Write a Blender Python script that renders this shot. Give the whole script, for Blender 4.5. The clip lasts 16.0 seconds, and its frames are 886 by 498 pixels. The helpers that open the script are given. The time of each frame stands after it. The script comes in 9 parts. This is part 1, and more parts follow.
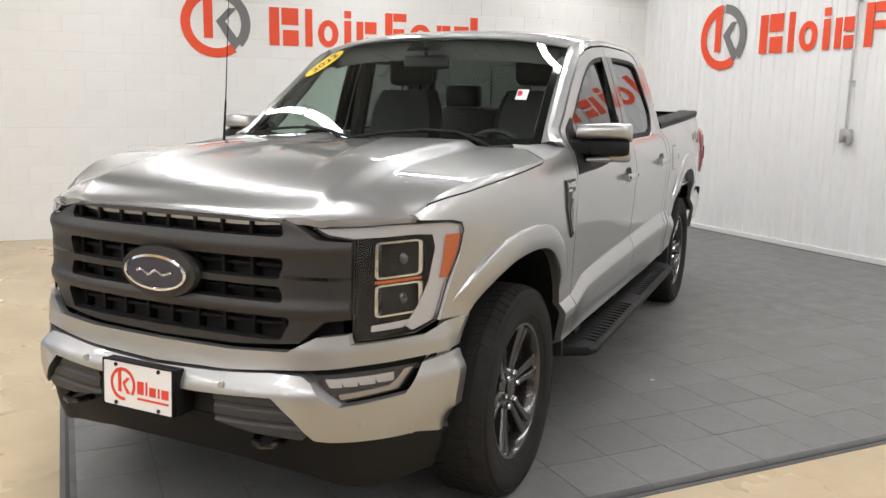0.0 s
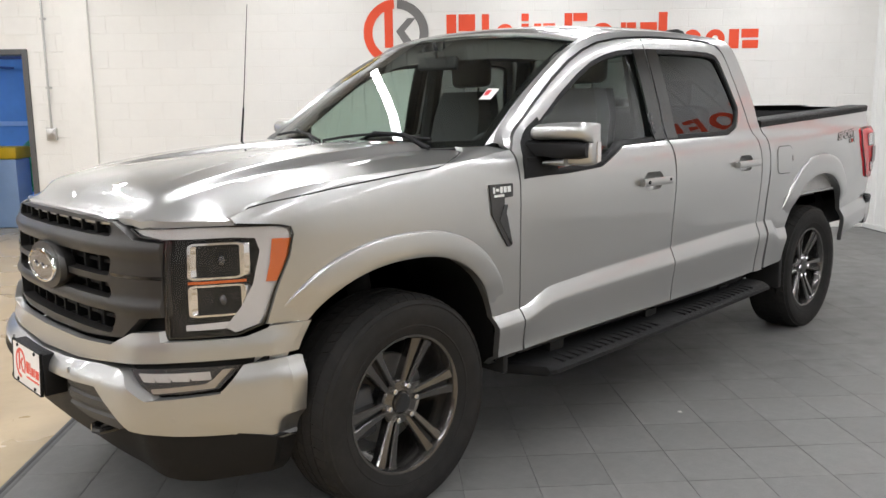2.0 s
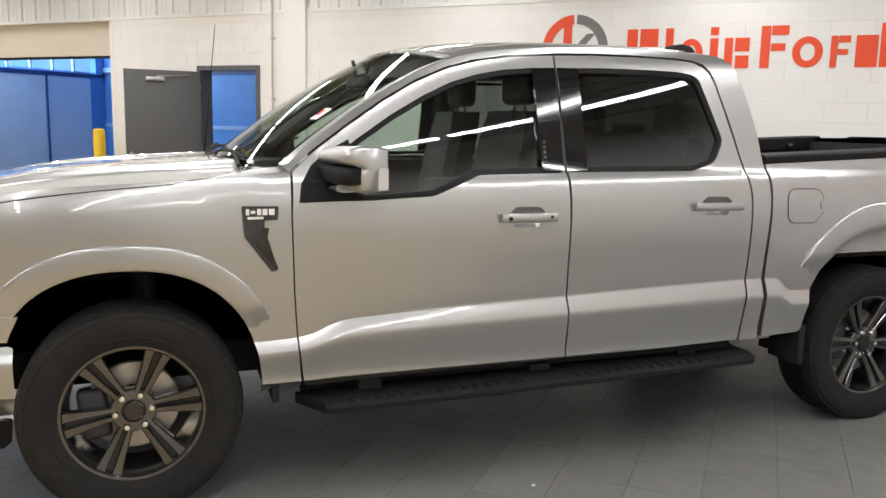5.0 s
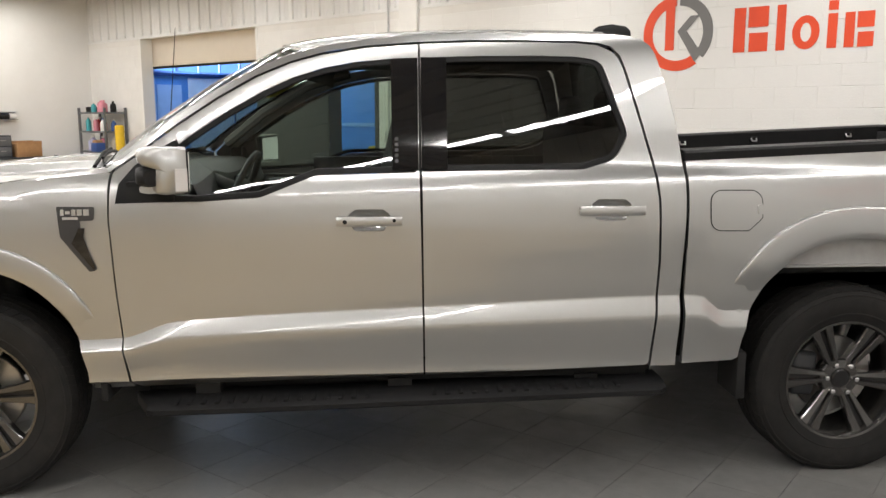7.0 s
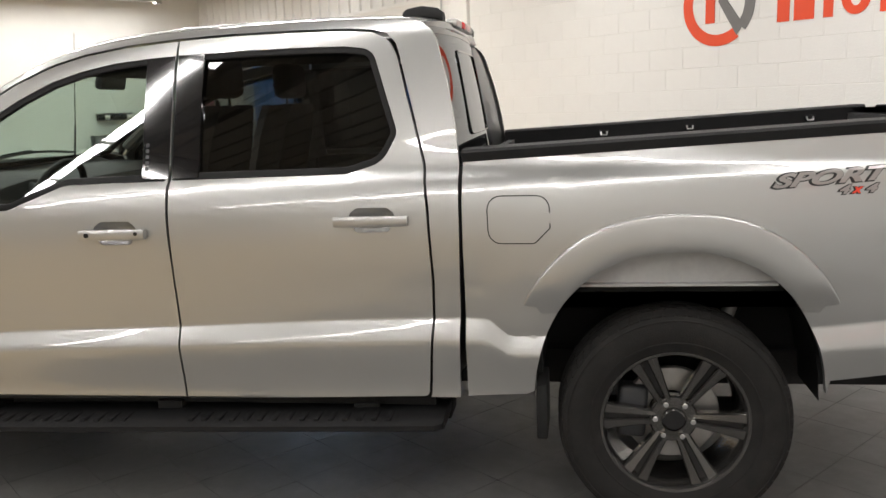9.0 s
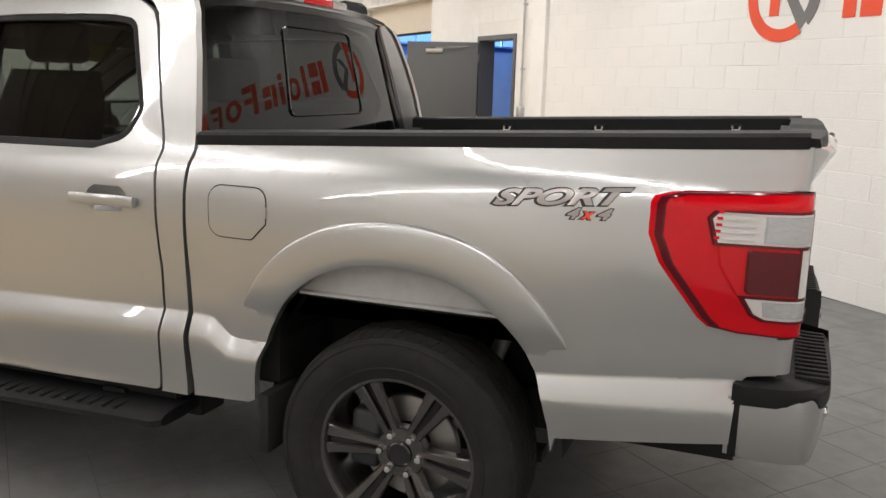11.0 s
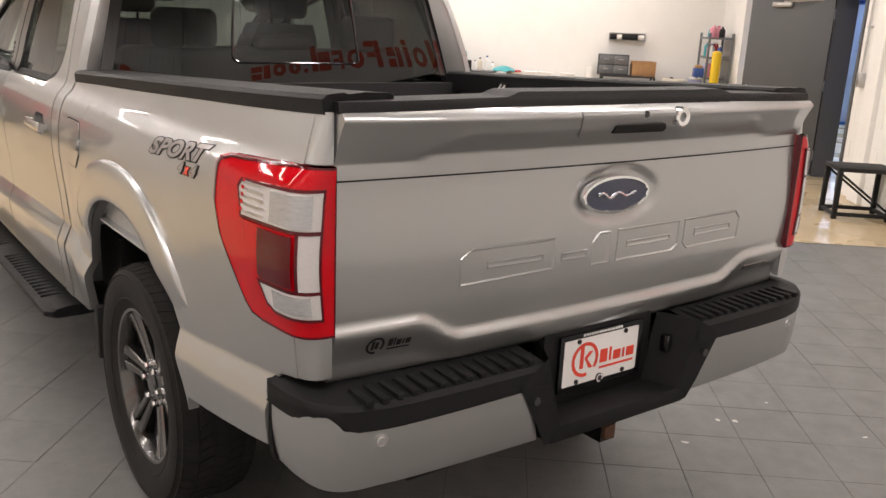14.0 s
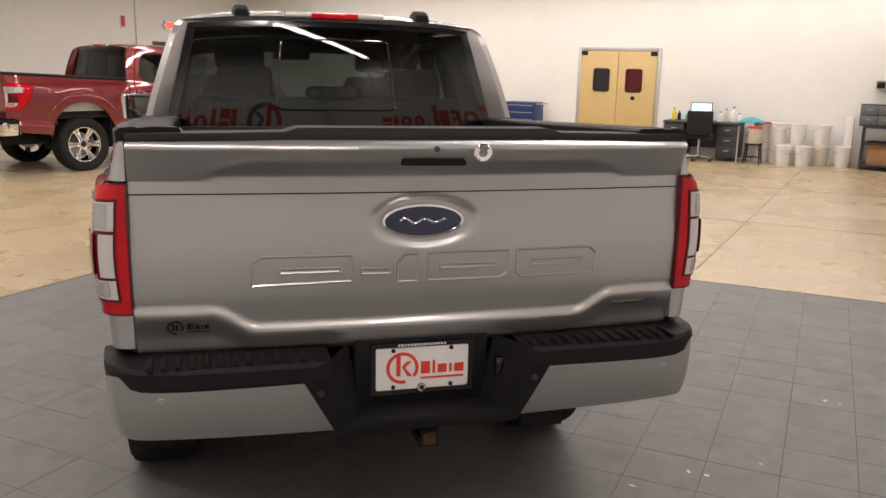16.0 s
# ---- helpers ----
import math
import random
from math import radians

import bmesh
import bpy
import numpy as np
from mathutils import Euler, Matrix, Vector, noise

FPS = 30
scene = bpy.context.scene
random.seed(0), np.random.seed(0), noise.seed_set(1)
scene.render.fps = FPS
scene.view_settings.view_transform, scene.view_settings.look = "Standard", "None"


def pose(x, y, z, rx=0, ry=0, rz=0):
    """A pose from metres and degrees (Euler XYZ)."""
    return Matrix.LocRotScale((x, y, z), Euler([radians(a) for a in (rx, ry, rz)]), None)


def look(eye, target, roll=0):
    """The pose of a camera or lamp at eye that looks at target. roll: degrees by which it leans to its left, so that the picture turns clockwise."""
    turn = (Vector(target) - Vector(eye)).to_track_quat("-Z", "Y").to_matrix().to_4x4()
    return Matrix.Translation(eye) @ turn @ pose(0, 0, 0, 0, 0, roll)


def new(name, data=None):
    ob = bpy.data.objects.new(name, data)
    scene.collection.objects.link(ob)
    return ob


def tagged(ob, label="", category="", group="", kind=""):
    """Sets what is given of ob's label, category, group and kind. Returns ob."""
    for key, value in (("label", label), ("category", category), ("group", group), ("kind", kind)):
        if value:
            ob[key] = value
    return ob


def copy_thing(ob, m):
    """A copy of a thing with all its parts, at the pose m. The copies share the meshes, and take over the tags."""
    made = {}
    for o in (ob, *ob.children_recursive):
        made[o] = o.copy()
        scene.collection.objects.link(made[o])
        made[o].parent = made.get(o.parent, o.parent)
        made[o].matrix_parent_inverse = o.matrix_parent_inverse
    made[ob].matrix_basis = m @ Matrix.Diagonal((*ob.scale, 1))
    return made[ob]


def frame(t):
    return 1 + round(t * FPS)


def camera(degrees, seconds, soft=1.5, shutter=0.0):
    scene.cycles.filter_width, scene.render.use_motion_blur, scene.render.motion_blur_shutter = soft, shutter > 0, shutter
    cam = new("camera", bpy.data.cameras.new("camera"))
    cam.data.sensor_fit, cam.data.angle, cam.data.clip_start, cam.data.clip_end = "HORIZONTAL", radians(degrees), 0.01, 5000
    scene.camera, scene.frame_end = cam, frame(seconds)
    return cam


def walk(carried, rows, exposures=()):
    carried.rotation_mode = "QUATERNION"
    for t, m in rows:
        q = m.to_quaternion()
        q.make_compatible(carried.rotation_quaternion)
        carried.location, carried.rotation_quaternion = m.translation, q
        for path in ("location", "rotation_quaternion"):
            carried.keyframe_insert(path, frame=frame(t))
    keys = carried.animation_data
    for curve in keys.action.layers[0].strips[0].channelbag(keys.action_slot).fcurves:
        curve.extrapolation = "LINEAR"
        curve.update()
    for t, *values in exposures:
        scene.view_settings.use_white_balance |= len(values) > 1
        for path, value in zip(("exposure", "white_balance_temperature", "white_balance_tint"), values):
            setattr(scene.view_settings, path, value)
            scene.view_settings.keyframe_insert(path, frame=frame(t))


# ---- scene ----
cam = camera(55.9, 16.0)
PATH = [
    (0, (2.994, 1.986, 1.513), (1.203, 1.165, 1.172), 0.8),
    (0.5, (2.821, 2.337, 1.514), (1.094, 1.395, 1.153), 1.1),
    (1, (2.617, 2.678, 1.531), (0.989, 1.573, 1.174), 1.1),
    (1.5, (2.316, 2.936, 1.518), (0.807, 1.668, 1.176), 0.2),
    (2, (2.008, 3.185, 1.505), (0.623, 1.781, 1.172), -0.7),
    (2.5, (1.71, 3.416, 1.52), (0.46, 1.893, 1.175), 0.1),
    (3, (1.377, 3.609, 1.531), (0.243, 1.997, 1.19), 1.1),
    (3.5, (1.031, 3.824, 1.524), (0.008, 2.135, 1.204), 1.3),
    (4, (0.682, 4.0, 1.528), (-0.236, 2.251, 1.214), 0.9),
    (6.5, (-1.259, 4.376, 1.556), (-1.528, 2.418, 1.248), 1.03),
    (7, (-1.686, 4.329, 1.560), (-1.829, 2.360, 1.241), -0.06),
    (7.5, (-2.099, 4.272, 1.555), (-2.144, 2.295, 1.252), -0.67),
    (8, (-2.511, 4.184, 1.563), (-2.429, 2.210, 1.250), -1.56),
    (8.5, (-2.910, 4.043, 1.574), (-2.730, 2.079, 1.239), -2.15),
    (11, (-4.687, 3.241, 1.587), (-4.008, 1.4, 1.199), 1.6),
    (11.5, (-5.022, 3.025, 1.59), (-4.244, 1.227, 1.185), 2.6),
    (12, (-5.352, 2.819, 1.617), (-4.413, 1.103, 1.199), 2.8),
    (12.5, (-5.62, 2.543, 1.613), (-4.534, 0.92, 1.181), 2.3),
    (13, (-5.876, 2.285, 1.597), (-4.661, 0.763, 1.141), 2.1),
    (13.5, (-6.129, 2.033, 1.616), (-4.736, 0.685, 1.124), 1.8),
    (14, (-6.383, 1.751, 1.644), (-4.854, 0.572, 1.122), 2.6),
    (14.5, (-6.63, 1.503, 1.638), (-5.032, 0.435, 1.085), 4.9),
    (15, (-6.886, 1.23, 1.652), (-5.191, 0.326, 1.093), 4.3),
    (15.5, (-7.088, 0.923, 1.673), (-5.309, 0.17, 1.156), 2.5),
    (16, (-7.322, 0.665, 1.673), (-5.449, 0.107, 1.248), 1.3),
]
walk(cam, [(t, look(eye, target, roll)) for t, eye, target, roll in PATH],
     exposures=[(0, -0.08, 6230, 10), (2.5, 0.02, 6120, 10), (7, -0.07, 6530, 10), (11, 0.0, 6500, 11), (12, 0.06, 6640, 13), (13, -0.03, 6780, 15), (14.5, 0.14, 6880, 16), (15, 0.10, 6880, 16), (16, -0.26, 6950, 17)])

# ---------- light ----------
world = bpy.data.worlds.new("hall_world")
world.use_nodes = True
world.node_tree.nodes["Background"].inputs["Color"].default_value = (0.5, 0.6, 0.8, 1)
world.node_tree.nodes["Background"].inputs["Strength"].default_value = 0.05
scene.world = world
HALL = pose(0, 0, 0, 0, 0, -41)
ROWS_U, ROW_V0, ROW_V1, ROW_Z = (-5.05, -2.35, 0.50, 3.25, 6.0, 8.8, 11.0), -6.1, 8.4, 3.66
for u in ROWS_U:
    lamp = bpy.data.lights.new("strip_lamp", "AREA")
    lamp.shape, lamp.size, lamp.size_y = "RECTANGLE", 0.12, ROW_V1 - ROW_V0
    lamp.energy, lamp.color = 243, (1.0, 0.968, 0.937)
    ob = new("strip_lamp", lamp)
    ob.matrix_world = HALL @ pose(u, (ROW_V0 + ROW_V1) / 2, ROW_Z)
# daylight in the window of the bay
lamp = bpy.data.lights.new("bay_daylight", "AREA")
lamp.shape, lamp.size, lamp.size_y, lamp.energy, lamp.color = "RECTANGLE", 0.7, 3.4, 240, (0.62, 0.8, 1.0)
new("bay_daylight", lamp).matrix_world = HALL @ pose(11.9, -9.7, 3.15, 0, 66, 24)


# ---------- small builders ----------
def finish(name, bm, material, parent=None, label="", sharp=32.0, smooth=True):
    bmesh.ops.remove_doubles(bm, verts=bm.verts[:], dist=1e-5)
    bm.normal_update()
    for f in bm.faces:
        f.smooth = smooth
    if smooth:
        lim = radians(sharp)
        for e in bm.edges:
            if len(e.link_faces) == 2 and e.calc_face_angle(0.0) > lim:
                e.smooth = False
    me = bpy.data.meshes.new(name)
    bm.to_mesh(me)
    bm.free()
    if material is not None:
        for m in (material if isinstance(material, (list, tuple)) else [material]):
            me.materials.append(m)
    ob = new(name, me)
    if parent is not None:
        ob.parent = parent
    if label:
        ob["label"] = label
    return ob


def part(name, bm, material, parent, label="", sharp=32.0, smooth=True):
    return finish(name, bm, material, parent, label, sharp, smooth)


def empty(name, m=None):
    ob = new(name)
    ob.empty_display_size = 0.1
    if m is not None:
        ob.matrix_world = m
    return ob


def box(bm, x0, x1, y0, y1, z0, z1, bevel=0.0, seg=2, m=None):
    vs = [bm.verts.new((x, y, z)) for x in (x0, x1) for y in (y0, y1) for z in (z0, z1)]
    fs = [bm.faces.new([vs[i] for i in q]) for q in ((0, 1, 3, 2), (4, 6, 7, 5), (0, 4, 5, 1), (2, 3, 7, 6), (0, 2, 6, 4), (1, 5, 7, 3))]
    bmesh.ops.recalc_face_normals(bm, faces=fs)
    out = list(vs)
    if bevel > 0:
        es = list({e for f in fs for e in f.edges})
        r = bmesh.ops.bevel(bm, geom=es, offset=bevel, segments=seg, affect="EDGES", profile=0.5)
        out = list({v for f in r["faces"] for v in f.verts} | {v for v in vs if v.is_valid})
    if m is not None:
        bmesh.ops.transform(bm, matrix=m, verts=out)
    return out


def boxes(*rows, bevel=0.0):
    bm = bmesh.new()
    for r in rows:
        box(bm, *r, bevel=bevel)
    return bm


def lathe(bm, profile, n=48, axis="Y", centre=(0, 0, 0), a0=0.0, a1=360.0):
    """profile: rows of (radius, height along the axis)."""
    full = abs(a1 - a0) >= 359.9
    rings = []
    for k in range(n if full else n + 1):
        a = radians(a0 + (a1 - a0) * k / n)
        ring = []
        for r, h in profile:
            c, s = r * math.cos(a), r * math.sin(a)
            p = {"Y": (c, h, s), "Z": (c, s, h), "X": (h, c, s)}[axis]
            ring.append(bm.verts.new(Vector(p) + Vector(centre)))
        rings.append(ring)
    for k in range(n):
        a, b = rings[k], rings[(k + 1) % len(rings)]
        for i in range(len(profile) - 1):
            vs = [a[i], a[i + 1], b[i + 1], b[i]]
            if (a[i].co - b[i].co).length < 1e-7:
                vs = [a[i], a[i + 1], b[i + 1]]
            elif (a[i + 1].co - b[i + 1].co).length < 1e-7:
                vs = [a[i], a[i + 1], b[i]]
            bm.faces.new(vs)
    return rings


def rod(bm, p, q, r, n=12, r2=None):
    p, q = Vector(p), Vector(q)
    d = q - p
    m = Matrix.Translation((p + q) / 2) @ d.to_track_quat("Z", "Y").to_matrix().to_4x4()
    bmesh.ops.create_cone(bm, cap_ends=True, segments=n, radius1=r, radius2=r if r2 is None else r2, depth=d.length, matrix=m)


def tube(bm, pts, r, n=10, closed=False):
    """A round tube along a row of points."""
    pts = [Vector(p) for p in pts]
    rings = []
    up = Vector((0.03, 0.05, 1)).normalized()
    for i, p in enumerate(pts):
        a = pts[i - 1] if i or closed else p
        b = pts[(i + 1) % len(pts)] if i < len(pts) - 1 or closed else p
        d = (b - a).normalized()
        s = d.cross(up)
        s = s.normalized() if s.length > 1e-4 else Vector((1, 0, 0))
        u = s.cross(d)
        rings.append([bm.verts.new(p + r * (math.cos(t) * s + math.sin(t) * u)) for t in (2 * math.pi * k / n for k in range(n))])
    for i in range(len(rings) if closed else len(rings) - 1):
        a, b = rings[i], rings[(i + 1) % len(rings)]
        for k in range(n):
            bm.faces.new((a[k], a[(k + 1) % n], b[(k + 1) % n], b[k]))
    if not closed:
        bm.faces.new(rings[0][::-1])
        bm.faces.new(rings[-1])


def curve1(table):
    """A smooth function through (x, y) rows, with no overshoot."""
    xs, ys = (np.array(c, float) for c in zip(*sorted(table)))
    h, d = np.diff(xs), np.diff(ys) / np.diff(xs)
    m = np.zeros(len(xs))
    for i in range(1, len(xs) - 1):
        if d[i - 1] * d[i] > 0:
            w1, w2 = 2 * h[i] + h[i - 1], h[i] + 2 * h[i - 1]
            m[i] = (w1 + w2) / (w1 / d[i - 1] + w2 / d[i])
    m[0], m[-1] = d[0], d[-1]

    def f(x):
        x = min(max(x, xs[0]), xs[-1])
        i = min(max(int(np.searchsorted(xs, x)) - 1, 0), len(h) - 1)
        t = (x - xs[i]) / h[i]
        return float((2 * t**3 - 3 * t**2 + 1) * ys[i] + (t**3 - 2 * t**2 + t) * h[i] * m[i] + (-2 * t**3 + 3 * t**2) * ys[i + 1] + (t**3 - t**2) * h[i] * m[i + 1])

    return f


def sstep(a, b, x):
    t = min(max((x - a) / (b - a), 0.0), 1.0)
    return t * t * (3 - 2 * t)


def rounded(rows, seg=5):
    """A closed outline from rows of (a, b) or (a, b, radius)."""
    out, n = [], len(rows)
    for i in range(n):
        p = Vector(rows[i][:2])
        r = rows[i][2] if len(rows[i]) > 2 else 0.0
        a, b = Vector(rows[i - 1][:2]), Vector(rows[(i + 1) % n][:2])
        if r <= 0:
            out.append((p.x, p.y))
            continue
        d1, d2 = (a - p), (b - p)
        ang = d1.angle(d2)
        if ang > radians(176):
            out.append((p.x, p.y))
            continue
        t = min(r / math.tan(ang / 2), 0.48 * d1.length, 0.48 * d2.length)
        rr = t * math.tan(ang / 2)
        d1.normalize(), d2.normalize()
        c = p + (d1 + d2).normalized() * rr / math.sin(ang / 2)
        s, e = p + d1 * t - c, p + d2 * t - c
        tot = s.angle_signed(e)
        for k in range(seg + 1):
            v = s.copy()
            v.rotate(Matrix.Rotation(-tot * k / seg, 2))
            out.append((c.x + v.x, c.y + v.y))
    return out


def shrink(loop, d):
    """The outline moved inwards by d (outwards if negative)."""
    n = len(loop)
    area = sum(loop[i - 1][0] * loop[i][1] - loop[i][0] * loop[i - 1][1] for i in range(n))
    sg = 1 if area > 0 else -1
    out = []
    for i in range(n):
        a, p, b = Vector(loop[i - 1]), Vector(loop[i]), Vector(loop[(i + 1) % n])
        e1, e2 = (p - a), (b - p)
        if e1.length < 1e-9 or e2.length < 1e-9:
            out.append(tuple(p))
            continue
        e1.normalize(), e2.normalize()
        n1, n2 = Vector((-e1.y, e1.x)) * sg, Vector((-e2.y, e2.x)) * sg
        m = (n1 + n2)
        m = m / max(m.length_squared / 2, 0.35) if m.length > 1e-6 else n1
        q = p + m * d
        out.append((q.x, q.y))
    return out


def sheet(loops, fmap, step=(0.05, 0.05), inward=None, lip=0.012, cuts=((), ())):
    """A curved panel: outlines in two parameters, cut into cells, laid on the surface fmap, with its edge turned in."""
    b2 = bmesh.new()
    es = []
    for loop in loops:
        vs = [b2.verts.new((a, b, 0)) for a, b in loop]
        es += [b2.edges.new((vs[i - 1], vs[i])) for i in range(len(vs))]
    bmesh.ops.triangle_fill(b2, use_beauty=True, use_dissolve=False, edges=es)
    lo = [min(v.co[k] for v in b2.verts) for k in (0, 1)]
    hi = [max(v.co[k] for v in b2.verts) for k in (0, 1)]
    for k in (0, 1):
        n = max(1, round((hi[k] - lo[k]) / step[k]))
        at = [lo[k] + (hi[k] - lo[k]) * i / n for i in range(1, n)]
        at = [v for v in at if all(abs(v - c) > step[k] * 0.3 for c in cuts[k])] + [c for c in cuts[k] if lo[k] + 1e-4 < c < hi[k] - 1e-4]
        for v in at:
            co, no = [0, 0, 0], [0, 0, 0]
            co[k], no[k] = v, 1
            bmesh.ops.bisect_plane(b2, geom=b2.verts[:] + b2.edges[:] + b2.faces[:], dist=1e-6, plane_co=co, plane_no=no)
    diag = []
    for e in b2.edges:
        d = e.verts[1].co - e.verts[0].co
        if len(e.link_faces) == 2 and min(abs(d.x), abs(d.y)) > 1e-5:
            diag.append(e)
    bmesh.ops.dissolve_edges(b2, edges=diag, use_verts=False)
    flat = {v: (v.co.x, v.co.y) for v in b2.verts}
    for v in b2.verts:
        v.co = fmap(*flat[v])
    b2.normal_update()
    bmesh.ops.recalc_face_normals(b2, faces=b2.faces[:])
    if inward is not None:
        tot = sum((f.normal * f.calc_area() for f in b2.faces), Vector())
        if tot.dot(Vector(inward)) > 0:
            bmesh.ops.reverse_faces(b2, faces=b2.faces[:])
        if lip > 0:
            be = [e for e in b2.edges if len(e.link_faces) == 1]
            r = bmesh.ops.extrude_edge_only(b2, edges=be)
            for e in be:
                e.smooth = False
            bmesh.ops.translate(b2, vec=Vector(inward) * lip, verts=[g for g in r["geom"] if isinstance(g, bmesh.types.BMVert)])
    return b2


def mirrored(bm):
    """The same for the other side of the vehicle (y turned round)."""
    b = bm.copy()
    bmesh.ops.scale(b, vec=(1, -1, 1), verts=b.verts[:])
    bmesh.ops.reverse_faces(b, faces=b.faces[:])
    return b


def both(name, bm, material, parent, label="", sharp=32.0):
    """A part on the left side and its twin on the right."""
    other = mirrored(bm)
    return part(name, bm, material, parent, label, sharp), part(name, other, material, parent, label, sharp)


def grid(bm, rows):
    """A quad mesh through rows of points."""
    vs = [[bm.verts.new(p) for p in row] for row in rows]
    for a, b in zip(vs, vs[1:]):
        for i in range(len(a) - 1):
            bm.faces.new((a[i], a[i + 1], b[i + 1], b[i]))
    return vs


def facing(bm, toward):
    """Turns all faces so that they mostly look in the given direction."""
    bm.normal_update()
    bmesh.ops.recalc_face_normals(bm, faces=bm.faces[:])
    tot = sum((f.normal * f.calc_area() for f in bm.faces), Vector())
    if tot.dot(Vector(toward)) < 0:
        bmesh.ops.reverse_faces(bm, faces=bm.faces[:])
    return bm


def thicken(bm, vec):
    """Gives an open sheet a turned-in edge."""
    be = [e for e in bm.edges if len(e.link_faces) == 1]
    r = bmesh.ops.extrude_edge_only(bm, edges=be)
    bmesh.ops.translate(bm, vec=Vector(vec), verts=[g for g in r["geom"] if isinstance(g, bmesh.types.BMVert)])
    return bm


def prism(bm, loop, to3, depth, bevel=0.0):
    """A flat outline given a thickness; to3(a, b, h) lays it in space."""
    vs = [bm.verts.new(to3(a, b, 0.0)) for a, b in loop]
    ws = [bm.verts.new(to3(a, b, depth)) for a, b in loop]
    n = len(loop)
    fs = [bm.faces.new(vs), bm.faces.new(ws[::-1])]
    for i in range(n):
        fs.append(bm.faces.new((vs[i], ws[i], ws[(i + 1) % n], vs[(i + 1) % n])))
    bmesh.ops.recalc_face_normals(bm, faces=fs)
    if bevel > 0:
        bmesh.ops.bevel(bm, geom=list(fs[1].edges), offset=bevel, segments=2, affect="EDGES", profile=0.5)
    return bm


# ---------- materials ----------
def mat(name, colour, rough=0.5, metal=0.0, var=0.0, scale=8.0, bump=0.0, bscale=60.0, rvar=0.0, coat=0.0, emit=None, spec=0.5, random_tint=0.0, stretch=(1, 1, 1), dirt=None, dirt_scale=1.5, dirt_amount=0.5):
    m = bpy.data.materials.new(name)
    m.use_nodes = True
    nt = m.node_tree
    N, L = nt.nodes, nt.links
    p = N["Principled BSDF"]
    p.inputs["Roughness"].default_value = rough
    p.inputs["Metallic"].default_value = metal
    p.inputs["Specular IOR Level"].default_value = spec
    p.inputs["Coat Weight"].default_value = coat
    p.inputs["Coat Roughness"].default_value = 0.03
    col = (*colour, 1.0)
    p.inputs["Base Color"].default_value = col
    tc = N.new("ShaderNodeTexCoord")
    mp = N.new("ShaderNodeMapping")
    mp.inputs["Scale"].default_value = stretch
    L.new(tc.outputs["Object"], mp.inputs["Vector"])
    src = None
    if var > 0:
        n1 = N.new("ShaderNodeTexNoise")
        n1.inputs["Scale"].default_value = scale
        n1.inputs["Detail"].default_value = 6
        n1.inputs["Roughness"].default_value = 0.65
        L.new(mp.outputs["Vector"], n1.inputs["Vector"])
        mr = N.new("ShaderNodeMapRange")
        mr.inputs["From Min"].default_value, mr.inputs["From Max"].default_value = 0.25, 0.75
        mr.inputs["To Min"].default_value, mr.inputs["To Max"].default_value = 1 - var, 1 + var
        L.new(n1.outputs["Fac"], mr.inputs["Value"])
        mx = N.new("ShaderNodeMix")
        mx.data_type, mx.blend_type = "RGBA", "MULTIPLY"
        mx.inputs["Factor"].default_value = 1.0
        mx.inputs["A"].default_value = col
        L.new(mr.outputs["Result"], mx.inputs["B"])
        src = mx.outputs["Result"]
    if dirt is not None:
        n2 = N.new("ShaderNodeTexNoise")
        n2.inputs["Scale"].default_value = dirt_scale
        n2.inputs["Detail"].default_value = 8
        n2.inputs["Roughness"].default_value = 0.7
        L.new(tc.outputs["Object"], n2.inputs["Vector"])
        mr2 = N.new("ShaderNodeMapRange")
        mr2.inputs["From Min"].default_value, mr2.inputs["From Max"].default_value = 0.5, 0.78
        mr2.inputs["To Max"].default_value = dirt_amount
        L.new(n2.outputs["Fac"], mr2.inputs["Value"])
        md = N.new("ShaderNodeMix")
        md.data_type = "RGBA"
        L.new(mr2.outputs["Result"], md.inputs["Factor"])
        if src is None:
            md.inputs["A"].default_value = col
        else:
            L.new(src, md.inputs["A"])
        md.inputs["B"].default_value = (*dirt, 1)
        src = md.outputs["Result"]
    if random_tint > 0:
        oi = N.new("ShaderNodeObjectInfo")
        mr3 = N.new("ShaderNodeMapRange")
        mr3.inputs["To Min"].default_value, mr3.inputs["To Max"].default_value = 1 - random_tint, 1 + random_tint
        L.new(oi.outputs["Random"], mr3.inputs["Value"])
        mz = N.new("ShaderNodeMix")
        mz.data_type, mz.blend_type = "RGBA", "MULTIPLY"
        mz.inputs["Factor"].default_value = 1.0
        if src is None:
            mz.inputs["A"].default_value = col
        else:
            L.new(src, mz.inputs["A"])
        L.new(mr3.outputs["Result"], mz.inputs["B"])
        src = mz.outputs["Result"]
    if src is not None:
        L.new(src, p.inputs["Base Color"])
    if rvar > 0:
        n3 = N.new("ShaderNodeTexNoise")
        n3.inputs["Scale"].default_value = scale * 0.6
        n3.inputs["Detail"].default_value = 5
        L.new(mp.outputs["Vector"], n3.inputs["Vector"])
        mr4 = N.new("ShaderNodeMapRange")
        mr4.inputs["From Min"].default_value, mr4.inputs["From Max"].default_value = 0.25, 0.75
        mr4.inputs["To Min"].default_value, mr4.inputs["To Max"].default_value = max(rough - rvar, 0.02), min(rough + rvar, 1)
        L.new(n3.outputs["Fac"], mr4.inputs["Value"])
        L.new(mr4.outputs["Result"], p.inputs["Roughness"])
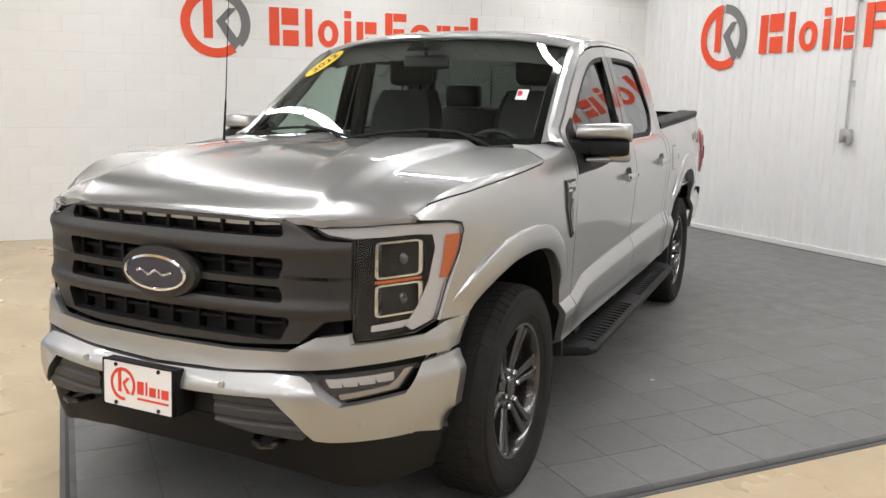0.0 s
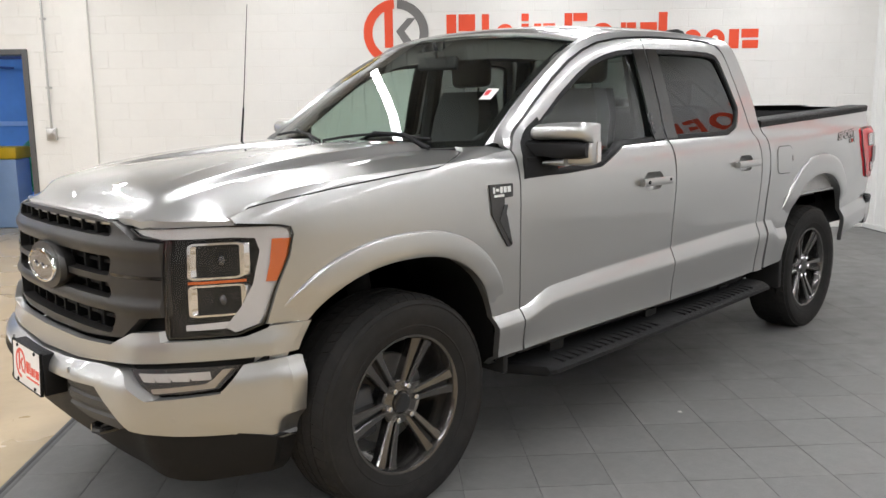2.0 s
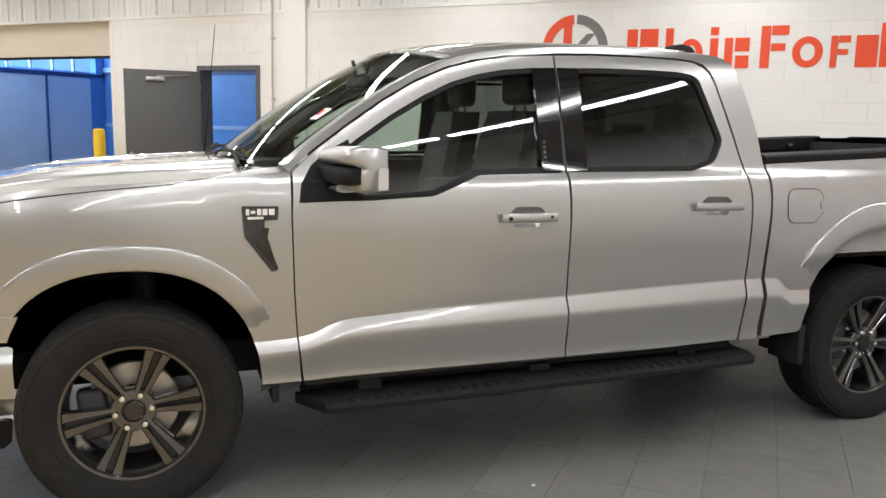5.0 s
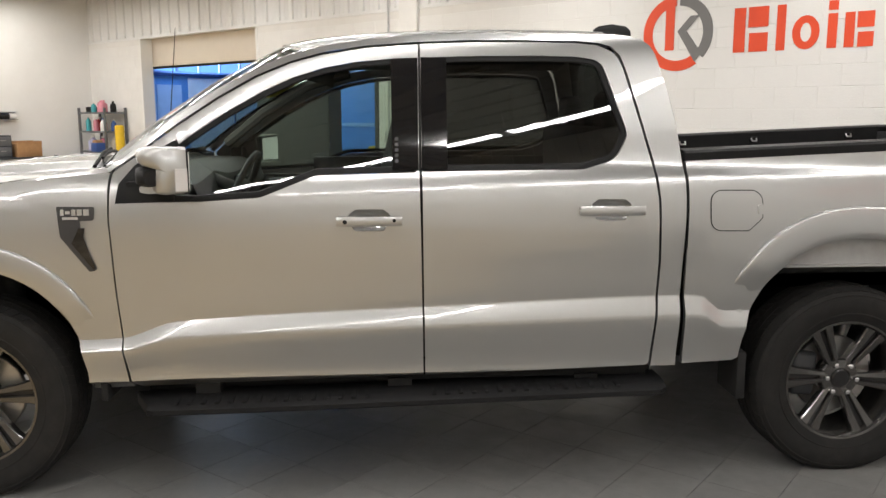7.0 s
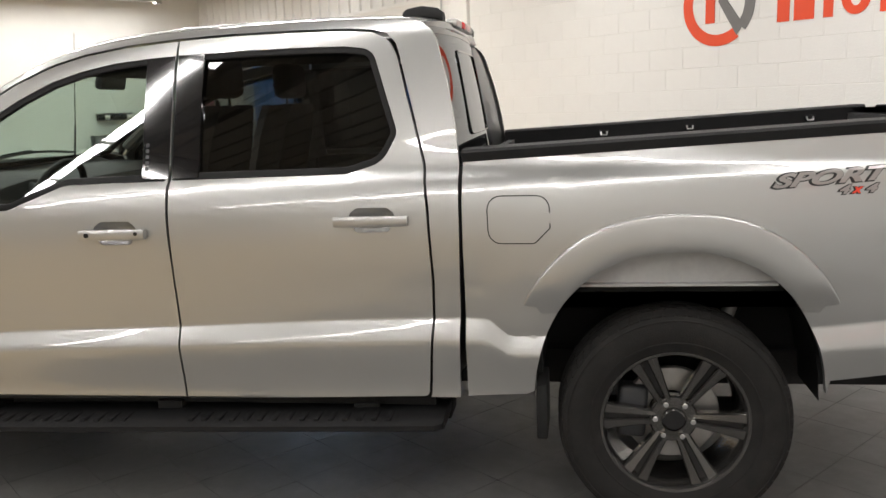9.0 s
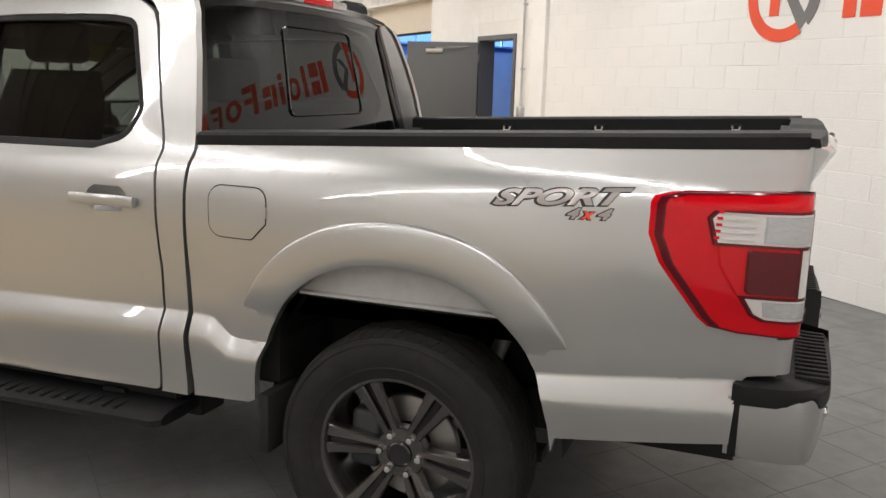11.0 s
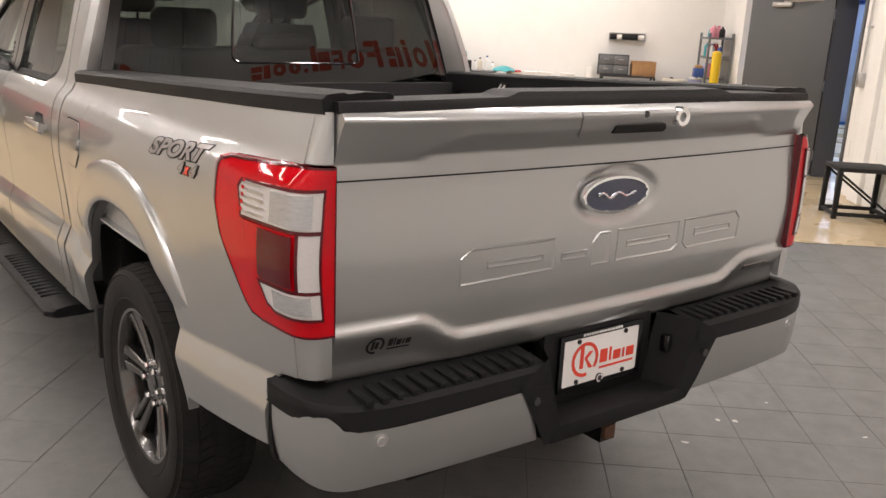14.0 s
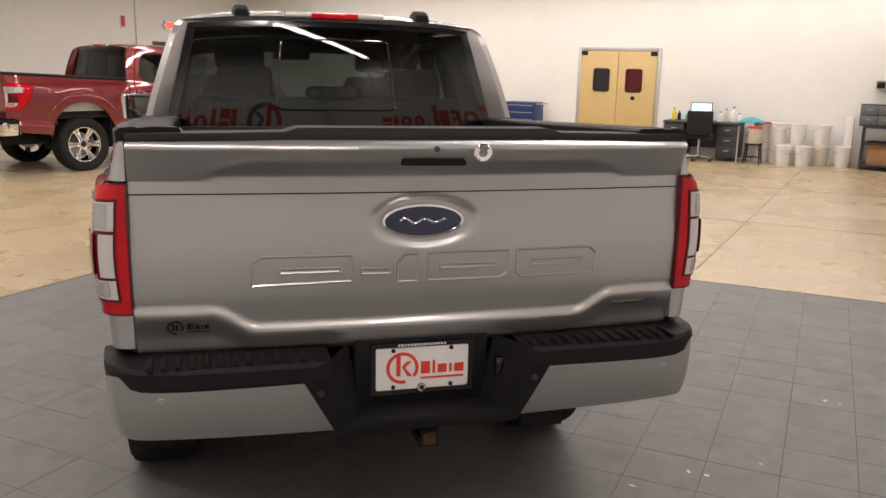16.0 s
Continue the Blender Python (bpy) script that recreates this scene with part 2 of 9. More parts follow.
    if bump > 0:
        n4 = N.new("ShaderNodeTexNoise")
        n4.inputs["Scale"].default_value = bscale
        n4.inputs["Detail"].default_value = 4
        L.new(mp.outputs["Vector"], n4.inputs["Vector"])
        bp = N.new("ShaderNodeBump")
        bp.inputs["Strength"].default_value = bump
        bp.inputs["Distance"].default_value = 0.01
        L.new(n4.outputs["Fac"], bp.inputs["Height"])
        L.new(bp.outputs["Normal"], p.inputs["Normal"])
    if emit is not None:
        p.inputs["Emission Color"].default_value = (*emit[0], 1)
        p.inputs["Emission Strength"].default_value = emit[1]
    return m


def glass(name, tint, ior=1.5, rough=0.0):
    """Thin glazing: tinted straight through, with a gloss that grows towards grazing angles."""
    m = bpy.data.materials.new(name)
    m.use_nodes = True
    N, L = m.node_tree.nodes, m.node_tree.links
    N.remove(N["Principled BSDF"])
    t = N.new("ShaderNodeBsdfTransparent")
    t.inputs["Color"].default_value = (*tint, 1)
    g = N.new("ShaderNodeBsdfGlossy")
    g.inputs["Roughness"].default_value = rough
    g.inputs["Color"].default_value = (0.95, 0.97, 1.0, 1)
    f0 = ((ior - 1) / (ior + 1)) ** 2
    lw = N.new("ShaderNodeLayerWeight")
    lw.inputs["Blend"].default_value = 0.5
    pw = N.new("ShaderNodeMath")
    pw.operation, pw.inputs[1].default_value = "POWER", 5.0
    L.new(lw.outputs["Facing"], pw.inputs[0])
    f = N.new("ShaderNodeMath")
    f.operation, f.inputs[1].default_value, f.inputs[2].default_value = "MULTIPLY_ADD", 1 - f0, f0
    L.new(pw.outputs[0], f.inputs[0])
    mx = N.new("ShaderNodeMixShader")
    L.new(f.outputs[0], mx.inputs["Fac"])
    L.new(t.outputs["BSDF"], mx.inputs[1])
    L.new(g.outputs["BSDF"], mx.inputs[2])
    L.new(mx.outputs["Shader"], N["Material Output"].inputs["Surface"])
    return m


def car_paint(name, colour, metal, rough, flake=0.35):
    """Metallic paint with fine flakes under a clear coat."""
    m = bpy.data.materials.new(name)
    m.use_nodes = True
    N, L = m.node_tree.nodes, m.node_tree.links
    p = N["Principled BSDF"]
    p.inputs["Metallic"].default_value = metal
    p.inputs["Roughness"].default_value = rough
    p.inputs["Coat Weight"].default_value = 1.0
    p.inputs["Coat Roughness"].default_value = 0.02
    p.inputs["Coat IOR"].default_value = 1.6
    tc = N.new("ShaderNodeTexCoord")
    v = N.new("ShaderNodeTexVoronoi")
    v.inputs["Scale"].default_value = 900
    L.new(tc.outputs["Object"], v.inputs["Vector"])
    mr = N.new("ShaderNodeMapRange")
    mr.inputs["To Min"].default_value, mr.inputs["To Max"].default_value = 1 - flake * 0.4, 1 + flake * 0.4
    sep = N.new("ShaderNodeSeparateColor")
    L.new(v.outputs["Color"], sep.inputs["Color"])
    L.new(sep.outputs["Red"], mr.inputs["Value"])
    mx = N.new("ShaderNodeMix")
    mx.data_type, mx.blend_type = "RGBA", "MULTIPLY"
    mx.inputs["Factor"].default_value = 1.0
    mx.inputs["A"].default_value = (*colour, 1)
    L.new(mr.outputs["Result"], mx.inputs["B"])
    L.new(mx.outputs["Result"], p.inputs["Base Color"])
    n = N.new("ShaderNodeTexNoise")
    n.inputs["Scale"].default_value = 7
    n.inputs["Detail"].default_value = 3
    L.new(tc.outputs["Object"], n.inputs["Vector"])
    mr2 = N.new("ShaderNodeMapRange")
    mr2.inputs["To Min"].default_value, mr2.inputs["To Max"].default_value = rough - 0.01, rough + 0.01
    L.new(n.outputs["Fac"], mr2.inputs["Value"])
    L.new(mr2.outputs["Result"], p.inputs["Roughness"])
    return m


SILVER = car_paint("silver_paint", (0.415, 0.418, 0.410), 0.84, 0.36, 0.0)
RED_PAINT = car_paint("red_paint", (0.17, 0.006, 0.008), 0.4, 0.3)
GREY_PAINT = mat("grey_satin_paint", (0.042, 0.040, 0.038), 0.40, 0.5, var=0.06, scale=200)
BLACK_PLASTIC = mat("black_plastic", (0.008, 0.008, 0.0085), 0.55, spec=0.2, var=0.15, scale=30, bump=0.25, bscale=500)
DARK_PLASTIC = mat("dark_trim_plastic", (0.03, 0.03, 0.031), 0.45, var=0.1, scale=40, bump=0.15, bscale=700)
GLOSS_BLACK = mat("gloss_black", (0.006, 0.006, 0.007), 0.08, coat=0.5)
MATT_BLACK = mat("matt_black", (0.008, 0.008, 0.008), 0.85, var=0.2, scale=12)
BED_LINER = mat("spray_bed_liner", (0.015, 0.015, 0.016), 0.7, var=0.2, scale=60, bump=0.6, bscale=350)
RUBBER = mat("tyre_rubber", (0.019, 0.0185, 0.018), 0.78, var=0.2, scale=14, bump=0.2, bscale=180, spec=0.18, dirt=(0.042, 0.036, 0.030), dirt_scale=7, dirt_amount=0.3)
RIM_GREY = mat("rim_dark_metal", (0.105, 0.101, 0.097), 0.22, 0.85, var=0.1, scale=25, coat=0.5)
RIM_POCKET = mat("rim_pocket_paint", (0.02, 0.02, 0.02), 0.4, 0.4, coat=0.3)
CHROME = mat("chrome", (0.82, 0.82, 0.82), 0.06, 1.0)
SATIN_METAL = mat("satin_metal", (0.5, 0.49, 0.48), 0.3, 1.0, var=0.08, scale=30)
STEEL = mat("raw_steel", (0.42, 0.41, 0.39), 0.38, 0.9, var=0.15, scale=20)
RUST = mat("rusty_steel", (0.09, 0.04, 0.022), 0.8, 0.2, var=0.4, scale=40, bump=0.4, bscale=150)
LAMP_CLEAR = glass("lamp_lens", (0.9, 0.9, 0.92), 1.45)
GLASS_CLEAR = glass("windscreen_glass", (0.70, 0.79, 0.74), 1.62)
GLASS_SIDE = glass("door_glass", (0.60, 0.70, 0.65), 1.75)
BARE_PANEL = mat("primed_panel", (0.36, 0.36, 0.355), 0.45, var=0.14, scale=9)
GLASS_REAR = glass("rear_privacy_glass", (0.09, 0.102, 0.097), 1.5)
GLASS_TINT = glass("privacy_glass", (0.16, 0.17, 0.165), 1.70)
LENS_RED = mat("red_lamp_lens", (0.50, 0.0015, 0.007), 0.06, spec=0.35, var=0.12, scale=9)
LENS_DARK_RED = mat("dark_red_lens", (0.085, 0.004, 0.008), 0.10, coat=0.1, spec=0.3)
LAMP_PALE = mat("lamp_frosted", (0.40, 0.40, 0.405), 0.12, 0.3, coat=0.4, var=0.2, scale=60, stretch=(1, 1, 5))
LAMP_GREY = mat("lamp_grey", (0.52, 0.51, 0.50), 0.25, 0.15, coat=0.4)
LENS_WHITE = mat("white_lamp_lens", (0.54, 0.52, 0.51), 0.10, coat=0.4, var=0.10, scale=90, stretch=(1, 1, 6))
AMBER = mat("amber_lens", (0.52, 0.11, 0.02), 0.12, coat=1.0)
SEAT_CLOTH = mat("dark_leather", (0.014, 0.0135, 0.0135), 0.5, var=0.15, scale=20, bump=0.2, bscale=200)
DASH = mat("dash_plastic", (0.02, 0.02, 0.02), 0.6, var=0.1, scale=30, bump=0.2, bscale=400)
HEADLINER = mat("headliner", (0.10, 0.097, 0.09), 0.9)
BADGE_BLUE = mat("badge_blue", (0.006, 0.012, 0.05), 0.12, 0.2, coat=1.0)
YELLOW_STICKER = mat("yellow_sticker", (0.85, 0.58, 0.01), 0.45)
BLACK_PRINT = mat("black_print", (0.01, 0.01, 0.01), 0.5)
WHITE_PLATE = mat("white_plate", (0.80, 0.79, 0.77), 0.35, var=0.03, scale=20)
RED_PRINT = mat("orange_red_print", (0.72, 0.055, 0.025), 0.45)
SIGN_ORANGE = mat("sign_orange", (0.78, 0.075, 0.02), 0.5, var=0.05, scale=6)
SIGN_GREY = mat("sign_grey", (0.17, 0.165, 0.16), 0.5, var=0.05, scale=6)

BLOCK_WALL = mat("painted_block", (0.80, 0.79, 0.76), 0.55, var=0.03, scale=3.0, bump=0.35, bscale=45, rvar=0.08, dirt=(0.60, 0.58, 0.54), dirt_scale=0.8, dirt_amount=0.35, random_tint=0.012)
MORTAR = mat("painted_joint", (0.77, 0.755, 0.72), 0.7, var=0.04, scale=5, bump=0.3, bscale=60)
METAL_WALL = mat("white_liner_panel", (0.80, 0.80, 0.785), 0.38, 0.0, var=0.03, scale=2.0, rvar=0.06, dirt=(0.62, 0.62, 0.6), dirt_scale=0.7, dirt_amount=0.3)
PLASTER = mat("white_painted_wall", (0.82, 0.81, 0.78), 0.6, var=0.03, scale=1.5, bump=0.15, bscale=60, dirt=(0.66, 0.64, 0.6), dirt_scale=0.5, dirt_amount=0.3)
CEILING = mat("ceiling_deck", (0.26, 0.26, 0.255), 0.6, var=0.05, scale=2)
CONCRETE = mat("sealed_concrete", (0.47, 0.37, 0.23), 0.28, var=0.13, scale=1.6, rvar=0.1, bump=0.08, bscale=30, dirt=(0.30, 0.22, 0.13), dirt_scale=1.1, dirt_amount=0.6)
TILE = mat("grey_floor_tile", (0.158, 0.157, 0.153), 0.47, spec=0.3, var=0.16, scale=9, rvar=0.1, bump=0.12, bscale=90, dirt=(0.185, 0.178, 0.168), dirt_scale=2.2, dirt_amount=0.5, random_tint=0.06)
TILE_EDGE = mat("grey_edge_ramp", (0.06, 0.06, 0.06), 0.5, var=0.12, scale=8, bump=0.1, bscale=90, dirt=(0.15, 0.14, 0.13), dirt_scale=3, dirt_amount=0.4, random_tint=0.06)
JOINT = mat("tile_joint", (0.05, 0.05, 0.05), 0.8, var=0.1, scale=20)
DOOR_GREY = mat("grey_door_paint", (0.085, 0.086, 0.088), 0.4, var=0.05, scale=3, bump=0.05, bscale=40)
GALV = mat("galvanised", (0.52, 0.52, 0.51), 0.4, 0.75, var=0.08, scale=25)
BEIGE_DOOR = mat("beige_overhead_door", (0.72, 0.65, 0.55), 0.5, var=0.04, scale=3)
BLUE_WALL = mat("blue_painted_wall", (0.10, 0.27, 0.62), 0.5, var=0.1, scale=2, dirt=(0.05, 0.14, 0.35), dirt_scale=1.2, dirt_amount=0.4)
BLUE_DARK = mat("dark_blue_paint", (0.012, 0.035, 0.14), 0.5, var=0.1, scale=4)
BLUE_PALE = mat("pale_blue_panel", (0.33, 0.47, 0.72), 0.5, var=0.08, scale=3)
PANEL_GREY = mat("pale_grey_blue_panel", (0.50, 0.58, 0.70), 0.5, var=0.06, scale=3)
YELLOW_POST = mat("safety_yellow", (0.80, 0.52, 0.01), 0.4, var=0.06, scale=8, dirt=(0.3, 0.2, 0.03), dirt_scale=6, dirt_amount=0.35)
SHELF_GREY = mat("shelf_grey_steel", (0.16, 0.165, 0.17), 0.45, 0.4, var=0.08, scale=20)
TAN_DOOR = mat("tan_swing_door", (0.62, 0.45, 0.20), 0.42, var=0.05, scale=5)
CARDBOARD = mat("cardboard", (0.40, 0.22, 0.10), 0.85, var=0.12, scale=12)
BUCKET_WHITE = mat("white_pail_plastic", (0.78, 0.76, 0.73), 0.4, var=0.04, scale=10)
BUCKET_CREAM = mat("cream_drum_plastic", (0.62, 0.56, 0.47), 0.45, var=0.06, scale=6)
CABINET = mat("dark_cabinet_steel", (0.05, 0.052, 0.056), 0.45, 0.3, var=0.1, scale=10)
PINK = mat("pink_liquid_jug", (0.65, 0.24, 0.30), 0.35)
TEAL = mat("teal_bottle", (0.05, 0.35, 0.38), 0.35)
RED_PLASTIC = mat("red_plastic", (0.55, 0.04, 0.05), 0.35)
BLUE_PLASTIC = mat("blue_plastic", (0.03, 0.08, 0.28), 0.4)
GREEN_PLASTIC = mat("green_plastic", (0.02, 0.36, 0.18), 0.35)
SCREEN = mat("lit_screen", (0.3, 0.5, 0.7), 0.2, emit=((0.55, 0.8, 1.0), 1.6))
EXIT_RED = mat("red_exit_sign", (0.6, 0.05, 0.04), 0.4, emit=((1.0, 0.12, 0.08), 1.5))
SKY_GLOW = mat("daylight_backdrop", (0.3, 0.5, 0.8), 0.9, emit=((0.25, 0.55, 1.0), 0.9))
SCRAP = mat("pale_scrap", (0.62, 0.60, 0.56), 0.7, var=0.1, scale=30)


# ---------- the hall: axes turned against the vehicle ----------
GRID = HALL   # the tiles and the ribbed wall lie along this
ROOM = HALL @ Matrix.Translation((-1.5, -6.45, 0)) @ pose(0, 0, 0, 0, 0, -3.5) @ Matrix.Translation((1.5, 6.45, 0))   # its x runs along the sign wall, its y away from it
UA, UC, VA, VD, TOP = -6.4, 11.8, -6.45, 11.3, 4.25
WT = 0.22


def in_room(ob):
    ob.matrix_world = ROOM @ ob.matrix_world
    return ob


def setting(name, bm, material, label, smooth=False, at=None):
    ob = tagged(finish(name, bm, material, None, "", 32, smooth), label, name.rstrip("0123456789_").replace("_", " "), "", "structure")
    ob.matrix_world = (ROOM if at is None else at) @ ob.matrix_world
    return ob


# concrete slab under everything
setting("floor", boxes((UA - 1.6, UC + 0.8, VA - 7.0, VD + 1.5, -0.25, -0.014)), CONCRETE, "glossy tan sealed concrete shop floor with stains")

# joint lines cut in the slab, as thin fillets
bm = bmesh.new()
for u in (4.1, 7.4):
    box(bm, u - 0.006, u + 0.006, VA + 0.05, VD - 0.05, -0.0138, -0.0125)
for v in (3.0, 7.0):
    box(bm, UA + 0.05, UC - 0.05, v - 0.006, v + 0.006, -0.0138, -0.0125)
for v in (-3.2, -0.2):
    box(bm, 1.3, UC - 0.05, v - 0.006, v + 0.006, -0.0138, -0.0125)
setting("floor_joint", bm, mat("slab_joint", (0.16, 0.11, 0.07), 0.7), "dark sawn control joints in the concrete floor")

# sign wall, with a doorway and a large shop opening
D0, D1, DH = 3.76, 4.73, 2.2
O0, O1, OH = 6.42, 9.85, 2.91
BH = 2.94
bm = boxes((UA - 0.9, D0, VA - WT, VA - 0.004, -0.014, BH), (D1, O0, VA - WT, VA - 0.004, -0.014, BH), (O1, UC + WT, VA - WT, VA - 0.004, -0.014, BH),
           (D0, D1, VA - WT, VA - 0.004, DH, BH), (UA - 0.9, UC + WT, VA - WT, VA - 0.03, BH, TOP))
wall_a = setting("wall_south", bm, MORTAR, "white painted concrete block wall")


def corrugated(bm, length, z0, z1, to3, pitch=0.305, h=0.03):
    """Sheet metal with a trapezoid rib every pitch and two low ribs between."""
    prof, u = [], 0.0
    while u < length - 1e-6:
        for du, dh in ((0, 0), (0.012, h), (0.04, h), (0.052, 0), (0.128, 0), (0.134, 0.006), (0.150, 0.006), (0.156, 0), (0.205, 0), (0.211, 0.006), (0.227, 0.006), (0.233, 0)):
            if u + du <= length:
                prof.append((u + du, dh))
        u += pitch
    prof.append((length, 0))
    lo = [bm.verts.new(to3(a, h_, z0)) for a, h_ in prof]
    hi = [bm.verts.new(to3(a, h_, z1)) for a, h_ in prof]
    for i in range(len(prof) - 1):
        bm.faces.new((lo[i], lo[i + 1], hi[i + 1], hi[i]))
    return bm


bm = corrugated(bmesh.new(), UC - UA + 0.6, BH + 0.03, TOP, lambda a, h, z: (UA - 0.6 + a, VA - 0.026 + h, z))
facing(bm, (0, 1, 0))
setting("wall_upper_panel", bm, METAL_WALL, "white ribbed metal liner panel above the block wall")
setting("trim", boxes((UA - 0.6, UC, VA - 0.03, VA + 0.012, BH - 0.012, BH + 0.03)), METAL_WALL, "white metal flashing between block and ribbed panel")

# ribbed metal wall behind the vehicle
GV0, GV1 = -6.9, 12.2
setting("wall_west", boxes((UA - WT, UA - 0.032, GV0, GV1, -0.014, TOP)), METAL_WALL, "white ribbed metal wall", at=GRID)
bm = corrugated(bmesh.new(), GV1 - GV0, 0.02, TOP, lambda a, h, z: (UA - 0.016 + h, GV0 + a, z), 0.305, 0.016)
facing(bm, (1, 0, 0))
setting("wall_west_panel", bm, METAL_WALL, "white ribbed metal liner panel", at=GRID)
setting("baseboard", boxes((UA - 0.02, UA + 0.008, GV0, GV1, -0.012, 0.05)), METAL_WALL, "white metal base channel", at=GRID)

# far wall with the swing doors, and the wall past the red vehicle
setting("wall_east", boxes((UC, UC + WT, VA - WT, VD + WT, -0.014, TOP)), PLASTER, "white painted wall")
setting("wall_north", boxes((UA - 1.6, 8.83, VD, VD + WT, -0.014, TOP), (9.65, UC + WT, VD, VD + WT, -0.014, TOP), (8.83, 9.65, VD, VD + WT, 2.08, TOP)), PLASTER, "white painted wall with a doorway")
setting("ceiling", corrugated(bmesh.new(), UC - UA + 2.0, VA - 0.2, VD + 1.0, lambda a, h, z: (UA - 1.6 + a, z, TOP - h), 0.3, 0.05), CEILING, "grey metal roof deck ceiling")
bm = bmesh.new()
for u in (-3.7, 1.9, 7.4):
    box(bm, u - 0.08, u + 0.08, VA, VD, TOP - 0.42, TOP - 0.4)
    box(bm, u - 0.008, u + 0.008, VA, VD, TOP - 0.4, TOP - 0.1)
    box(bm, u - 0.08, u + 0.08, VA, VD, TOP - 0.1, TOP - 0.055)
setting("roof_beam", bm, CEILING, "grey steel roof beams")

# bay behind the openings
BV = VA - 5.2
EU = UC + 0.2
bm = boxes((2.4, EU + 0.2, BV - 0.2, BV, -0.014, 3.6), (2.4, 2.6, BV, VA - WT, -0.014, 3.6), (EU, EU + 0.2, BV, VA - WT, -0.014, 2.46), (EU, EU + 0.2, BV, VA - WT, 3.42, 3.6),
           (EU, EU + 0.2, BV, BV + 0.25, 2.46, 3.42), (EU, EU + 0.2, VA - WT - 0.25, VA - WT, 2.46, 3.42))
setting("wall_bay", bm, BLUE_WALL, "blue painted wall of the bay beyond the openings")
setting("ceiling_bay", boxes((2.4, EU + 0.2, BV - 0.2, VA - WT, 3.6, 3.7)), BLUE_PALE, "pale ceiling of the bay")
setting("trim_bay", boxes((2.6, EU, BV, BV + 0.03, 1.28, 1.36), (2.6, EU, BV, BV + 0.05, 2.5, 2.62)), BLUE_PALE, "pale blue rails on the bay wall")

# daylight in the high window strip at the end of the bay, with the sky behind it
setting("backdrop", boxes((UC + 1.6, UC + 1.62, BV - 3, VA + 1, 1.5, 5.0)), SKY_GLOW, "pale blue daylight outside the bay window")
WV0, WV1 = BV + 0.25, VA - WT - 0.25
win = setting("window_1", boxes((EU + 0.04, EU + 0.14, WV0, WV1, 2.46, 2.50), (EU + 0.04, EU + 0.14, WV0, WV1, 3.36, 3.42)), BLUE_PALE, "pale blue framed window strip high in the bay wall")
for k in range(1, 8):
    v = WV0 + (WV1 - WV0) * k / 8
    part("mullion", boxes((EU + 0.06, EU + 0.12, v - 0.02, v + 0.02, 2.50, 3.36)), BLUE_PALE, win)
# dark beam under the window strip, pale wall panels below it
setting("trim_beam", boxes((EU - 0.06, EU - 0.002, BV + 0.05, VA - WT - 0.02, 2.39, 2.455)), BLUE_DARK, "dark blue steel beam across the bay wall")
for k, (v0, v1, z0, z1) in enumerate(((-7.98, -6.9, 0.05, 2.34), (-8.62, -8.02, 0.95, 2.20), (-9.98, -8.80, 0.05, 2.36), (-11.20, -10.04, 0.05, 2.36))):
    setting("trim_panel", boxes((EU - 0.03, EU - 0.002, v0, v1, z0, z1), bevel=0.004), PANEL_GREY if k > 1 else BLUE_PALE, "pale wall panel of the bay")
bm = bmesh.new()
rod(bm, (EU - 0.05, -10.01, 0.3), (EU - 0.05, -10.01, 2.46), 0.016, 8)
in_room(tagged(finish("bay_pipe", bm, BLUE_DARK), "thin dark pipe between the bay wall panels", "pipe"))


# ---------- the pickup: x forward from the front axle, y to its left, z up ----------
WB, HUB = 3.694, 0.405
prof = curve1([(0.41, 0.895), (0.455, 0.925), (0.480, 0.957), (0.495, 0.9725), (0.515, 0.9720), (0.54, 0.9735), (0.62, 0.984), (0.68, 0.9925), (0.700, 0.9935), (0.708, 0.9915), (0.766, 0.9665), (0.772, 0.9635), (0.780, 0.9640), (0.80, 0.966), (0.90, 0.973), (1.02, 0.983), (1.12, 0.988), (1.19, 0.985), (1.24, 0.977), (1.275, 0.967), (1.31, 0.950), (1.335, 0.925),
               (1.36, 0.912), (1.50, 0.872), (1.65, 0.825), (1.80, 0.772), (1.85, 0.748), (1.885, 0.715), (1.905, 0.685)])
taper = curve1([(-6, 0), (-0.15, 0), (0.0, 0.004), (0.1, 0.012), (0.2, 0.028), (0.3, 0.051), (0.4, 0.080), (0.45, 0.100), (0.55, 0.138), (0.62, 0.166), (0.72, 0.215)])
rear_in = curve1([(-5, 0.060), (-4.82, 0.045), (-4.6, 0.02), (-4.3, 0.004), (-4.0, 0), (0, 0)])
crease = curve1([(-5.2, 0.845), (-4.7, 0.816), (-4.14, 0.765), (-4.1, 0.762), (-3.3, 0.735), (-3.12, 0.735), (-3.02, 0.800), (-2.93, 0.803), (-2.82, 0.802), (-1.84, 0.772), (-0.9, 0.735), (-0.84, 0.730), (-0.64, 0.668), (-0.45, 0.66), (0.6, 0.66)])
fend_top = curve1([(-0.62, 1.335), (-0.45, 1.318), (-0.3, 1.303), (-0.1, 1.292), (0.1, 1.282), (0.25, 1.27), (0.4, 1.248), (0.5, 1.22), (0.62, 1.165), (0.7, 1.13)])
gap_top = curve1([(-0.62, 1.315), (-0.45, 1.300), (-0.2, 1.286), (-0.12, 1.281), (0.2, 1.251), (0.415, 1.219), (0.5, 1.205), (0.56, 1.190), (0.62, 1.163), (0.7, 1.13)])
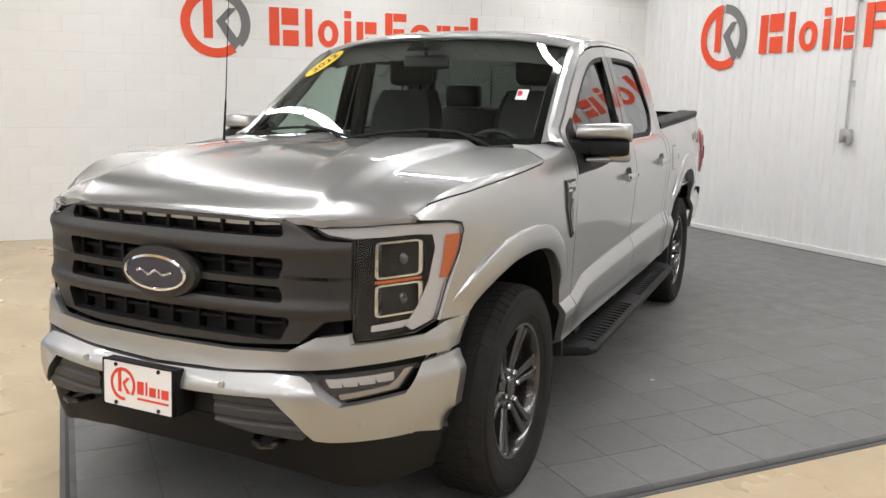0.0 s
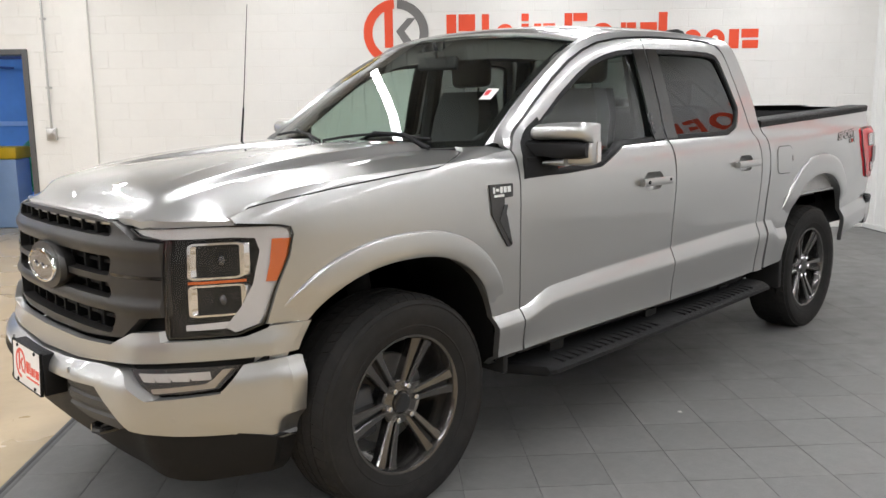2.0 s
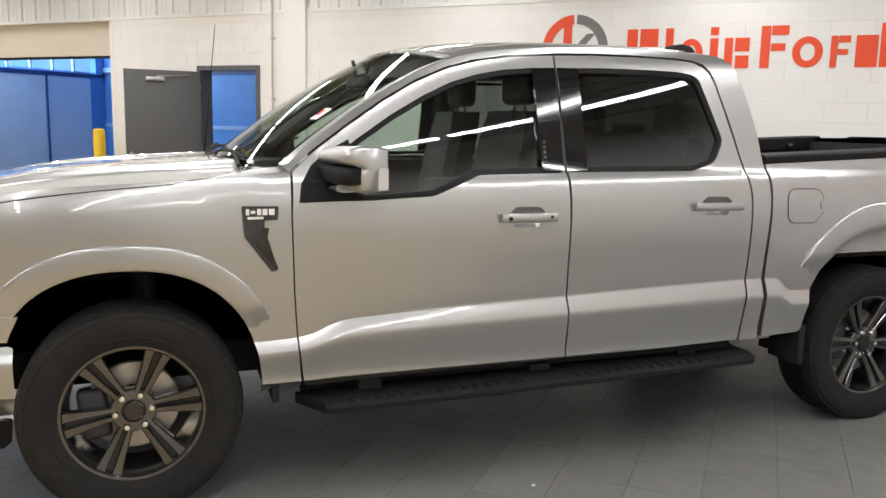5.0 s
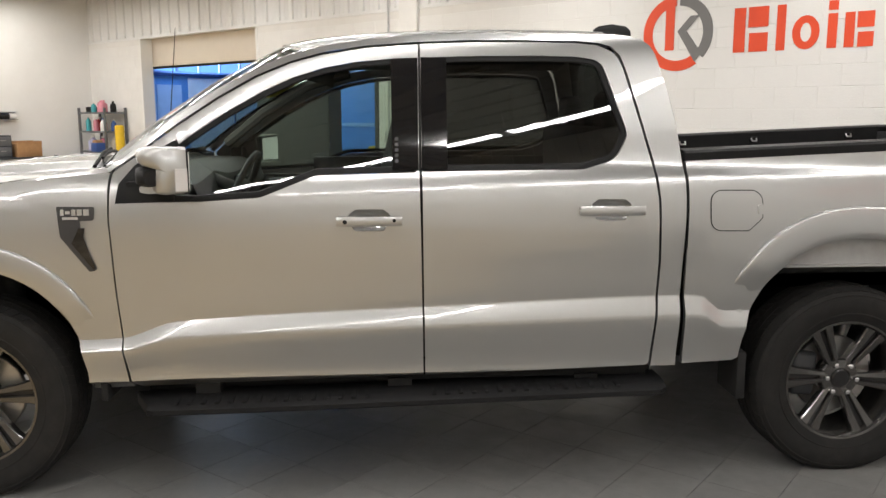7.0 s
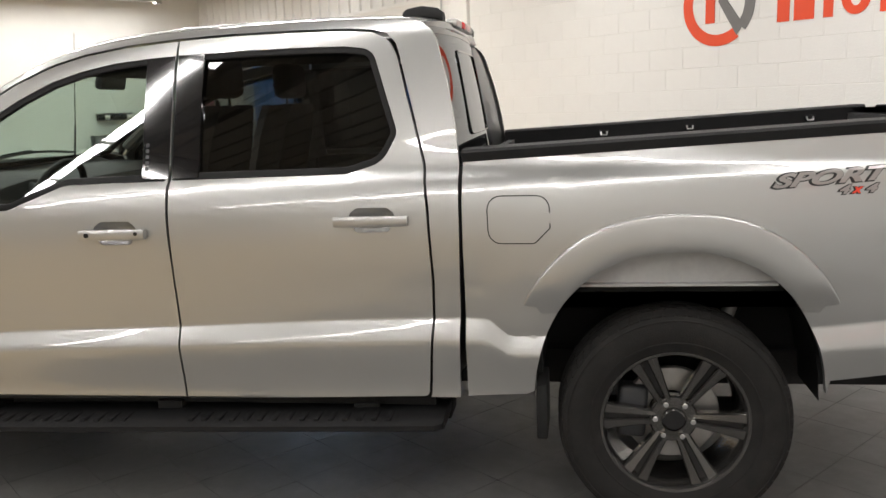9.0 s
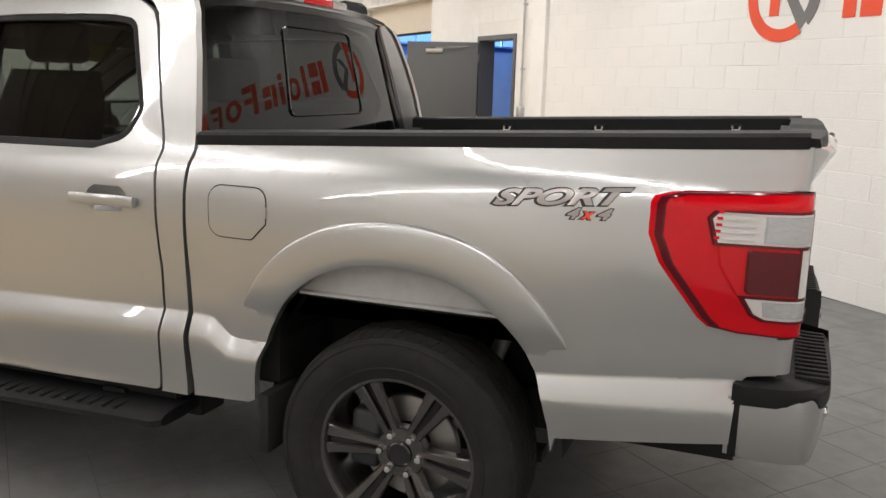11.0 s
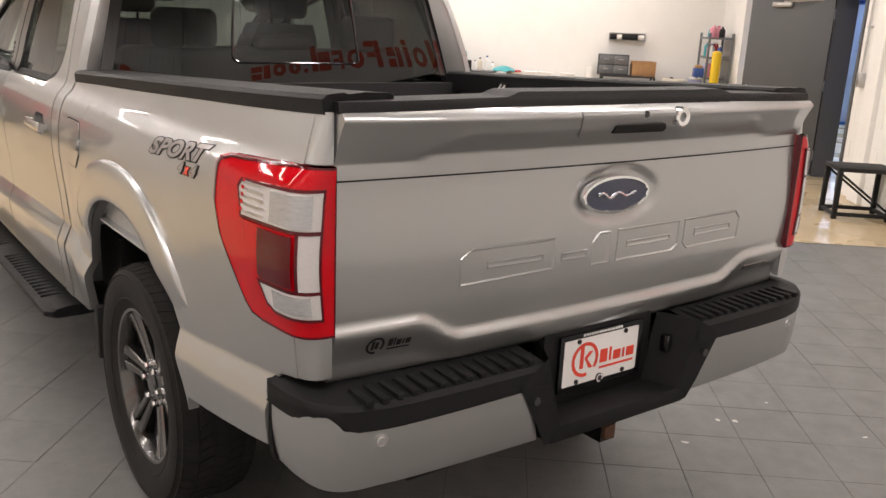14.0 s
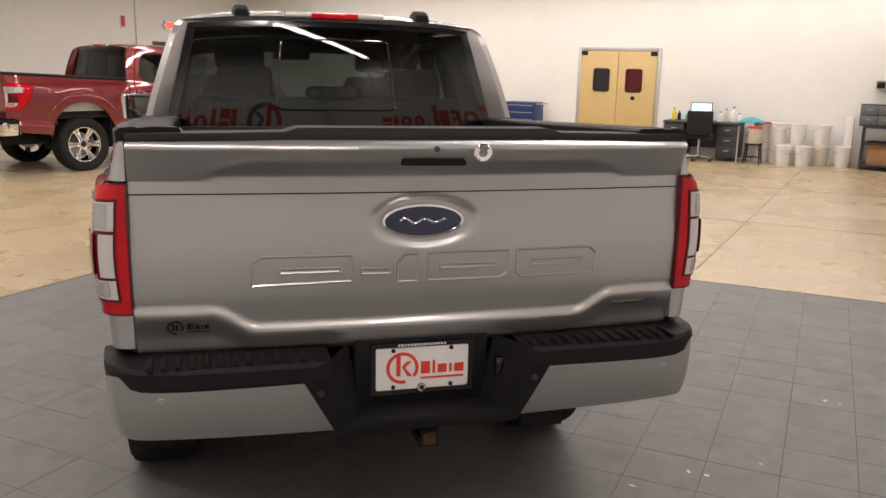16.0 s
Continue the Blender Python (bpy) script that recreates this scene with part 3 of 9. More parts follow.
A_TOP = [(-0.60, 1.355), (-0.72, 1.455), (-0.85, 1.552), (-1.00, 1.650), (-1.16, 1.742), (-1.30, 1.802), (-1.45, 1.843), (-1.65, 1.873), (-1.85, 1.889), (-2.05, 1.898), (-2.25, 1.902), (-2.45, 1.902), (-2.60, 1.898)]
pillar_top = curve1([(-x, z) for x, z in A_TOP])
ARCH = ((0.005, 0.46, 0.497, 0.512), (-WB - 0.005, 0.46, 0.507, 0.585))


def arch_loop(k, grow=1.0, z0=0.47, n=22):
    """The edge of a wheel opening, from its front foot over the top to its rear foot."""
    xc, zc, a, b = ARCH[k]
    pts = []
    t0 = math.asin(max(-1, min(1, (z0 - zc) / (b * grow))))
    for i in range(n + 1):
        t = t0 + (math.pi - 2 * t0) * i / n
        c, s = math.cos(t), math.sin(t)
        pts.append((xc + a * grow * math.copysign(abs(c) ** 0.86, c), zc + b * grow * math.copysign(abs(s) ** 0.92, s)))
    return pts


def flat_z(x, z):
    """Height with the long crease of the body side laid level."""
    c = crease(x)
    if z < 0.47 or z > 1.10:
        return z
    return 0.47 + (z - 0.47) * 0.302 / (c - 0.47) if z < c else 0.772 + (z - c) * 0.328 / (1.10 - c)


def real_z(x, q):
    c = crease(x)
    if q < 0.47 or q > 1.10:
        return q
    return 0.47 + (q - 0.47) * (c - 0.47) / 0.302 if q < 0.772 else c + (q - 0.772) * (1.10 - c) / 0.328


def side(x, z):
    """Half the body's width at a place on its side."""
    zz = z
    if x > -0.62 and z > 1.05:
        want = 1.302 + 0.033 * sstep(-0.3, -0.62, x)
        zz = min(1.05 + (z - 1.05) * (want - 1.05) / (fend_top(x) - 1.05), 1.36)
        if z <= 1.10:
            k = sstep(1.05, 1.10, z)
            zz = zz * k + flat_z(x, z) * (1 - k)
    else:
        zz = flat_z(x, z)
    y = prof(zz) - taper(x) - rear_in(x)
    if z > 1.335 and x > -1.4:
        y -= 0.038 * ((x + 1.4) / 0.8) ** 2 * sstep(1.335, 1.42, z)
    if x < -2.98:
        y += (0.018 * sstep(-2.95, -4.0, x) + 0.018 * sstep(-4.1, -4.75, x)) * sstep(1.20, 1.40, z)
    if x > -2.0 and z > 1.34:
        dd = z - (pillar_top(-x) - 0.075)
        if dd > 0:
            y -= 0.026 * (min(dd, 0.085) / 0.075) ** 2 * sstep(-1.95, -1.45, x) * sstep(1.34, 1.40, z)
    for xc, zc, a, b in ARCH:
        if abs(x - xc) < 0.95 and z < 1.4:
            r = math.hypot((x - xc) / a, max(z - zc, 0.0) / b)
            if r < 1.6:
                y += 0.010 * sstep(1.75, 1.15, r) * sstep(zc + 0.1, zc + 0.55, z)
    return y


def dense(loop, most=0.04):
    out = []
    for i in range(len(loop)):
        a, b = Vector(loop[i]), Vector(loop[(i + 1) % len(loop)])
        n = max(1, math.ceil((b - a).length / most))
        out += [tuple(a.lerp(b, k / n)) for k in range(n)]
    return out


CREASE_CUTS = (0.495, 0.515, 0.700, 0.708, 0.766, 0.772, 0.780, 0.80)


def side_sheet(loops, d=0.0, step=(0.04, 0.022), lip=0.022):
    """A panel of the body side, its cells running along the crease."""
    flat = [[(x, flat_z(x, z)) for x, z in dense(lp)] for lp in loops]

    def lay(x, q):
        z = real_z(x, q)
        return Vector((x, side(x, z) + d, z))
    return sheet(flat, lay, step, (0, -1, 0), lip, cuts=((), CREASE_CUTS))


def flare(k, ends):
    """The raised lip round a wheel opening."""
    zc = ARCH[k][1]
    bm = bmesh.new()
    rows = []
    out = (1.185, 1.225)[k] - 1.0
    for f_, h in ((-0.008, 0.004), (0.0, 0.0165), (0.06, 0.0200), (0.2, 0.0215), (0.4, 0.0212), (0.6, 0.0196), (0.8, 0.0172), (0.93, 0.0150), (0.975, 0.0128), (0.99, 0.0085), (1.0, 0.0), (1.02, -0.006)):
        rho = 1.0 + out * f_
        row = []
        pts = arch_loop(k, rho, 0.60, 64)
        for i, (x, z) in enumerate(pts):
            e = ends[0] if x > ARCH[k][0] else ends[1]
            f = sstep(e, e + 0.13, z)
            f = max(f, 0.0)
            row.append(Vector((x, side(x, z) + h * f - 0.006 * (1 - f) * (0 if rho < 1.1 else 1) - 0.002 * (1 - f), z)))
        rows.append(row)
    grid(bm, rows)
    return facing(bm, (0, 1, 0))


def on_side(x, z):
    return Vector((x, side(x, z), z))


def proud(d):
    return lambda x, z: Vector((x, side(x, z) + d, z))


# front plan lines
nose = curve1([(0.0, 0.925), (0.3, 0.913), (0.5, 0.882), (0.6, 0.850), (0.68, 0.795), (0.74, 0.722), (0.795, 0.622), (0.83, 0.552), (0.87, 0.472), (0.89, 0.435)])


def wrap(s, z, d=0.0):
    """A place on the nose of the body and round its corner: s runs out from the middle and then back along the side."""
    a, sg = abs(s), (1 if s >= 0 else -1)
    k = sstep(0.60, 0.84, a)
    if a <= 0.84:
        return Vector((nose(a) + front_lean(z) * (1 - k) + d * (1 - k), sg * (a + d * k), z))
    x = 0.532 - (a - 0.84)
    y0 = side(x, z) + (0.84 - side(0.532, z)) * sstep(0.95, 0.84, a)
    return Vector((x, sg * (y0 + d), z))


front_lean = curve1([(0.4, 0.03), (0.6, 0.035), (0.72, 0.012), (0.9, 0.004), (1.0, 0.0), (1.1, -0.012), (1.2, -0.03)])


WIN1 = [(-0.660, 1.222, 0.02), (-0.745, 1.345, 0.02), (-0.90, 1.462), (-1.05, 1.563), (-1.20, 1.648), (-1.33, 1.708), (-1.45, 1.745), (-1.58, 1.770), (-1.72, 1.783), (-1.822, 1.788, 0.005), (-1.822, 1.330, 0.005), (-1.42, 1.322, 0.08), (-1.20, 1.236, 0.10), (-0.95, 1.222)]
WIN2 = [(-1.850, 1.332, 0.005), (-1.850, 1.789, 0.005), (-2.10, 1.797), (-2.35, 1.798), (-2.50, 1.795), (-2.605, 1.780, 0.06), (-2.705, 1.475, 0.05), (-2.650, 1.375, 0.10), (-2.52, 1.338, 0.05)]
DOOR1 = [(-0.622, 1.330), (-0.665, 1.367), (-0.74, 1.425), (-0.87, 1.520), (-1.02, 1.620), (-1.17, 1.706), (-1.31, 1.766), (-1.45, 1.805), (-1.62, 1.832), (-1.836, 1.848), (-1.836, 1.33), (-1.843, 1.0), (-1.849, 0.485), (-0.665, 0.448, 0.03), (-0.640, 0.62), (-0.625, 0.85), (-0.615, 1.15)]
DOOR2 = [(-1.844, 1.849), (-2.05, 1.858), (-2.3, 1.860), (-2.50, 1.857), (-2.60, 1.848), (-2.668, 1.815, 0.07), (-2.70, 1.755), (-2.755, 1.55), (-2.805, 1.36), (-2.822, 1.2), (-2.832, 0.95), (-2.828, 0.80), (-2.806, 0.507, 0.02), (-1.857, 0.485), (-1.851, 1.0)]


def wheel_build(style):
    """One road wheel, with its hub at the origin and its outer face towards +y."""
    R = 0.417
    bm = bmesh.new()
    tp = [(0.262, 0.100), (0.268, 0.112), (0.282, 0.118), (0.305, 0.128), (0.330, 0.1345), (0.352, 0.137), (0.372, 0.1355), (0.388, 0.131), (0.400, 0.122), (0.409, 0.108), (0.414, 0.088)]
    prof_t = tp + [(R, 0.0)] + [(r, -h) for r, h in reversed(tp)]
    lathe(bm, [(r, h) for r, h in prof_t], 96, "Y")
    facing(bm, (0, 0, 0.001))
    bmesh.ops.recalc_face_normals(bm, faces=bm.faces[:])
    tyre_bm, bm = bm, bmesh.new()
    # tread: rows of blocks round the crown
    for row, (y0, y1, off) in enumerate(((-0.122, -0.078, 0), (-0.070, -0.027, 0.5), (-0.019, 0.019, 0.2), (0.027, 0.070, 0.7), (0.078, 0.122, 0.1))):
        n = 62
        for k in range(n):
            a0 = 2 * math.pi * (k + off) / n
            a1 = a0 + 2 * math.pi / n * 0.88
            sk = 0.016 * (1 if row % 2 else -1)
            vs = []
            for a, y, e in ((a0, y0, 0), (a1, y0, 0), (a1, y1, 1), (a0, y1, 1)):
                aa = a + (sk / R if e else 0)
                rb = R - 0.0005 - (0.013 if abs(y) > 0.1 else 0.001)
                for r in (rb - 0.008, rb + 0.0035):
                    vs.append(bm.verts.new((r * math.cos(aa), y, r * math.sin(aa))))
            b = vs
            for q in ((1, 3, 5, 7), (0, 1, 7, 6), (2, 4, 5, 3), (0, 2, 3, 1), (4, 6, 7, 5)):
                bm.faces.new([b[i] for i in q])
    tread_bm, bm = bm, tyre_bm
    # raised band on the sidewall
    lathe(bm, [(0.300, 0.1275), (0.302, 0.1295), (0.306, 0.1300), (0.308, 0.1285)], 96, "Y")
    lathe(bm, [(0.383, 0.1335), (0.385, 0.1355), (0.389, 0.1345), (0.391, 0.1310)], 96, "Y")
    tyre_bm = bm
    wheel_bm = bmesh.new()
    # rim barrel
    lathe(wheel_bm, [(0.262, 0.100), (0.270, 0.108), (0.268, 0.114), (0.258, 0.112), (0.250, 0.098), (0.244, 0.06), (0.236, -0.02), (0.240, -0.10), (0.262, -0.112)], 72, "Y")
    bmesh.ops.recalc_face_normals(wheel_bm, faces=wheel_bm.faces[:])
    spokes, pockets = [], []
    for k in range(6):
        b1, b2 = bmesh.new(), bmesh.new()
        rot = Matrix.Rotation(radians(60 * k + (90 if style == "dark" else 60)), 4, "Y")
        for s in (-1, 1):
            # a bar widening to the rim, crowned face, deep flank
            rows = []
            for r, w0, w1, h, dp in ((0.055, 0.007, 0.026, 0.072, 0.035), (0.10, 0.006, 0.030, 0.078, 0.035), (0.16, 0.009, 0.038, 0.086, 0.032), (0.215, 0.011, 0.046, 0.095, 0.03), (0.256, 0.012, 0.056, 0.103, 0.03)):
                rows.append([(s * w0, h - dp, r), (s * w0, h - 0.006, r), (s * (w0 + 0.004), h, r), (s * (w1 - 0.005), h - 0.002, r), (s * w1, h - 0.009, r), (s * (w1 - 0.002), h - dp - 0.012, r)])
            grid(b1, rows)
        facing(b1, (0, 1, 0))
        bmesh.ops.transform(b1, matrix=rot, verts=b1.verts[:])
        spokes.append(b1)
        grid(b2, [[(-0.012, 0.052, 0.06), (0.012, 0.052, 0.06)], [(-0.012, 0.062, 0.16), (0.012, 0.062, 0.16)], [(-0.016, 0.078, 0.25), (0.016, 0.078, 0.25)]])
        facing(b2, (0, 1, 0))
        bmesh.ops.transform(b2, matrix=rot, verts=b2.verts[:])
        pockets.append(b2)
    hub = bmesh.new()
    lathe(hub, [(0.088, 0.03), (0.088, 0.064), (0.082, 0.072), (0.046, 0.075), (0.043, 0.070), (0.0, 0.070)], 40, "Y")
    cap = bmesh.new()
    lathe(cap, [(0.041, 0.066), (0.041, 0.079), (0.036, 0.083), (0.0, 0.0845)], 32, "Y")
    nuts = []
    for k in range(6):
        b = bmesh.new()
        a = radians(60 * k + (60 if style == "dark" else 30))
        c = (0.0675 * math.cos(a), 0, 0.0675 * math.sin(a))
        lathe(b, [(0.0135, 0.068), (0.0135, 0.086), (0.0105, 0.092), (0.0, 0.094)], 6, "Y", c)
        nuts.append(b)
    disc = bmesh.new()
    lathe(disc, [(0.085, 0.0), (0.172, 0.0), (0.176, -0.004), (0.176, -0.024), (0.172, -0.028), (0.085, -0.028)], 48, "Y")
    calip = bmesh.new()
    box(calip, 0.09, 0.20, -0.05, 0.035, -0.10, 0.10, 0.02, 3)
    return tyre_bm, tread_bm, wheel_bm, spokes, pockets, hub, cap, nuts, disc, calip


def add_wheels(truck, rim_mat, pocket_mat, style, label):
    t, tr, w, sp, po, hub, cap, nuts, disc, cal = wheel_build(style)
    first = part("wheel", w, rim_mat, truck, label)
    tyre = part("tyre", t, RUBBER, first, "black all-terrain tyre with dusty tread", 28)
    part("tread", tr, RUBBER, tyre)["kind"] = "stuff"
    for b in sp:
        part("spoke", b, rim_mat, first)
    for b in po:
        part("spoke_pocket", b, pocket_mat, first)
    part("wheel_hub", hub, rim_mat, first)
    part("centre_cap", cap, GLOSS_BLACK, first, "black centre cap")
    for b in nuts:
        part("lug_nut", b, CHROME, first, "chrome lug nut")
    part("brake_disc", disc, STEEL, first, "bare steel brake disc")
    part("brake_caliper", cal, CABINET, first, "cast metal brake caliper")
    y = 0.835
    spots = [pose(0, y, HUB, 0, 7, 0), pose(-WB, y, HUB, 0, -4, 0), pose(0, -y, HUB, 0, 12, 180), pose(-WB, -y, HUB, 0, -30, 180)]
    first.matrix_basis = spots[0]
    for m in spots[1:]:
        copy_thing(first, m)


def ring_logo(bm, to3, r, w, depth, gap=True, half=None):
    """A ring with a gap at its lower right, as rows of short pieces."""
    a0, a1 = (half if half else ((-38, 282) if gap else (0, 360)))
    n = 40
    rows = []
    for k in range(n + 1):
        a = radians(a0 + (a1 - a0) * k / n)
        rows.append([to3(rr * math.cos(a), rr * math.sin(a), h) for rr, h in ((r - w, 0), (r - w, depth), (r, depth), (r, 0))])
    grid(bm, rows)
    bmesh.ops.recalc_face_normals(bm, faces=bm.faces[:])
    return bm


def bars(bm, rows, to3, depth):
    for loop in rows:
        prism(bm, loop, to3, depth)
    return bm


def rect(a0, a1, b0, b1, slant=0.0):
    return [(a0, b0), (a1, b0), (a1 + slant, b1), (a0 + slant, b1)]


def tag_plate(parent, name, at, width, height, framed):
    """A dealer's plate: white sheet, ring logo and plain bars for its writing, at the pose given (x right, y up, z out)."""
    def to3(a, b, h):
        return at @ Vector((a, b, h))
    w, h = width / 2, height / 2
    plate = part(name, prism(bmesh.new(), rounded([(-w, -h, 0.012), (w, -h, 0.012), (w, h, 0.012), (-w, h, 0.012)]), to3, 0.004), WHITE_PLATE, parent, "white dealer plate with an orange ring logo")
    up = 0.0005
    lift = lambda a, b, z: to3(a, b, 0.004 + z)
    k = height * 0.37
    cx, cy = -w * 0.42, h * 0.02
    ob = part("ring_logo", ring_logo(bmesh.new(), lambda a, b, z: lift(cx + a, cy + b, z), k, k * 0.2, 0.0012), RED_PRINT, plate, "orange ring logo")
    bm = bmesh.new()
    bars(bm, [rect(cx - k * 0.38, cx - k * 0.12, cy - k * 0.5, cy + k * 0.92), [(cx - k * 0.05, cy + k * 0.08), (cx + k * 0.30, cy + k * 0.42), (cx + k * 0.58, cy + k * 0.42), (cx + k * 0.16, cy), (cx + k * 0.62, cy - k * 0.55), (cx + k * 0.32, cy - k * 0.55)]], lift, 0.0012)
    part("logo_mark", bm, RED_PRINT, plate)
    x0, x1, y0 = cx + k * 1.15, w * 0.90, -h * 0.30
    u = (x1 - x0) / 10
    hh = height * 0.30
    bm = bars(bmesh.new(), [rect(x0, x0 + 2.1 * u, y0, y0 + hh * 0.96), rect(x0 + 2.7 * u, x0 + 3.3 * u, y0, y0 + hh), rect(x0 + 3.9 * u, x0 + 6.0 * u, y0, y0 + hh * 0.68), rect(x0 + 6.6 * u, x0 + 7.2 * u, y0, y0 + hh * 0.7), rect(x0 + 7.8 * u, x0 + 10 * u, y0, y0 + hh * 0.68)], lift, 0.0012)
    part("name_bar", bm, RED_PRINT, plate, "plain orange bars in place of the name")
    part("small_print_bar", bars(bmesh.new(), [rect(x0, x1, y0 - hh * 0.42, y0 - hh * 0.26)], lift, 0.001), RED_PRINT, plate)
    for a, b in ((-w * 0.62, h * 0.86), (w * 0.62, h * 0.86), (-w * 0.62, -h * 0.86), (w * 0.62, -h * 0.86)):
        bm = bmesh.new()
        prism(bm, [(a + 0.007 * math.cos(t * math.pi / 6), b + 0.007 * math.sin(t * math.pi / 6)) for t in range(12)], lift, 0.004)
        part("plate_screw", bm, MATT_BLACK, plate)
    bm = bmesh.new()
    f = 0.014 if framed else 0.004
    for loop in (rect(-w - f, w + f, h - 0.001, h + f), rect(-w - f, w + f, -h - f, -h + 0.001), rect(-w - f, -w + 0.001, -h, h), rect(w - 0.001, w + f, -h, h)):
        prism(bm, loop, lambda a, b, z: to3(a, b, -0.004 + z), 0.010)
    part("plate_frame", bm, GLOSS_BLACK if framed else BLACK_PLASTIC, plate, "black plate frame")
    if framed:
        bm = bars(bmesh.new(), [rect(-w * 0.52 + i * w * 0.052 * 1.35, -w * 0.52 + i * w * 0.052 * 1.35 + w * 0.045, h + 0.003, h + 0.010) for i in range(15)], lambda a, b, z: to3(a, b, 0.006 + z), 0.001)
        part("frame_print_bar", bm, WHITE_PLATE, plate, "white bars in place of the web address")
        bm = bmesh.new()
        lathe(bm, [(0.0, 0.008), (0.014, 0.008), (0.014, 0.004)], 20, "Z", (0, -h + 0.004, 0))
        bmesh.ops.transform(bm, matrix=at, verts=bm.verts[:])
        part("frame_badge", bm, BLACK_PRINT, plate)
        bm = ring_logo(bmesh.new(), lambda a, b, z: to3(a, -h + 0.004 + b, 0.008 + z), 0.012, 0.003, 0.0008)
        part("frame_badge_ring", bm, WHITE_PLATE, plate)
    return plate


def oval_badge(parent, at, rx, ry):
    """A blue oval badge with a chrome rim; its script is left as plain strokes."""
    def ring(k, h, n=48):
        return [at @ Vector((rx * k * math.cos(2 * math.pi * i / n), ry * (1 - (1 - k) * rx / ry) * math.sin(2 * math.pi * i / n), h)) for i in range(n + 1)]
    bm = bmesh.new()
    grid(bm, [ring(1.0, 0.0), ring(1.0, 0.010), ring(0.985, 0.014), ring(0.93, 0.015), ring(0.915, 0.011)])
    bmesh.ops.recalc_face_normals(bm, faces=bm.faces[:])
    b = part("oval_badge", bm, CHROME, parent, "blue oval badge with a chrome rim")
    bm = bmesh.new()
    vs = [bm.verts.new(p) for p in ring(0.935, 0.0115)[:-1]]
    f = bm.faces.new(vs)
    part("badge_field", bm, BADGE_BLUE, b, "dark blue badge field")
    bm = bmesh.new()
    lift = lambda a, b_, z: at @ Vector((a, b_, 0.0125 + z))
    s = rx
    tube(bm, [lift((-0.56 + 1.12 * k / 40) * s, 0.065 * s * math.sin(k * 0.36) * (1 - 0.012 * k), 0) for k in range(41)], 0.030 * s, 6)
    part("badge_stroke", bm, CHROME, b, "plain chrome strokes")
    return b


def lettering(text, size, shear, lay, material, name, parent, label, bold=0.0):
    cu = bpy.data.curves.new("lettering", "FONT")
    cu.body, cu.size, cu.shear, cu.extrude, cu.bevel_depth, cu.offset = text, size, shear, 0.003, 0.0008, bold
    tmp = bpy.data.objects.new("lettering", cu)
    scene.collection.objects.link(tmp)
    dg = bpy.context.evaluated_depsgraph_get()
    me = bpy.data.meshes.new_from_object(tmp.evaluated_get(dg))
    bpy.data.objects.remove(tmp)
    bpy.data.curves.remove(cu)
    b = bmesh.new()
    b.from_mesh(me)
    bpy.data.meshes.remove(me)
    w = max(v.co.x for v in b.verts)
    for v in b.verts:
        v.co = lay(v.co.x / w, v.co.y, v.co.z)
    bmesh.ops.recalc_face_normals(b, faces=b.faces[:])
    return part(name, b, material, parent, label, 40)




def facing_box(r, sg):
    """A bevelled block on one side of the vehicle."""
    x0, x1, y0, y1, z0, z1 = r
    return boxes((x0, x1, min(sg * y0, sg * y1), max(sg * y0, sg * y1), z0, z1), bevel=0.01)


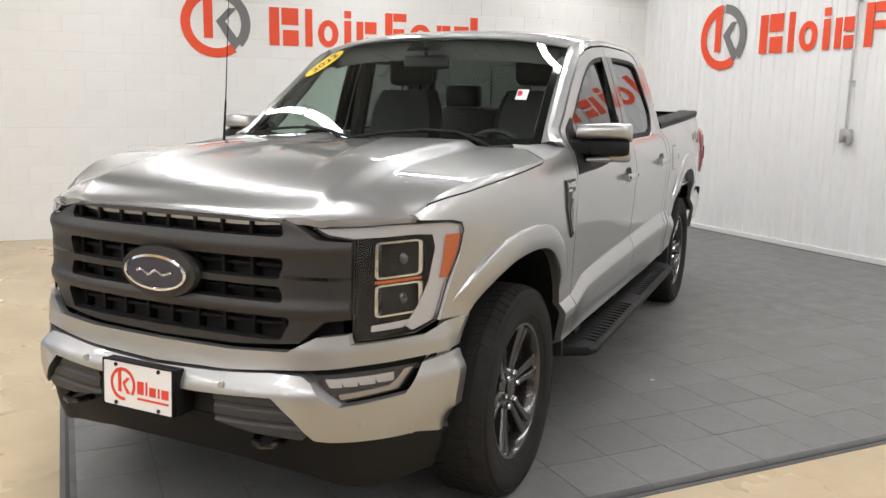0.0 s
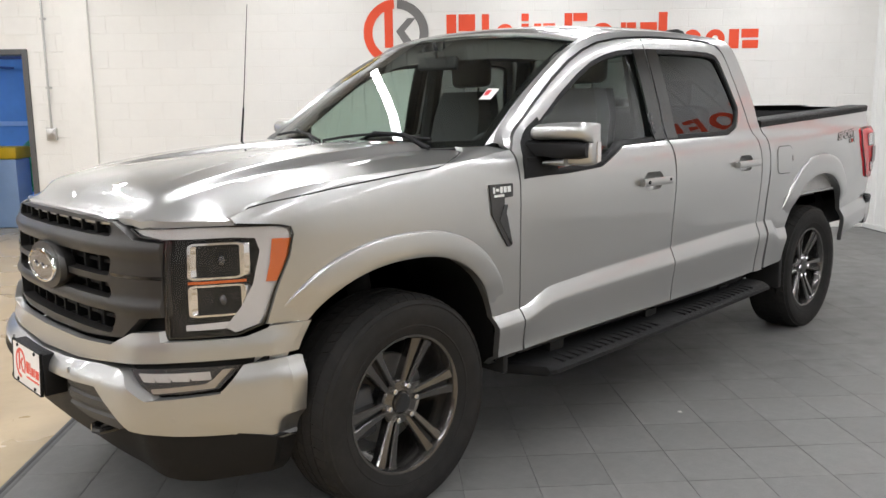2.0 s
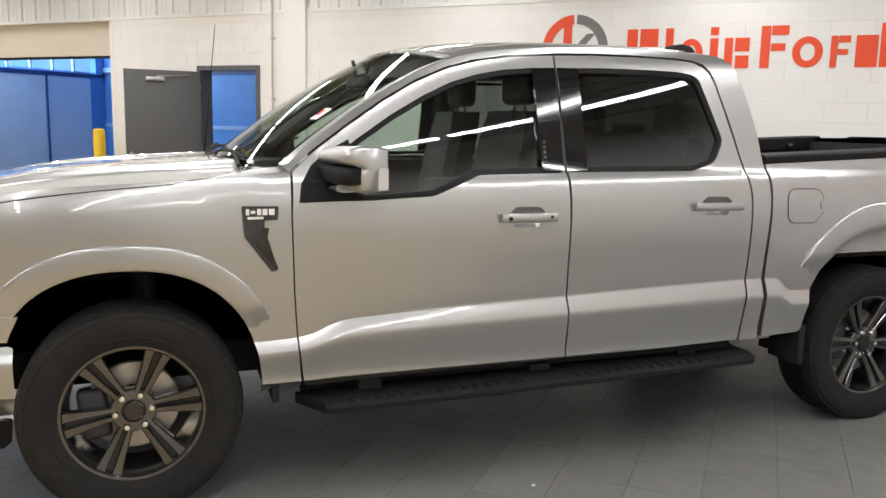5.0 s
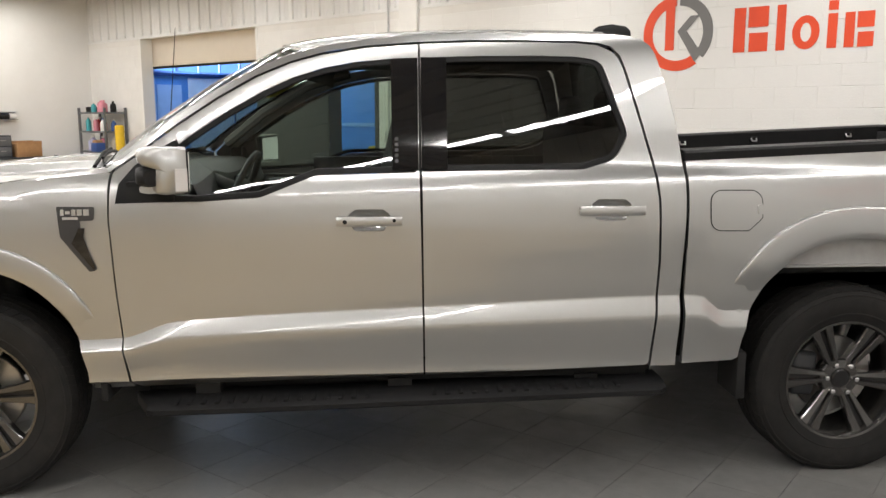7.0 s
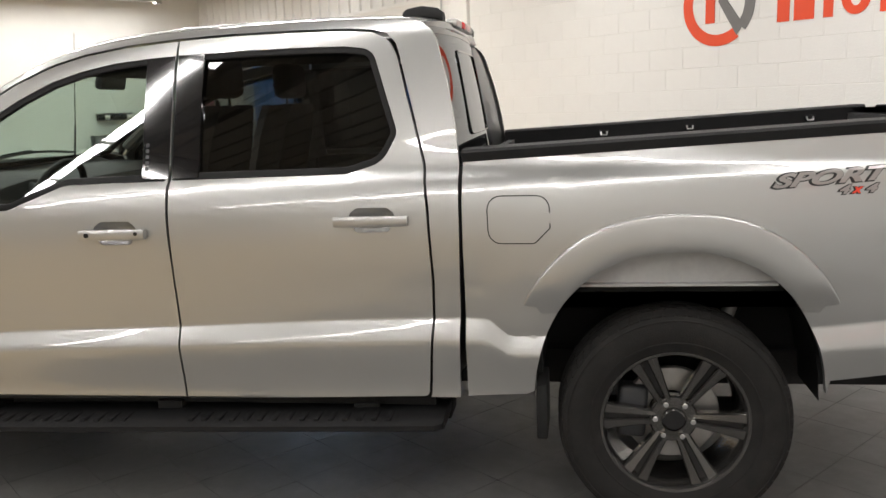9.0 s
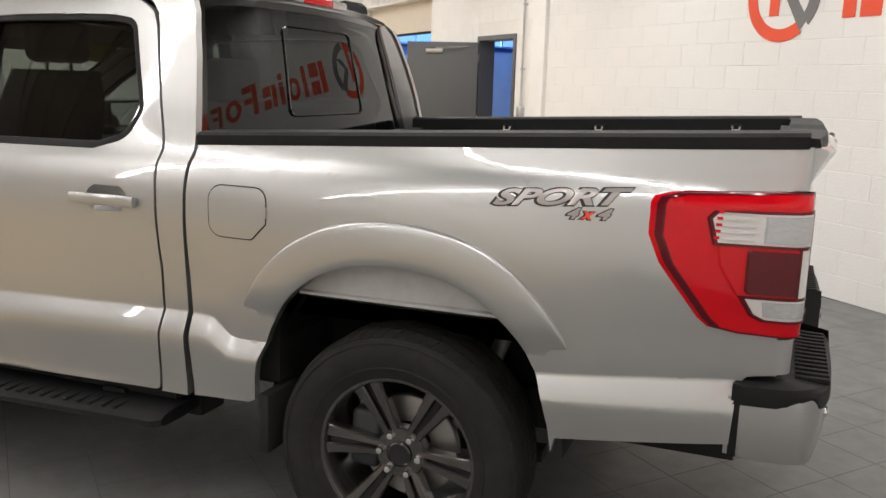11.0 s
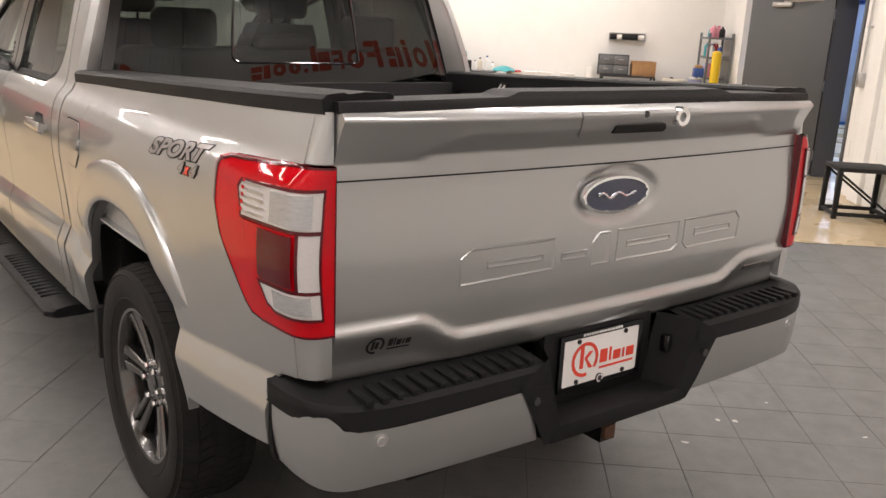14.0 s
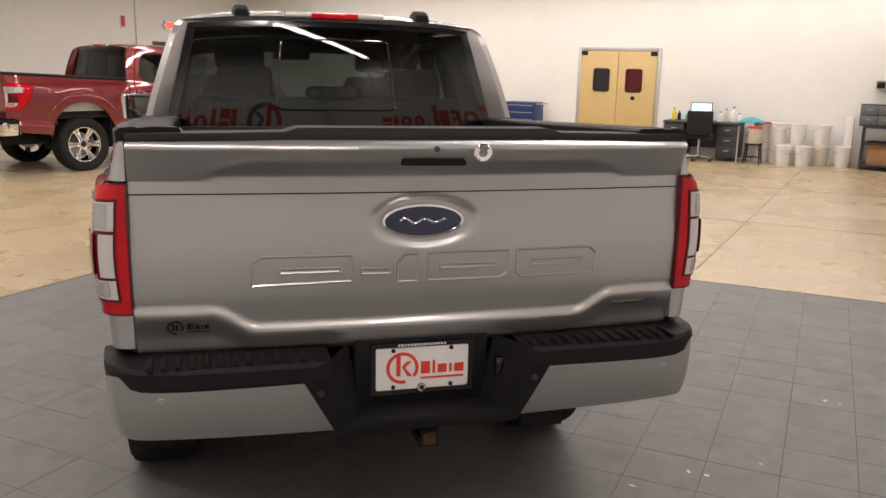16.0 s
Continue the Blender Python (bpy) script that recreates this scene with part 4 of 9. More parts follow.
def make_truck(paint, label, style, detailed=True):
    """A crew-cab pickup with all its parts."""
    T = tagged(empty("pickup_truck"), label, "pickup truck")
    IN = (0, -1, 0)
    ft = fend_top

    # --- fender ---
    arch_f = [p for p in reversed(arch_loop(0, 1.0, 0.448)) if not (p[0] > 0 and p[1] < 0.80)]
    loop = [(-0.611, 1.332), (-0.609, 1.15), (-0.619, 0.85), (-0.634, 0.62), (-0.652, 0.448)] + arch_f + [(0.402, 0.803), (0.445, 0.802), (0.530, 0.802), (0.497, 0.918), (0.454, 1.03), (0.441, 1.10), (0.448, 1.127), (0.487, 1.137), (0.612, 1.146), (0.618, 1.163)]
    loop += [(x, gap_top(x)) for x in (0.56, 0.5, 0.4, 0.3, 0.2, 0.1, 0.0, -0.1, -0.165)] + [(x, ft(x)) for x in (-0.188, -0.3, -0.4, -0.5)]
    both("fender", side_sheet([loop], 0.0, (0.028, 0.022), 0.03), paint, T)
    both("arch_flare", flare(0, (0.80, 0.70)), paint, T, "", 50)
    both("arch_flare", flare(1, (0.80, 0.80)), paint, T, "", 50)

    # --- doors with their window openings ---
    for nm, D, Wn in (("front_door", DOOR1, WIN1), ("rear_door", DOOR2, WIN2)):
        hole = rounded(Wn)
        dl = rounded(D)
        hx0, hx1, hz = ((-1.503, -1.764, 1.137) if Wn is WIN1 else (-2.488, -2.758, 1.170))
        xm = (hx0 + hx1) / 2
        cupl = rounded([(xm + 0.088, hz + 0.022, 0.02), (xm + 0.055, hz + 0.046, 0.015), (xm - 0.055, hz + 0.046, 0.015), (xm - 0.088, hz + 0.022, 0.02), (xm - 0.062, hz - 0.042, 0.02), (xm + 0.062, hz - 0.042, 0.02)])
        body = side_sheet([dl, shrink(hole, -0.004), cupl], 0.0, (0.05, 0.020), 0.022)
        left, right = both(nm, body, paint, T, "")
        # dark rubber and trim round the window, then the pane
        trim_bm = bmesh.new()
        ring = dense(hole, 0.03)
        rows = [[on_side(x, z) + Vector((0, d, 0)) for x, z in shrink(ring, q)] for q, d in ((-0.002, -0.024), (-0.002, -0.005), (0.0, -0.004), (0.017, -0.004), (0.020, -0.006), (0.021, -0.026))]
        grid(trim_bm, [r + r[:1] for r in rows])
        facing(trim_bm, (0, 1, 0))
        P = np.array(dense([(x, z) for x, z in rounded(WIN1) + rounded(WIN2)], 0.05))
        P = P[(P[:, 1] > 1.33) & (P[:, 0] < -1.2)]
        terms = lambda x, z: np.stack([np.ones_like(x), x, z, z * z], -1)
        fit = np.linalg.lstsq(terms(P[:, 0], P[:, 1]), np.array([side(x, z) for x, z in P]), rcond=None)[0]
        calm = lambda x, z: Vector((x, float(terms(np.array(x), np.array(z)) @ fit) - (0.019 if Wn is WIN1 else 0.013) - 0.16 * (z - 1.56) ** 2, z))
        pane_bm = sheet([shrink(hole, 0.008)], calm, (0.06, 0.04), IN, 0.0)
        g = GLASS_SIDE if Wn is WIN1 else GLASS_TINT
        for ob, m in ((left, False), (right, True)):
            part("window_trim", mirrored(trim_bm) if m else trim_bm.copy(), BLACK_PLASTIC, ob, "black window trim")
            pn = part("window_pane", mirrored(pane_bm) if m else pane_bm.copy(), g, ob, "tinted side glass" if Wn is WIN2 else "clear door glass")
            pn.visible_shadow = False
        # pillar cover beside the window
        if Wn is WIN1:
            cov = [(-1.834, 1.335), (-1.834, 1.792), (-1.722, 1.786), (-1.728, 1.335)]
        else:
            cov = [(-1.847, 1.335), (-1.952, 1.337), (-1.952, 1.794), (-1.847, 1.794)]
        cb = sheet([cov], proud(0.0035), (0.06, 0.05), IN, 0.012)
        for ob, m in ((left, False), (right, True)):
            part("pillar_cover", mirrored(cb) if m else cb.copy(), GLOSS_BLACK, ob, "gloss black pillar cover")
        # handle: cup, grip
        cup = sheet([shrink(cupl, -0.002)], lambda x, z: Vector((x, side(x, z) - 0.002 - 0.034 * max(0.0, 1 - ((x - xm) / 0.085) ** 4 - ((z - hz) / 0.044) ** 4), z)), (0.014, 0.009), IN, 0.0)
        grip = bmesh.new()
        rows = []
        for i in range(13):
            u = i / 12
            x = hx0 + (hx1 - hx0) * u
            out = 0.031 + 0.005 * math.sin(math.pi * u)
            y = side(x, hz)
            hh = 0.020 if 0 < i < 12 else 0.0185
            rows.append([(x, y + out - 0.016, hz + hh * 0.9), (x, y + out - 0.004, hz + hh), (x, y + out, hz + hh * 0.55), (x, y + out + 0.001, hz - hh * 0.4), (x, y + out - 0.004, hz - hh * 0.95), (x, y + out - 0.018, hz - hh)])
        vs = grid(grip, rows)
        grip.faces.new(vs[0]), grip.faces.new(vs[-1][::-1])
        facing(grip, (0, 1, 0))
        posts = []
        for hx in (hx0 - 0.02, hx1 + 0.02):
            y = side(hx, hz)
            posts.append(boxes((hx - 0.018, hx + 0.018, y - 0.002, y + 0.022, hz - 0.013, hz + 0.013), bevel=0.004))
        key = bmesh.new()
        if Wn is WIN1:
            rod(key, (hx1 + 0.03, side(hx1, hz) + 0.032, hz + 0.004), (hx1 + 0.03, side(hx1, hz) + 0.0365, hz + 0.004), 0.007, 16)
            rod(key, (hx0 - 0.035, side(hx0, hz) + 0.032, hz), (hx0 - 0.035, side(hx0, hz) + 0.0375, hz), 0.009, 16)
        for ob, m in ((left, False), (right, True)):
            h = part("handle", mirrored(grip) if m else grip.copy(), paint, ob, "body-coloured door handle")
            part("handle_cup", mirrored(cup) if m else cup.copy(), paint, ob)
            for post in posts:
                part("handle_post", mirrored(post) if m else post.copy(), paint, h)
            if Wn is WIN1:
                part("key_button", mirrored(key) if m else key.copy(), BLACK_PLASTIC, h)

    # --- cab side: pillar, roof rail, rear pillar ---
    d1 = shrink(DOOR1and2(), -0.005)
    up = [(-0.592, 1.348)] + A_TOP[1:] + [(-2.70, 1.895), (-2.75, 1.889), (-2.79, 1.876), (-2.822, 1.850), (-2.845, 1.81), (-2.858, 1.76), (-2.886, 1.66), (-2.918, 1.50), (-2.936, 1.36), (-2.938, 1.15), (-2.932, 0.85), (-2.922, 0.503), (-2.811, 0.503)]
    both("cab_side", side_sheet([up + d1], 0.0, (0.05, 0.018), 0.03), paint, T)

    # --- roof ---
    rail = curve1([(-x, z) for x, z in A_TOP] + [(2.70, 1.895), (2.75, 1.889), (2.79, 1.876)])

    roof_mid = curve1([(-1.15, 1.868), (-1.3, 1.905), (-1.5, 1.930), (-1.8, 1.950), (-2.2, 1.957), (-2.6, 1.950), (-2.74, 1.938), (-2.8, 1.925)])

    def roof_at(x, s):
        zr = rail(-x)
        w = side(x, zr) - 0.003
        return Vector((x, s * w, zr + (roof_mid(x) - zr) * (1 - abs(s) ** 2.8)))
    bm = bmesh.new()
    rows = []
    for i in range(29):
        u = i / 28
        row = []
        for j in range(41):
            s = -1 + 2 * j / 40
            x0 = -1.182 - 0.185 * (abs(s) ** 2)
            x1 = -2.796 + 0.010 * abs(s) ** 2
            row.append(roof_at(x0 + (x1 - x0) * u, s))
        rows.append(row)
    grid(bm, rows)
    facing(bm, (0, 0, 1))
    thicken(bm, (0, 0, -0.02))
    roof = part("roof", bm, paint, T, "", 40)
    for y in (0.62, -0.62):
        bm = bmesh.new()
        tube(bm, [roof_at(-1.42 - 0.062 * k, y / 0.735) + Vector((0, 0, -0.003)) for k in range(21)], 0.006, 8)
        part("roof_moulding", bm, paint, roof)
    # lining under the roof
    bm = bmesh.new()
    grid(bm, [[Vector((-1.30 - 1.40 * i / 8, -0.66 + 1.32 * j / 8, 1.868 - 0.05 * ((j - 4) / 4) ** 2)) for j in range(9)] for i in range(9)])
    facing(bm, (0, 0, -1))
    part("roof_lining", bm, HEADLINER, T, "grey roof lining")

    # --- windscreen with black band, and the header behind it ---
    def screen(s, t):
        w0, w1 = 0.822, 0.700
        w = w0 + (w1 - w0) * t
        x = (-0.335 - 0.235 * s * s) * (1 - t) + (-1.178 - 0.178 * s * s) * t
        z = (1.325 + 0.025 * s * s) * (1 - t) + (1.873 - 0.052 * abs(s) ** 3) * t
        b = 0.035 * math.sin(math.pi * t)
        return Vector((x + b * 0.55, s * w, z + b * 0.8))
    bm = bmesh.new()
    grid(bm, [[screen(-1 + j / 12, i / 16) for j in range(25)] for i in range(17)])
    facing(bm, (1, 0, 0.5))
    ws = part("windscreen", bm, GLASS_CLEAR, T, "clear laminated windscreen")
    ws.visible_shadow = False
    bm = bmesh.new()
    for a0, a1, t0, t1 in ((-1, 1, 0.978, 1.0), (-1, 1, 0.0, 0.045), (-1, -0.955, 0.04, 0.95), (0.955, 1, 0.04, 0.95), (-0.13, 0.13, 0.83, 0.95)):
        grid(bm, [[screen(a0 + (a1 - a0) * j / 10, t0 + (t1 - t0) * i / 6) + Vector((-0.004, 0, -0.003)) for j in range(11)] for i in range(7)])
    part("screen_band", bm, GLOSS_BLACK, ws, "black printed band of the windscreen")
    bm = bmesh.new()
    grid(bm, [[screen(-0.95 + 1.9 * j / 12, 1.0 - 0.115 * i / 4) + Vector((-0.035 - 0.02 * i, 0, -0.020 - 0.012 * i)) for j in range(13)] for i in range(5)])
    facing(bm, (-0.5, 0, -1))
    part("header_lining", bm, HEADLINER, T, "grey roof lining")
    if detailed:
        lay = lambda a, b, h: screen(a, b) + Vector((0.003 + h, 0, 0.003 + h))
        ovals = [(-0.875 + 0.09 * c - 0.075 * d, 0.745 + 0.16 * c + 0.05 * d) for c, d in ((math.cos(2 * math.pi * k / 40), math.sin(2 * math.pi * k / 40)) for k in range(40))]
        stk = part("year_sticker", prism(bmesh.new(), ovals, lay, 0.0006), YELLOW_STICKER, ws, "yellow oval sticker reading 2022")
        lettering("2022", 0.075, 0.0, lambda a, b, h: lay(-0.875 + 0.06 * (2 * a - 1) - 1.2 * (b - 0.027), 0.745 + 0.107 * (2 * a - 1) + 0.8 * (b - 0.027), 0.0012 + h * 0.1), BLACK_PRINT, "sticker_lettering", stk, "black numerals 2022")
        sq = part("inspection_sticker", prism(bmesh.new(), rect(0.805, 0.868, 0.340, 0.430), lay, 0.0006), WHITE_PLATE, ws, "small white and red sticker")
        part("sticker_print", prism(bmesh.new(), rect(0.811, 0.836, 0.372, 0.416), lambda a, b, h: lay(a, b, 0.0012 + h), 0.0005), RED_PLASTIC, sq)
    # seam between pillar and glass
    for sg in (1, -1):
        bm = bmesh.new()
        rows = []
        for i in range(20):
            t = i / 19
            p = screen(sg, t)
            zr = p.z
            xs = -0.592 + (p.x + 0.57) * 0.98
            k = min(max(t, 0), 1)
            q = Vector((xs, sg * (side(max(min(-0.592 - (k * 0.80), -0.592), -1.39), rail(min(max(0.60, 0.592 + k * 0.80), 1.39)))), rail(min(max(0.60, 0.592 + k * 0.80), 1.39))))
            q.x = -0.592 - k * 0.80
            rows.append([p + Vector((0.0, 0, 0.0)), p.lerp(q, 0.5) + Vector((0.006, 0, 0.008)), q])
        grid(bm, rows)
        facing(bm, (1, 0, 0.6))
        part("pillar_strip", bm, paint, T, "")

    # --- hood: a dished middle between two bulges, a shelf outside them, its edge rolled over the shoulder ---
    zc = curve1([(-0.60, 1.370), (-0.33, 1.360), (0.0, 1.343), (0.3, 1.318), (0.5, 1.292), (0.65, 1.263), (0.74, 1.239), (0.80, 1.212), (0.85, 1.180), (0.89, 1.150)])
    xfr = curve1([(0, 0.888), (0.3, 0.872), (0.5, 0.838), (0.6, 0.806), (0.68, 0.755), (0.74, 0.690), (0.79, 0.62)])
    rear_x = curve1([(0, -0.345), (0.3, -0.378), (0.5, -0.435), (0.65, -0.487), (0.71, -0.500), (0.76, -0.478), (0.86, -0.340), (0.93, -0.232), (1.0, -0.172)])

    def shoulder(x):
        return side(x, ft(x)) - 0.003 if x < 0.62 else 0.785

    def hood_top(x, y):
        a = abs(y)
        g, ze = shoulder(x), ft(min(x, 0.62)) + 0.002
        z0 = zc(min(x + 0.05 * a, 0.89))
        yc = 0.20 + 0.20 * min(max((x + 0.08) / 0.83, -0.4), 1.0)
        rise = 0.013 * (1 - sstep(0.15, 0.72, x))
        z_in = z0 - 0.010 * (a / 0.5) ** 2 + rise * sstep(yc - 0.016, yc + 0.016, a) - 0.4 * rise
        u = min(max((a - 0.52) / max(g - 0.52, 0.05), 0.0), 1.0)
        z_out = ze + (z0 - 0.034 - ze) * (1 - u * u * (1.6 - 0.6 * u))
        k = sstep(0.505, 0.575, a)
        return z_in * (1 - k) + min(z_out, z_in) * k

    def hood_at(s, t):
        a, sg = abs(s), (1 if s >= 0 else -1)
        q = min(a / 0.94, 1.0)
        x1 = xfr(0.785 * q)
        x = rear_x(a) + (x1 - rear_x(a)) * t
        y = q * shoulder(x)
        z = hood_top(x, y)
        if a > 0.94 and x < 0.62:
            # rolled down the body side to the gap
            f = (a - 0.94) / 0.06
            z = ft(x) + (gap_top(x) + 0.005 - ft(x)) * f
            y = side(x, z) - 0.002
        lip = sstep(0.91, 1.0, t)
        zf = 1.166 - 0.014 * q
        z = z * (1 - lip) + min(zf, z) * lip
        return Vector((x, sg * y, z))
    bm = bmesh.new()
    ts = [i / 48 for i in range(44)] + [0.92, 0.93, 0.94, 0.95, 0.96, 0.97, 0.98, 0.99, 1.0]
    ss = [k / 55 * 0.94 for k in range(56)] + [0.955, 0.97, 0.985, 1.0]
    ss = [-v for v in reversed(ss[1:])] + ss
    grid(bm, [[hood_at(v, t) for v in ss] for t in ts])
    facing(bm, (0, 0, 1))
    thicken(bm, (0, 0, -0.022))
    part("hood", bm, paint, T, "", 40)
    # shade of the gap round the hood, drawn as a thin black tube
    for sg in (1, -1):
        bm = bmesh.new()
        pts = [Vector((0.606, 0.795, 1.140)), Vector((0.585, 0.803, 1.168))] + [Vector((x, side(x, gap_top(x) + 0.002) - 0.0015, gap_top(x) + 0.002)) for x in (0.56, 0.5, 0.4, 0.3, 0.2, 0.1, 0.0, -0.1, -0.165)]
        pts += [hood_at(a, 0.0) + Vector((-0.003, 0, -0.001)) for a in (0.985, 0.96, 0.93, 0.89, 0.85, 0.80, 0.76)]
        tube(bm, [Vector((p.x, sg * p.y, p.z)) for p in pts], 0.0028, 6)
        part("hood_seal", bm, MATT_BLACK, T, "thin black line for the shaded gap round the hood")
    # fender behind the hood's rear corner, up to the windscreen
    bm = bmesh.new()
    rows = []
    for i in range(15):
        f = i / 14
        a = 0.722 + 0.278 * f
        q = min(a / 0.94, 1.0)
        p = hood_at(a, 0.0) + Vector((-0.006, 0, -0.001))
        if f < 0.6:
            e = screen(0.86 + 0.14 * f / 0.6, 0.0) + Vector((0.004, 0, -0.004))
        else:
            e = screen(1.0, 0.0).lerp(Vector((-0.611, side(-0.611, 1.330), 1.330)), (f - 0.6) / 0.4)
        if a > 0.94:
            p = Vector((p.x, side(p.x, ft(p.x) - 0.001), ft(p.x) - 0.001)).lerp(p, 0.0)
        row = []
        for j in range(11):
            v = p.lerp(e, j / 10)
            if f == 1.0:
                v = Vector((v.x, side(v.x, ft(v.x)) - 0.0005, ft(v.x) - 0.0005))
            else:
                v.z += 0.010 * math.sin(math.pi * j / 10) * (1 - f)
            row.append(v)
        rows.append(row)
    grid(bm, rows)
    facing(bm, (0, 0, 1))
    both("fender_top", bm, paint, T, "", 50)
    # cowl with wipers
    bm = bmesh.new()
    grid(bm, [[Vector((-0.335 - 0.235 * s * s + (0.025 - 0.13 * 0), s * 0.76, 1.318 + 0.02 * s * s)) if k == 0 else (Vector((-0.345 - 0.19 * abs(s) ** 2.4 - 0.012, s * 0.80, 1.305)) if k == 1 else Vector((-0.56 - 0.10 * s * s, s * 0.74, 1.30))) for s in (-1 + j / 10 for j in range(21))] for k in (1, 0, 2)])
    facing(bm, (0, 0, 1))
    cowl = part("cowl", bm, BLACK_PLASTIC, T, "black plastic cowl under the windscreen")
    for y0, y1, xx in ((0.60, -0.02, -0.50), (-0.05, -0.62, -0.44)):
        bm = bmesh.new()
        n = 10
        pts = []
        for i in range(n + 1):
            y = y0 + (y1 - y0) * i / n
            s = y / 0.82
            p = screen(s, 0.035 + 0.06 * (1 - i / n) * 0 + 0.045 * math.sin(math.pi * i / n))
            pts.append(p + Vector((0.016, 0, 0.014)))
        tube(bm, pts, 0.007, 6)
        tube(bm, [pts[0] + Vector((0.03, 0.02, -0.035)), pts[2] + Vector((0.012, 0, 0.006)), pts[5] + Vector((0.008, 0, 0.008))], 0.009, 6)
        part("wiper", bm, BLACK_PLASTIC, cowl, "black windscreen wiper")
    bm = bmesh.new()
    rod(bm, (-0.36, -0.80, 1.32), (-0.385, -0.802, 1.52), 0.007, 8, 0.005)
    rod(bm, (-0.385, -0.802, 1.52), (-0.44, -0.806, 2.06), 0.003, 6, 0.0018)
    part("antenna", bm, BLACK_PLASTIC, T, "thin black mast antenna")

    # --- nose: cover band, grille, lamps, bumper ---
    half = [(0.0, 0.735), (0.30, 0.736), (0.50, 0.745), (0.585, 0.792), (0.666, 0.800), (0.671, 0.767), (0.80, 0.768), (0.845, 0.798), (0.957, 0.798), (0.926, 0.735), (0.912, 0.700), (0.90, 0.700), (0.70, 0.700), (0.50, 0.688), (0.30, 0.672), (0.0, 0.664)]
    loop = half + [(-a, b) for a, b in reversed(half[1:-1])]
    part("front_cover", sheet([loop], lambda s, z: wrap(s, z, (0.022 + 0.012 * sstep(0.80, 0.74, z)) * (1 - 0.80 * sstep(0.82, 0.95, abs(s)))), (0.03, 0.02), (-1, 0, 0), 0.03), paint, T, "")
    half = [(0.0, 1.160), (0.30, 1.156), (0.46, 1.146), (0.52, 1.122), (0.575, 1.094), (0.668, 1.088), (0.668, 0.845), (0.60, 0.838), (0.52, 0.765), (0.30, 0.748), (0.0, 0.744)]
    loop = half + [(-a, b) for a, b in reversed(half[1:-1])]
    holes = []
    for z0, z1, w0, w1 in ((1.098, 1.143, 0.47, 0.455), (0.966, 1.033, 0.455, 0.475), (0.893, 0.944, 0.475, 0.455), (0.772, 0.848, 0.46, 0.50)):
        holes.append(rounded([(-w0, z0, 0.015), (w0, z0, 0.015), (w1, z1, 0.015), (-w1, z1, 0.015)]))
    gr = part("grille", sheet([loop] + holes, lambda s, z: wrap(s, z, 0.004 + 0.014 * math.exp(-((z - 1.065) / 0.025) ** 2) + 0.014 * math.exp(-((z - 0.87) / 0.022) ** 2)), (0.04, 0.012), (-1, 0, 0), 0.045), GREY_PAINT, T, "dark grey grille with black mesh openings")
    bm = sheet([[(-0.62, 0.740), (0.62, 0.740), (0.62, 1.165), (-0.62, 1.165)]], lambda s, z: wrap(s, z, -0.075), (0.1, 0.1), (-1, 0, 0), 0.0)
    part("grille_backing", bm, MATT_BLACK, gr)
    for k in range(-4, 5):
        y = k * 0.112
        for z0, z1 in ((1.088, 1.150), (0.885, 1.04), (0.765, 0.855)):
            bm = bmesh.new()
            x = nose(abs(y))
            box(bm, x - 0.070, x - 0.030, y - 0.007, y + 0.007, z0, z1, 0.003)
            part("grille_fin", bm, BLACK_PLASTIC, gr)
    for z0 in (1.118, 1.0, 0.918, 0.812):
        bm = sheet([[(-0.5, z0 - 0.006), (0.5, z0 - 0.006), (0.5, z0 + 0.006), (-0.5, z0 + 0.006)]], lambda s, z: wrap(s, z, -0.045), (0.06, 0.02), (-1, 0, 0), 0.012)
        part("grille_rib", bm, BLACK_PLASTIC, gr)
    for sg in (1, -1):
        bm = sheet([[(sg * 0.47, 0.969), (sg * 0.669, 0.967), (sg * 0.669, 0.978), (sg * 0.47, 0.980)]], lambda s, z: wrap(s, z, 0.0062), (0.03, 0.02), (-1, 0, 0), 0.004)
        part("grille_groove", bm, GLOSS_BLACK, gr)
    at = Matrix.Translation((0.952, 0, 0.955)) @ Matrix(((0, 0, 1, 0), (1, 0, 0, 0), (0, 1, 0, 0), (0, 0, 0, 1)))
    bm = bmesh.new()
    n = 48
    grid(bm, [[at @ Vector((k * 0.168 * math.cos(2 * math.pi * i / n), k * 0.088 * math.sin(2 * math.pi * i / n), h)) for i in range(n + 1)] for k, h in ((0.9, -0.06), (1.0, -0.02), (0.96, 0.0), (0.0, 0.002))])
    facing(bm, (1, 0, 0))
    part("badge_mount", bm, GREY_PAINT, gr)
    if detailed:
        oval_badge(T, at @ Matrix.Translation((0, 0, 0.002)), 0.136, 0.062)

    # head lamps
    lamp = [(0.555, 1.130), (0.595, 1.104), (0.672, 1.092), (0.672, 0.772), (0.80, 0.772), (0.835, 0.800), (0.872, 0.918), (0.915, 1.03), (0.928, 1.10), (0.921, 1.124), (0.885, 1.134), (0.75, 1.139)]
    for sg in (1, -1):
        fl = lambda pts: [(sg * a, b) for a, b in pts]
        house = part("headlight", sheet([fl(lamp)], lambda s, z: wrap(s, z, -0.030), (0.03, 0.03), (-1, 0, 0), 0.0), BLACK_PLASTIC, T, "lamp with twin projectors and a light-grey surround")
        part("lamp_edge", sheet([fl(lamp), fl(shrink(lamp, 0.004))], lambda s, z: wrap(s, z, 0.001), (0.03, 0.03), (-1, 0, 0), 0.010), GLOSS_BLACK, house)
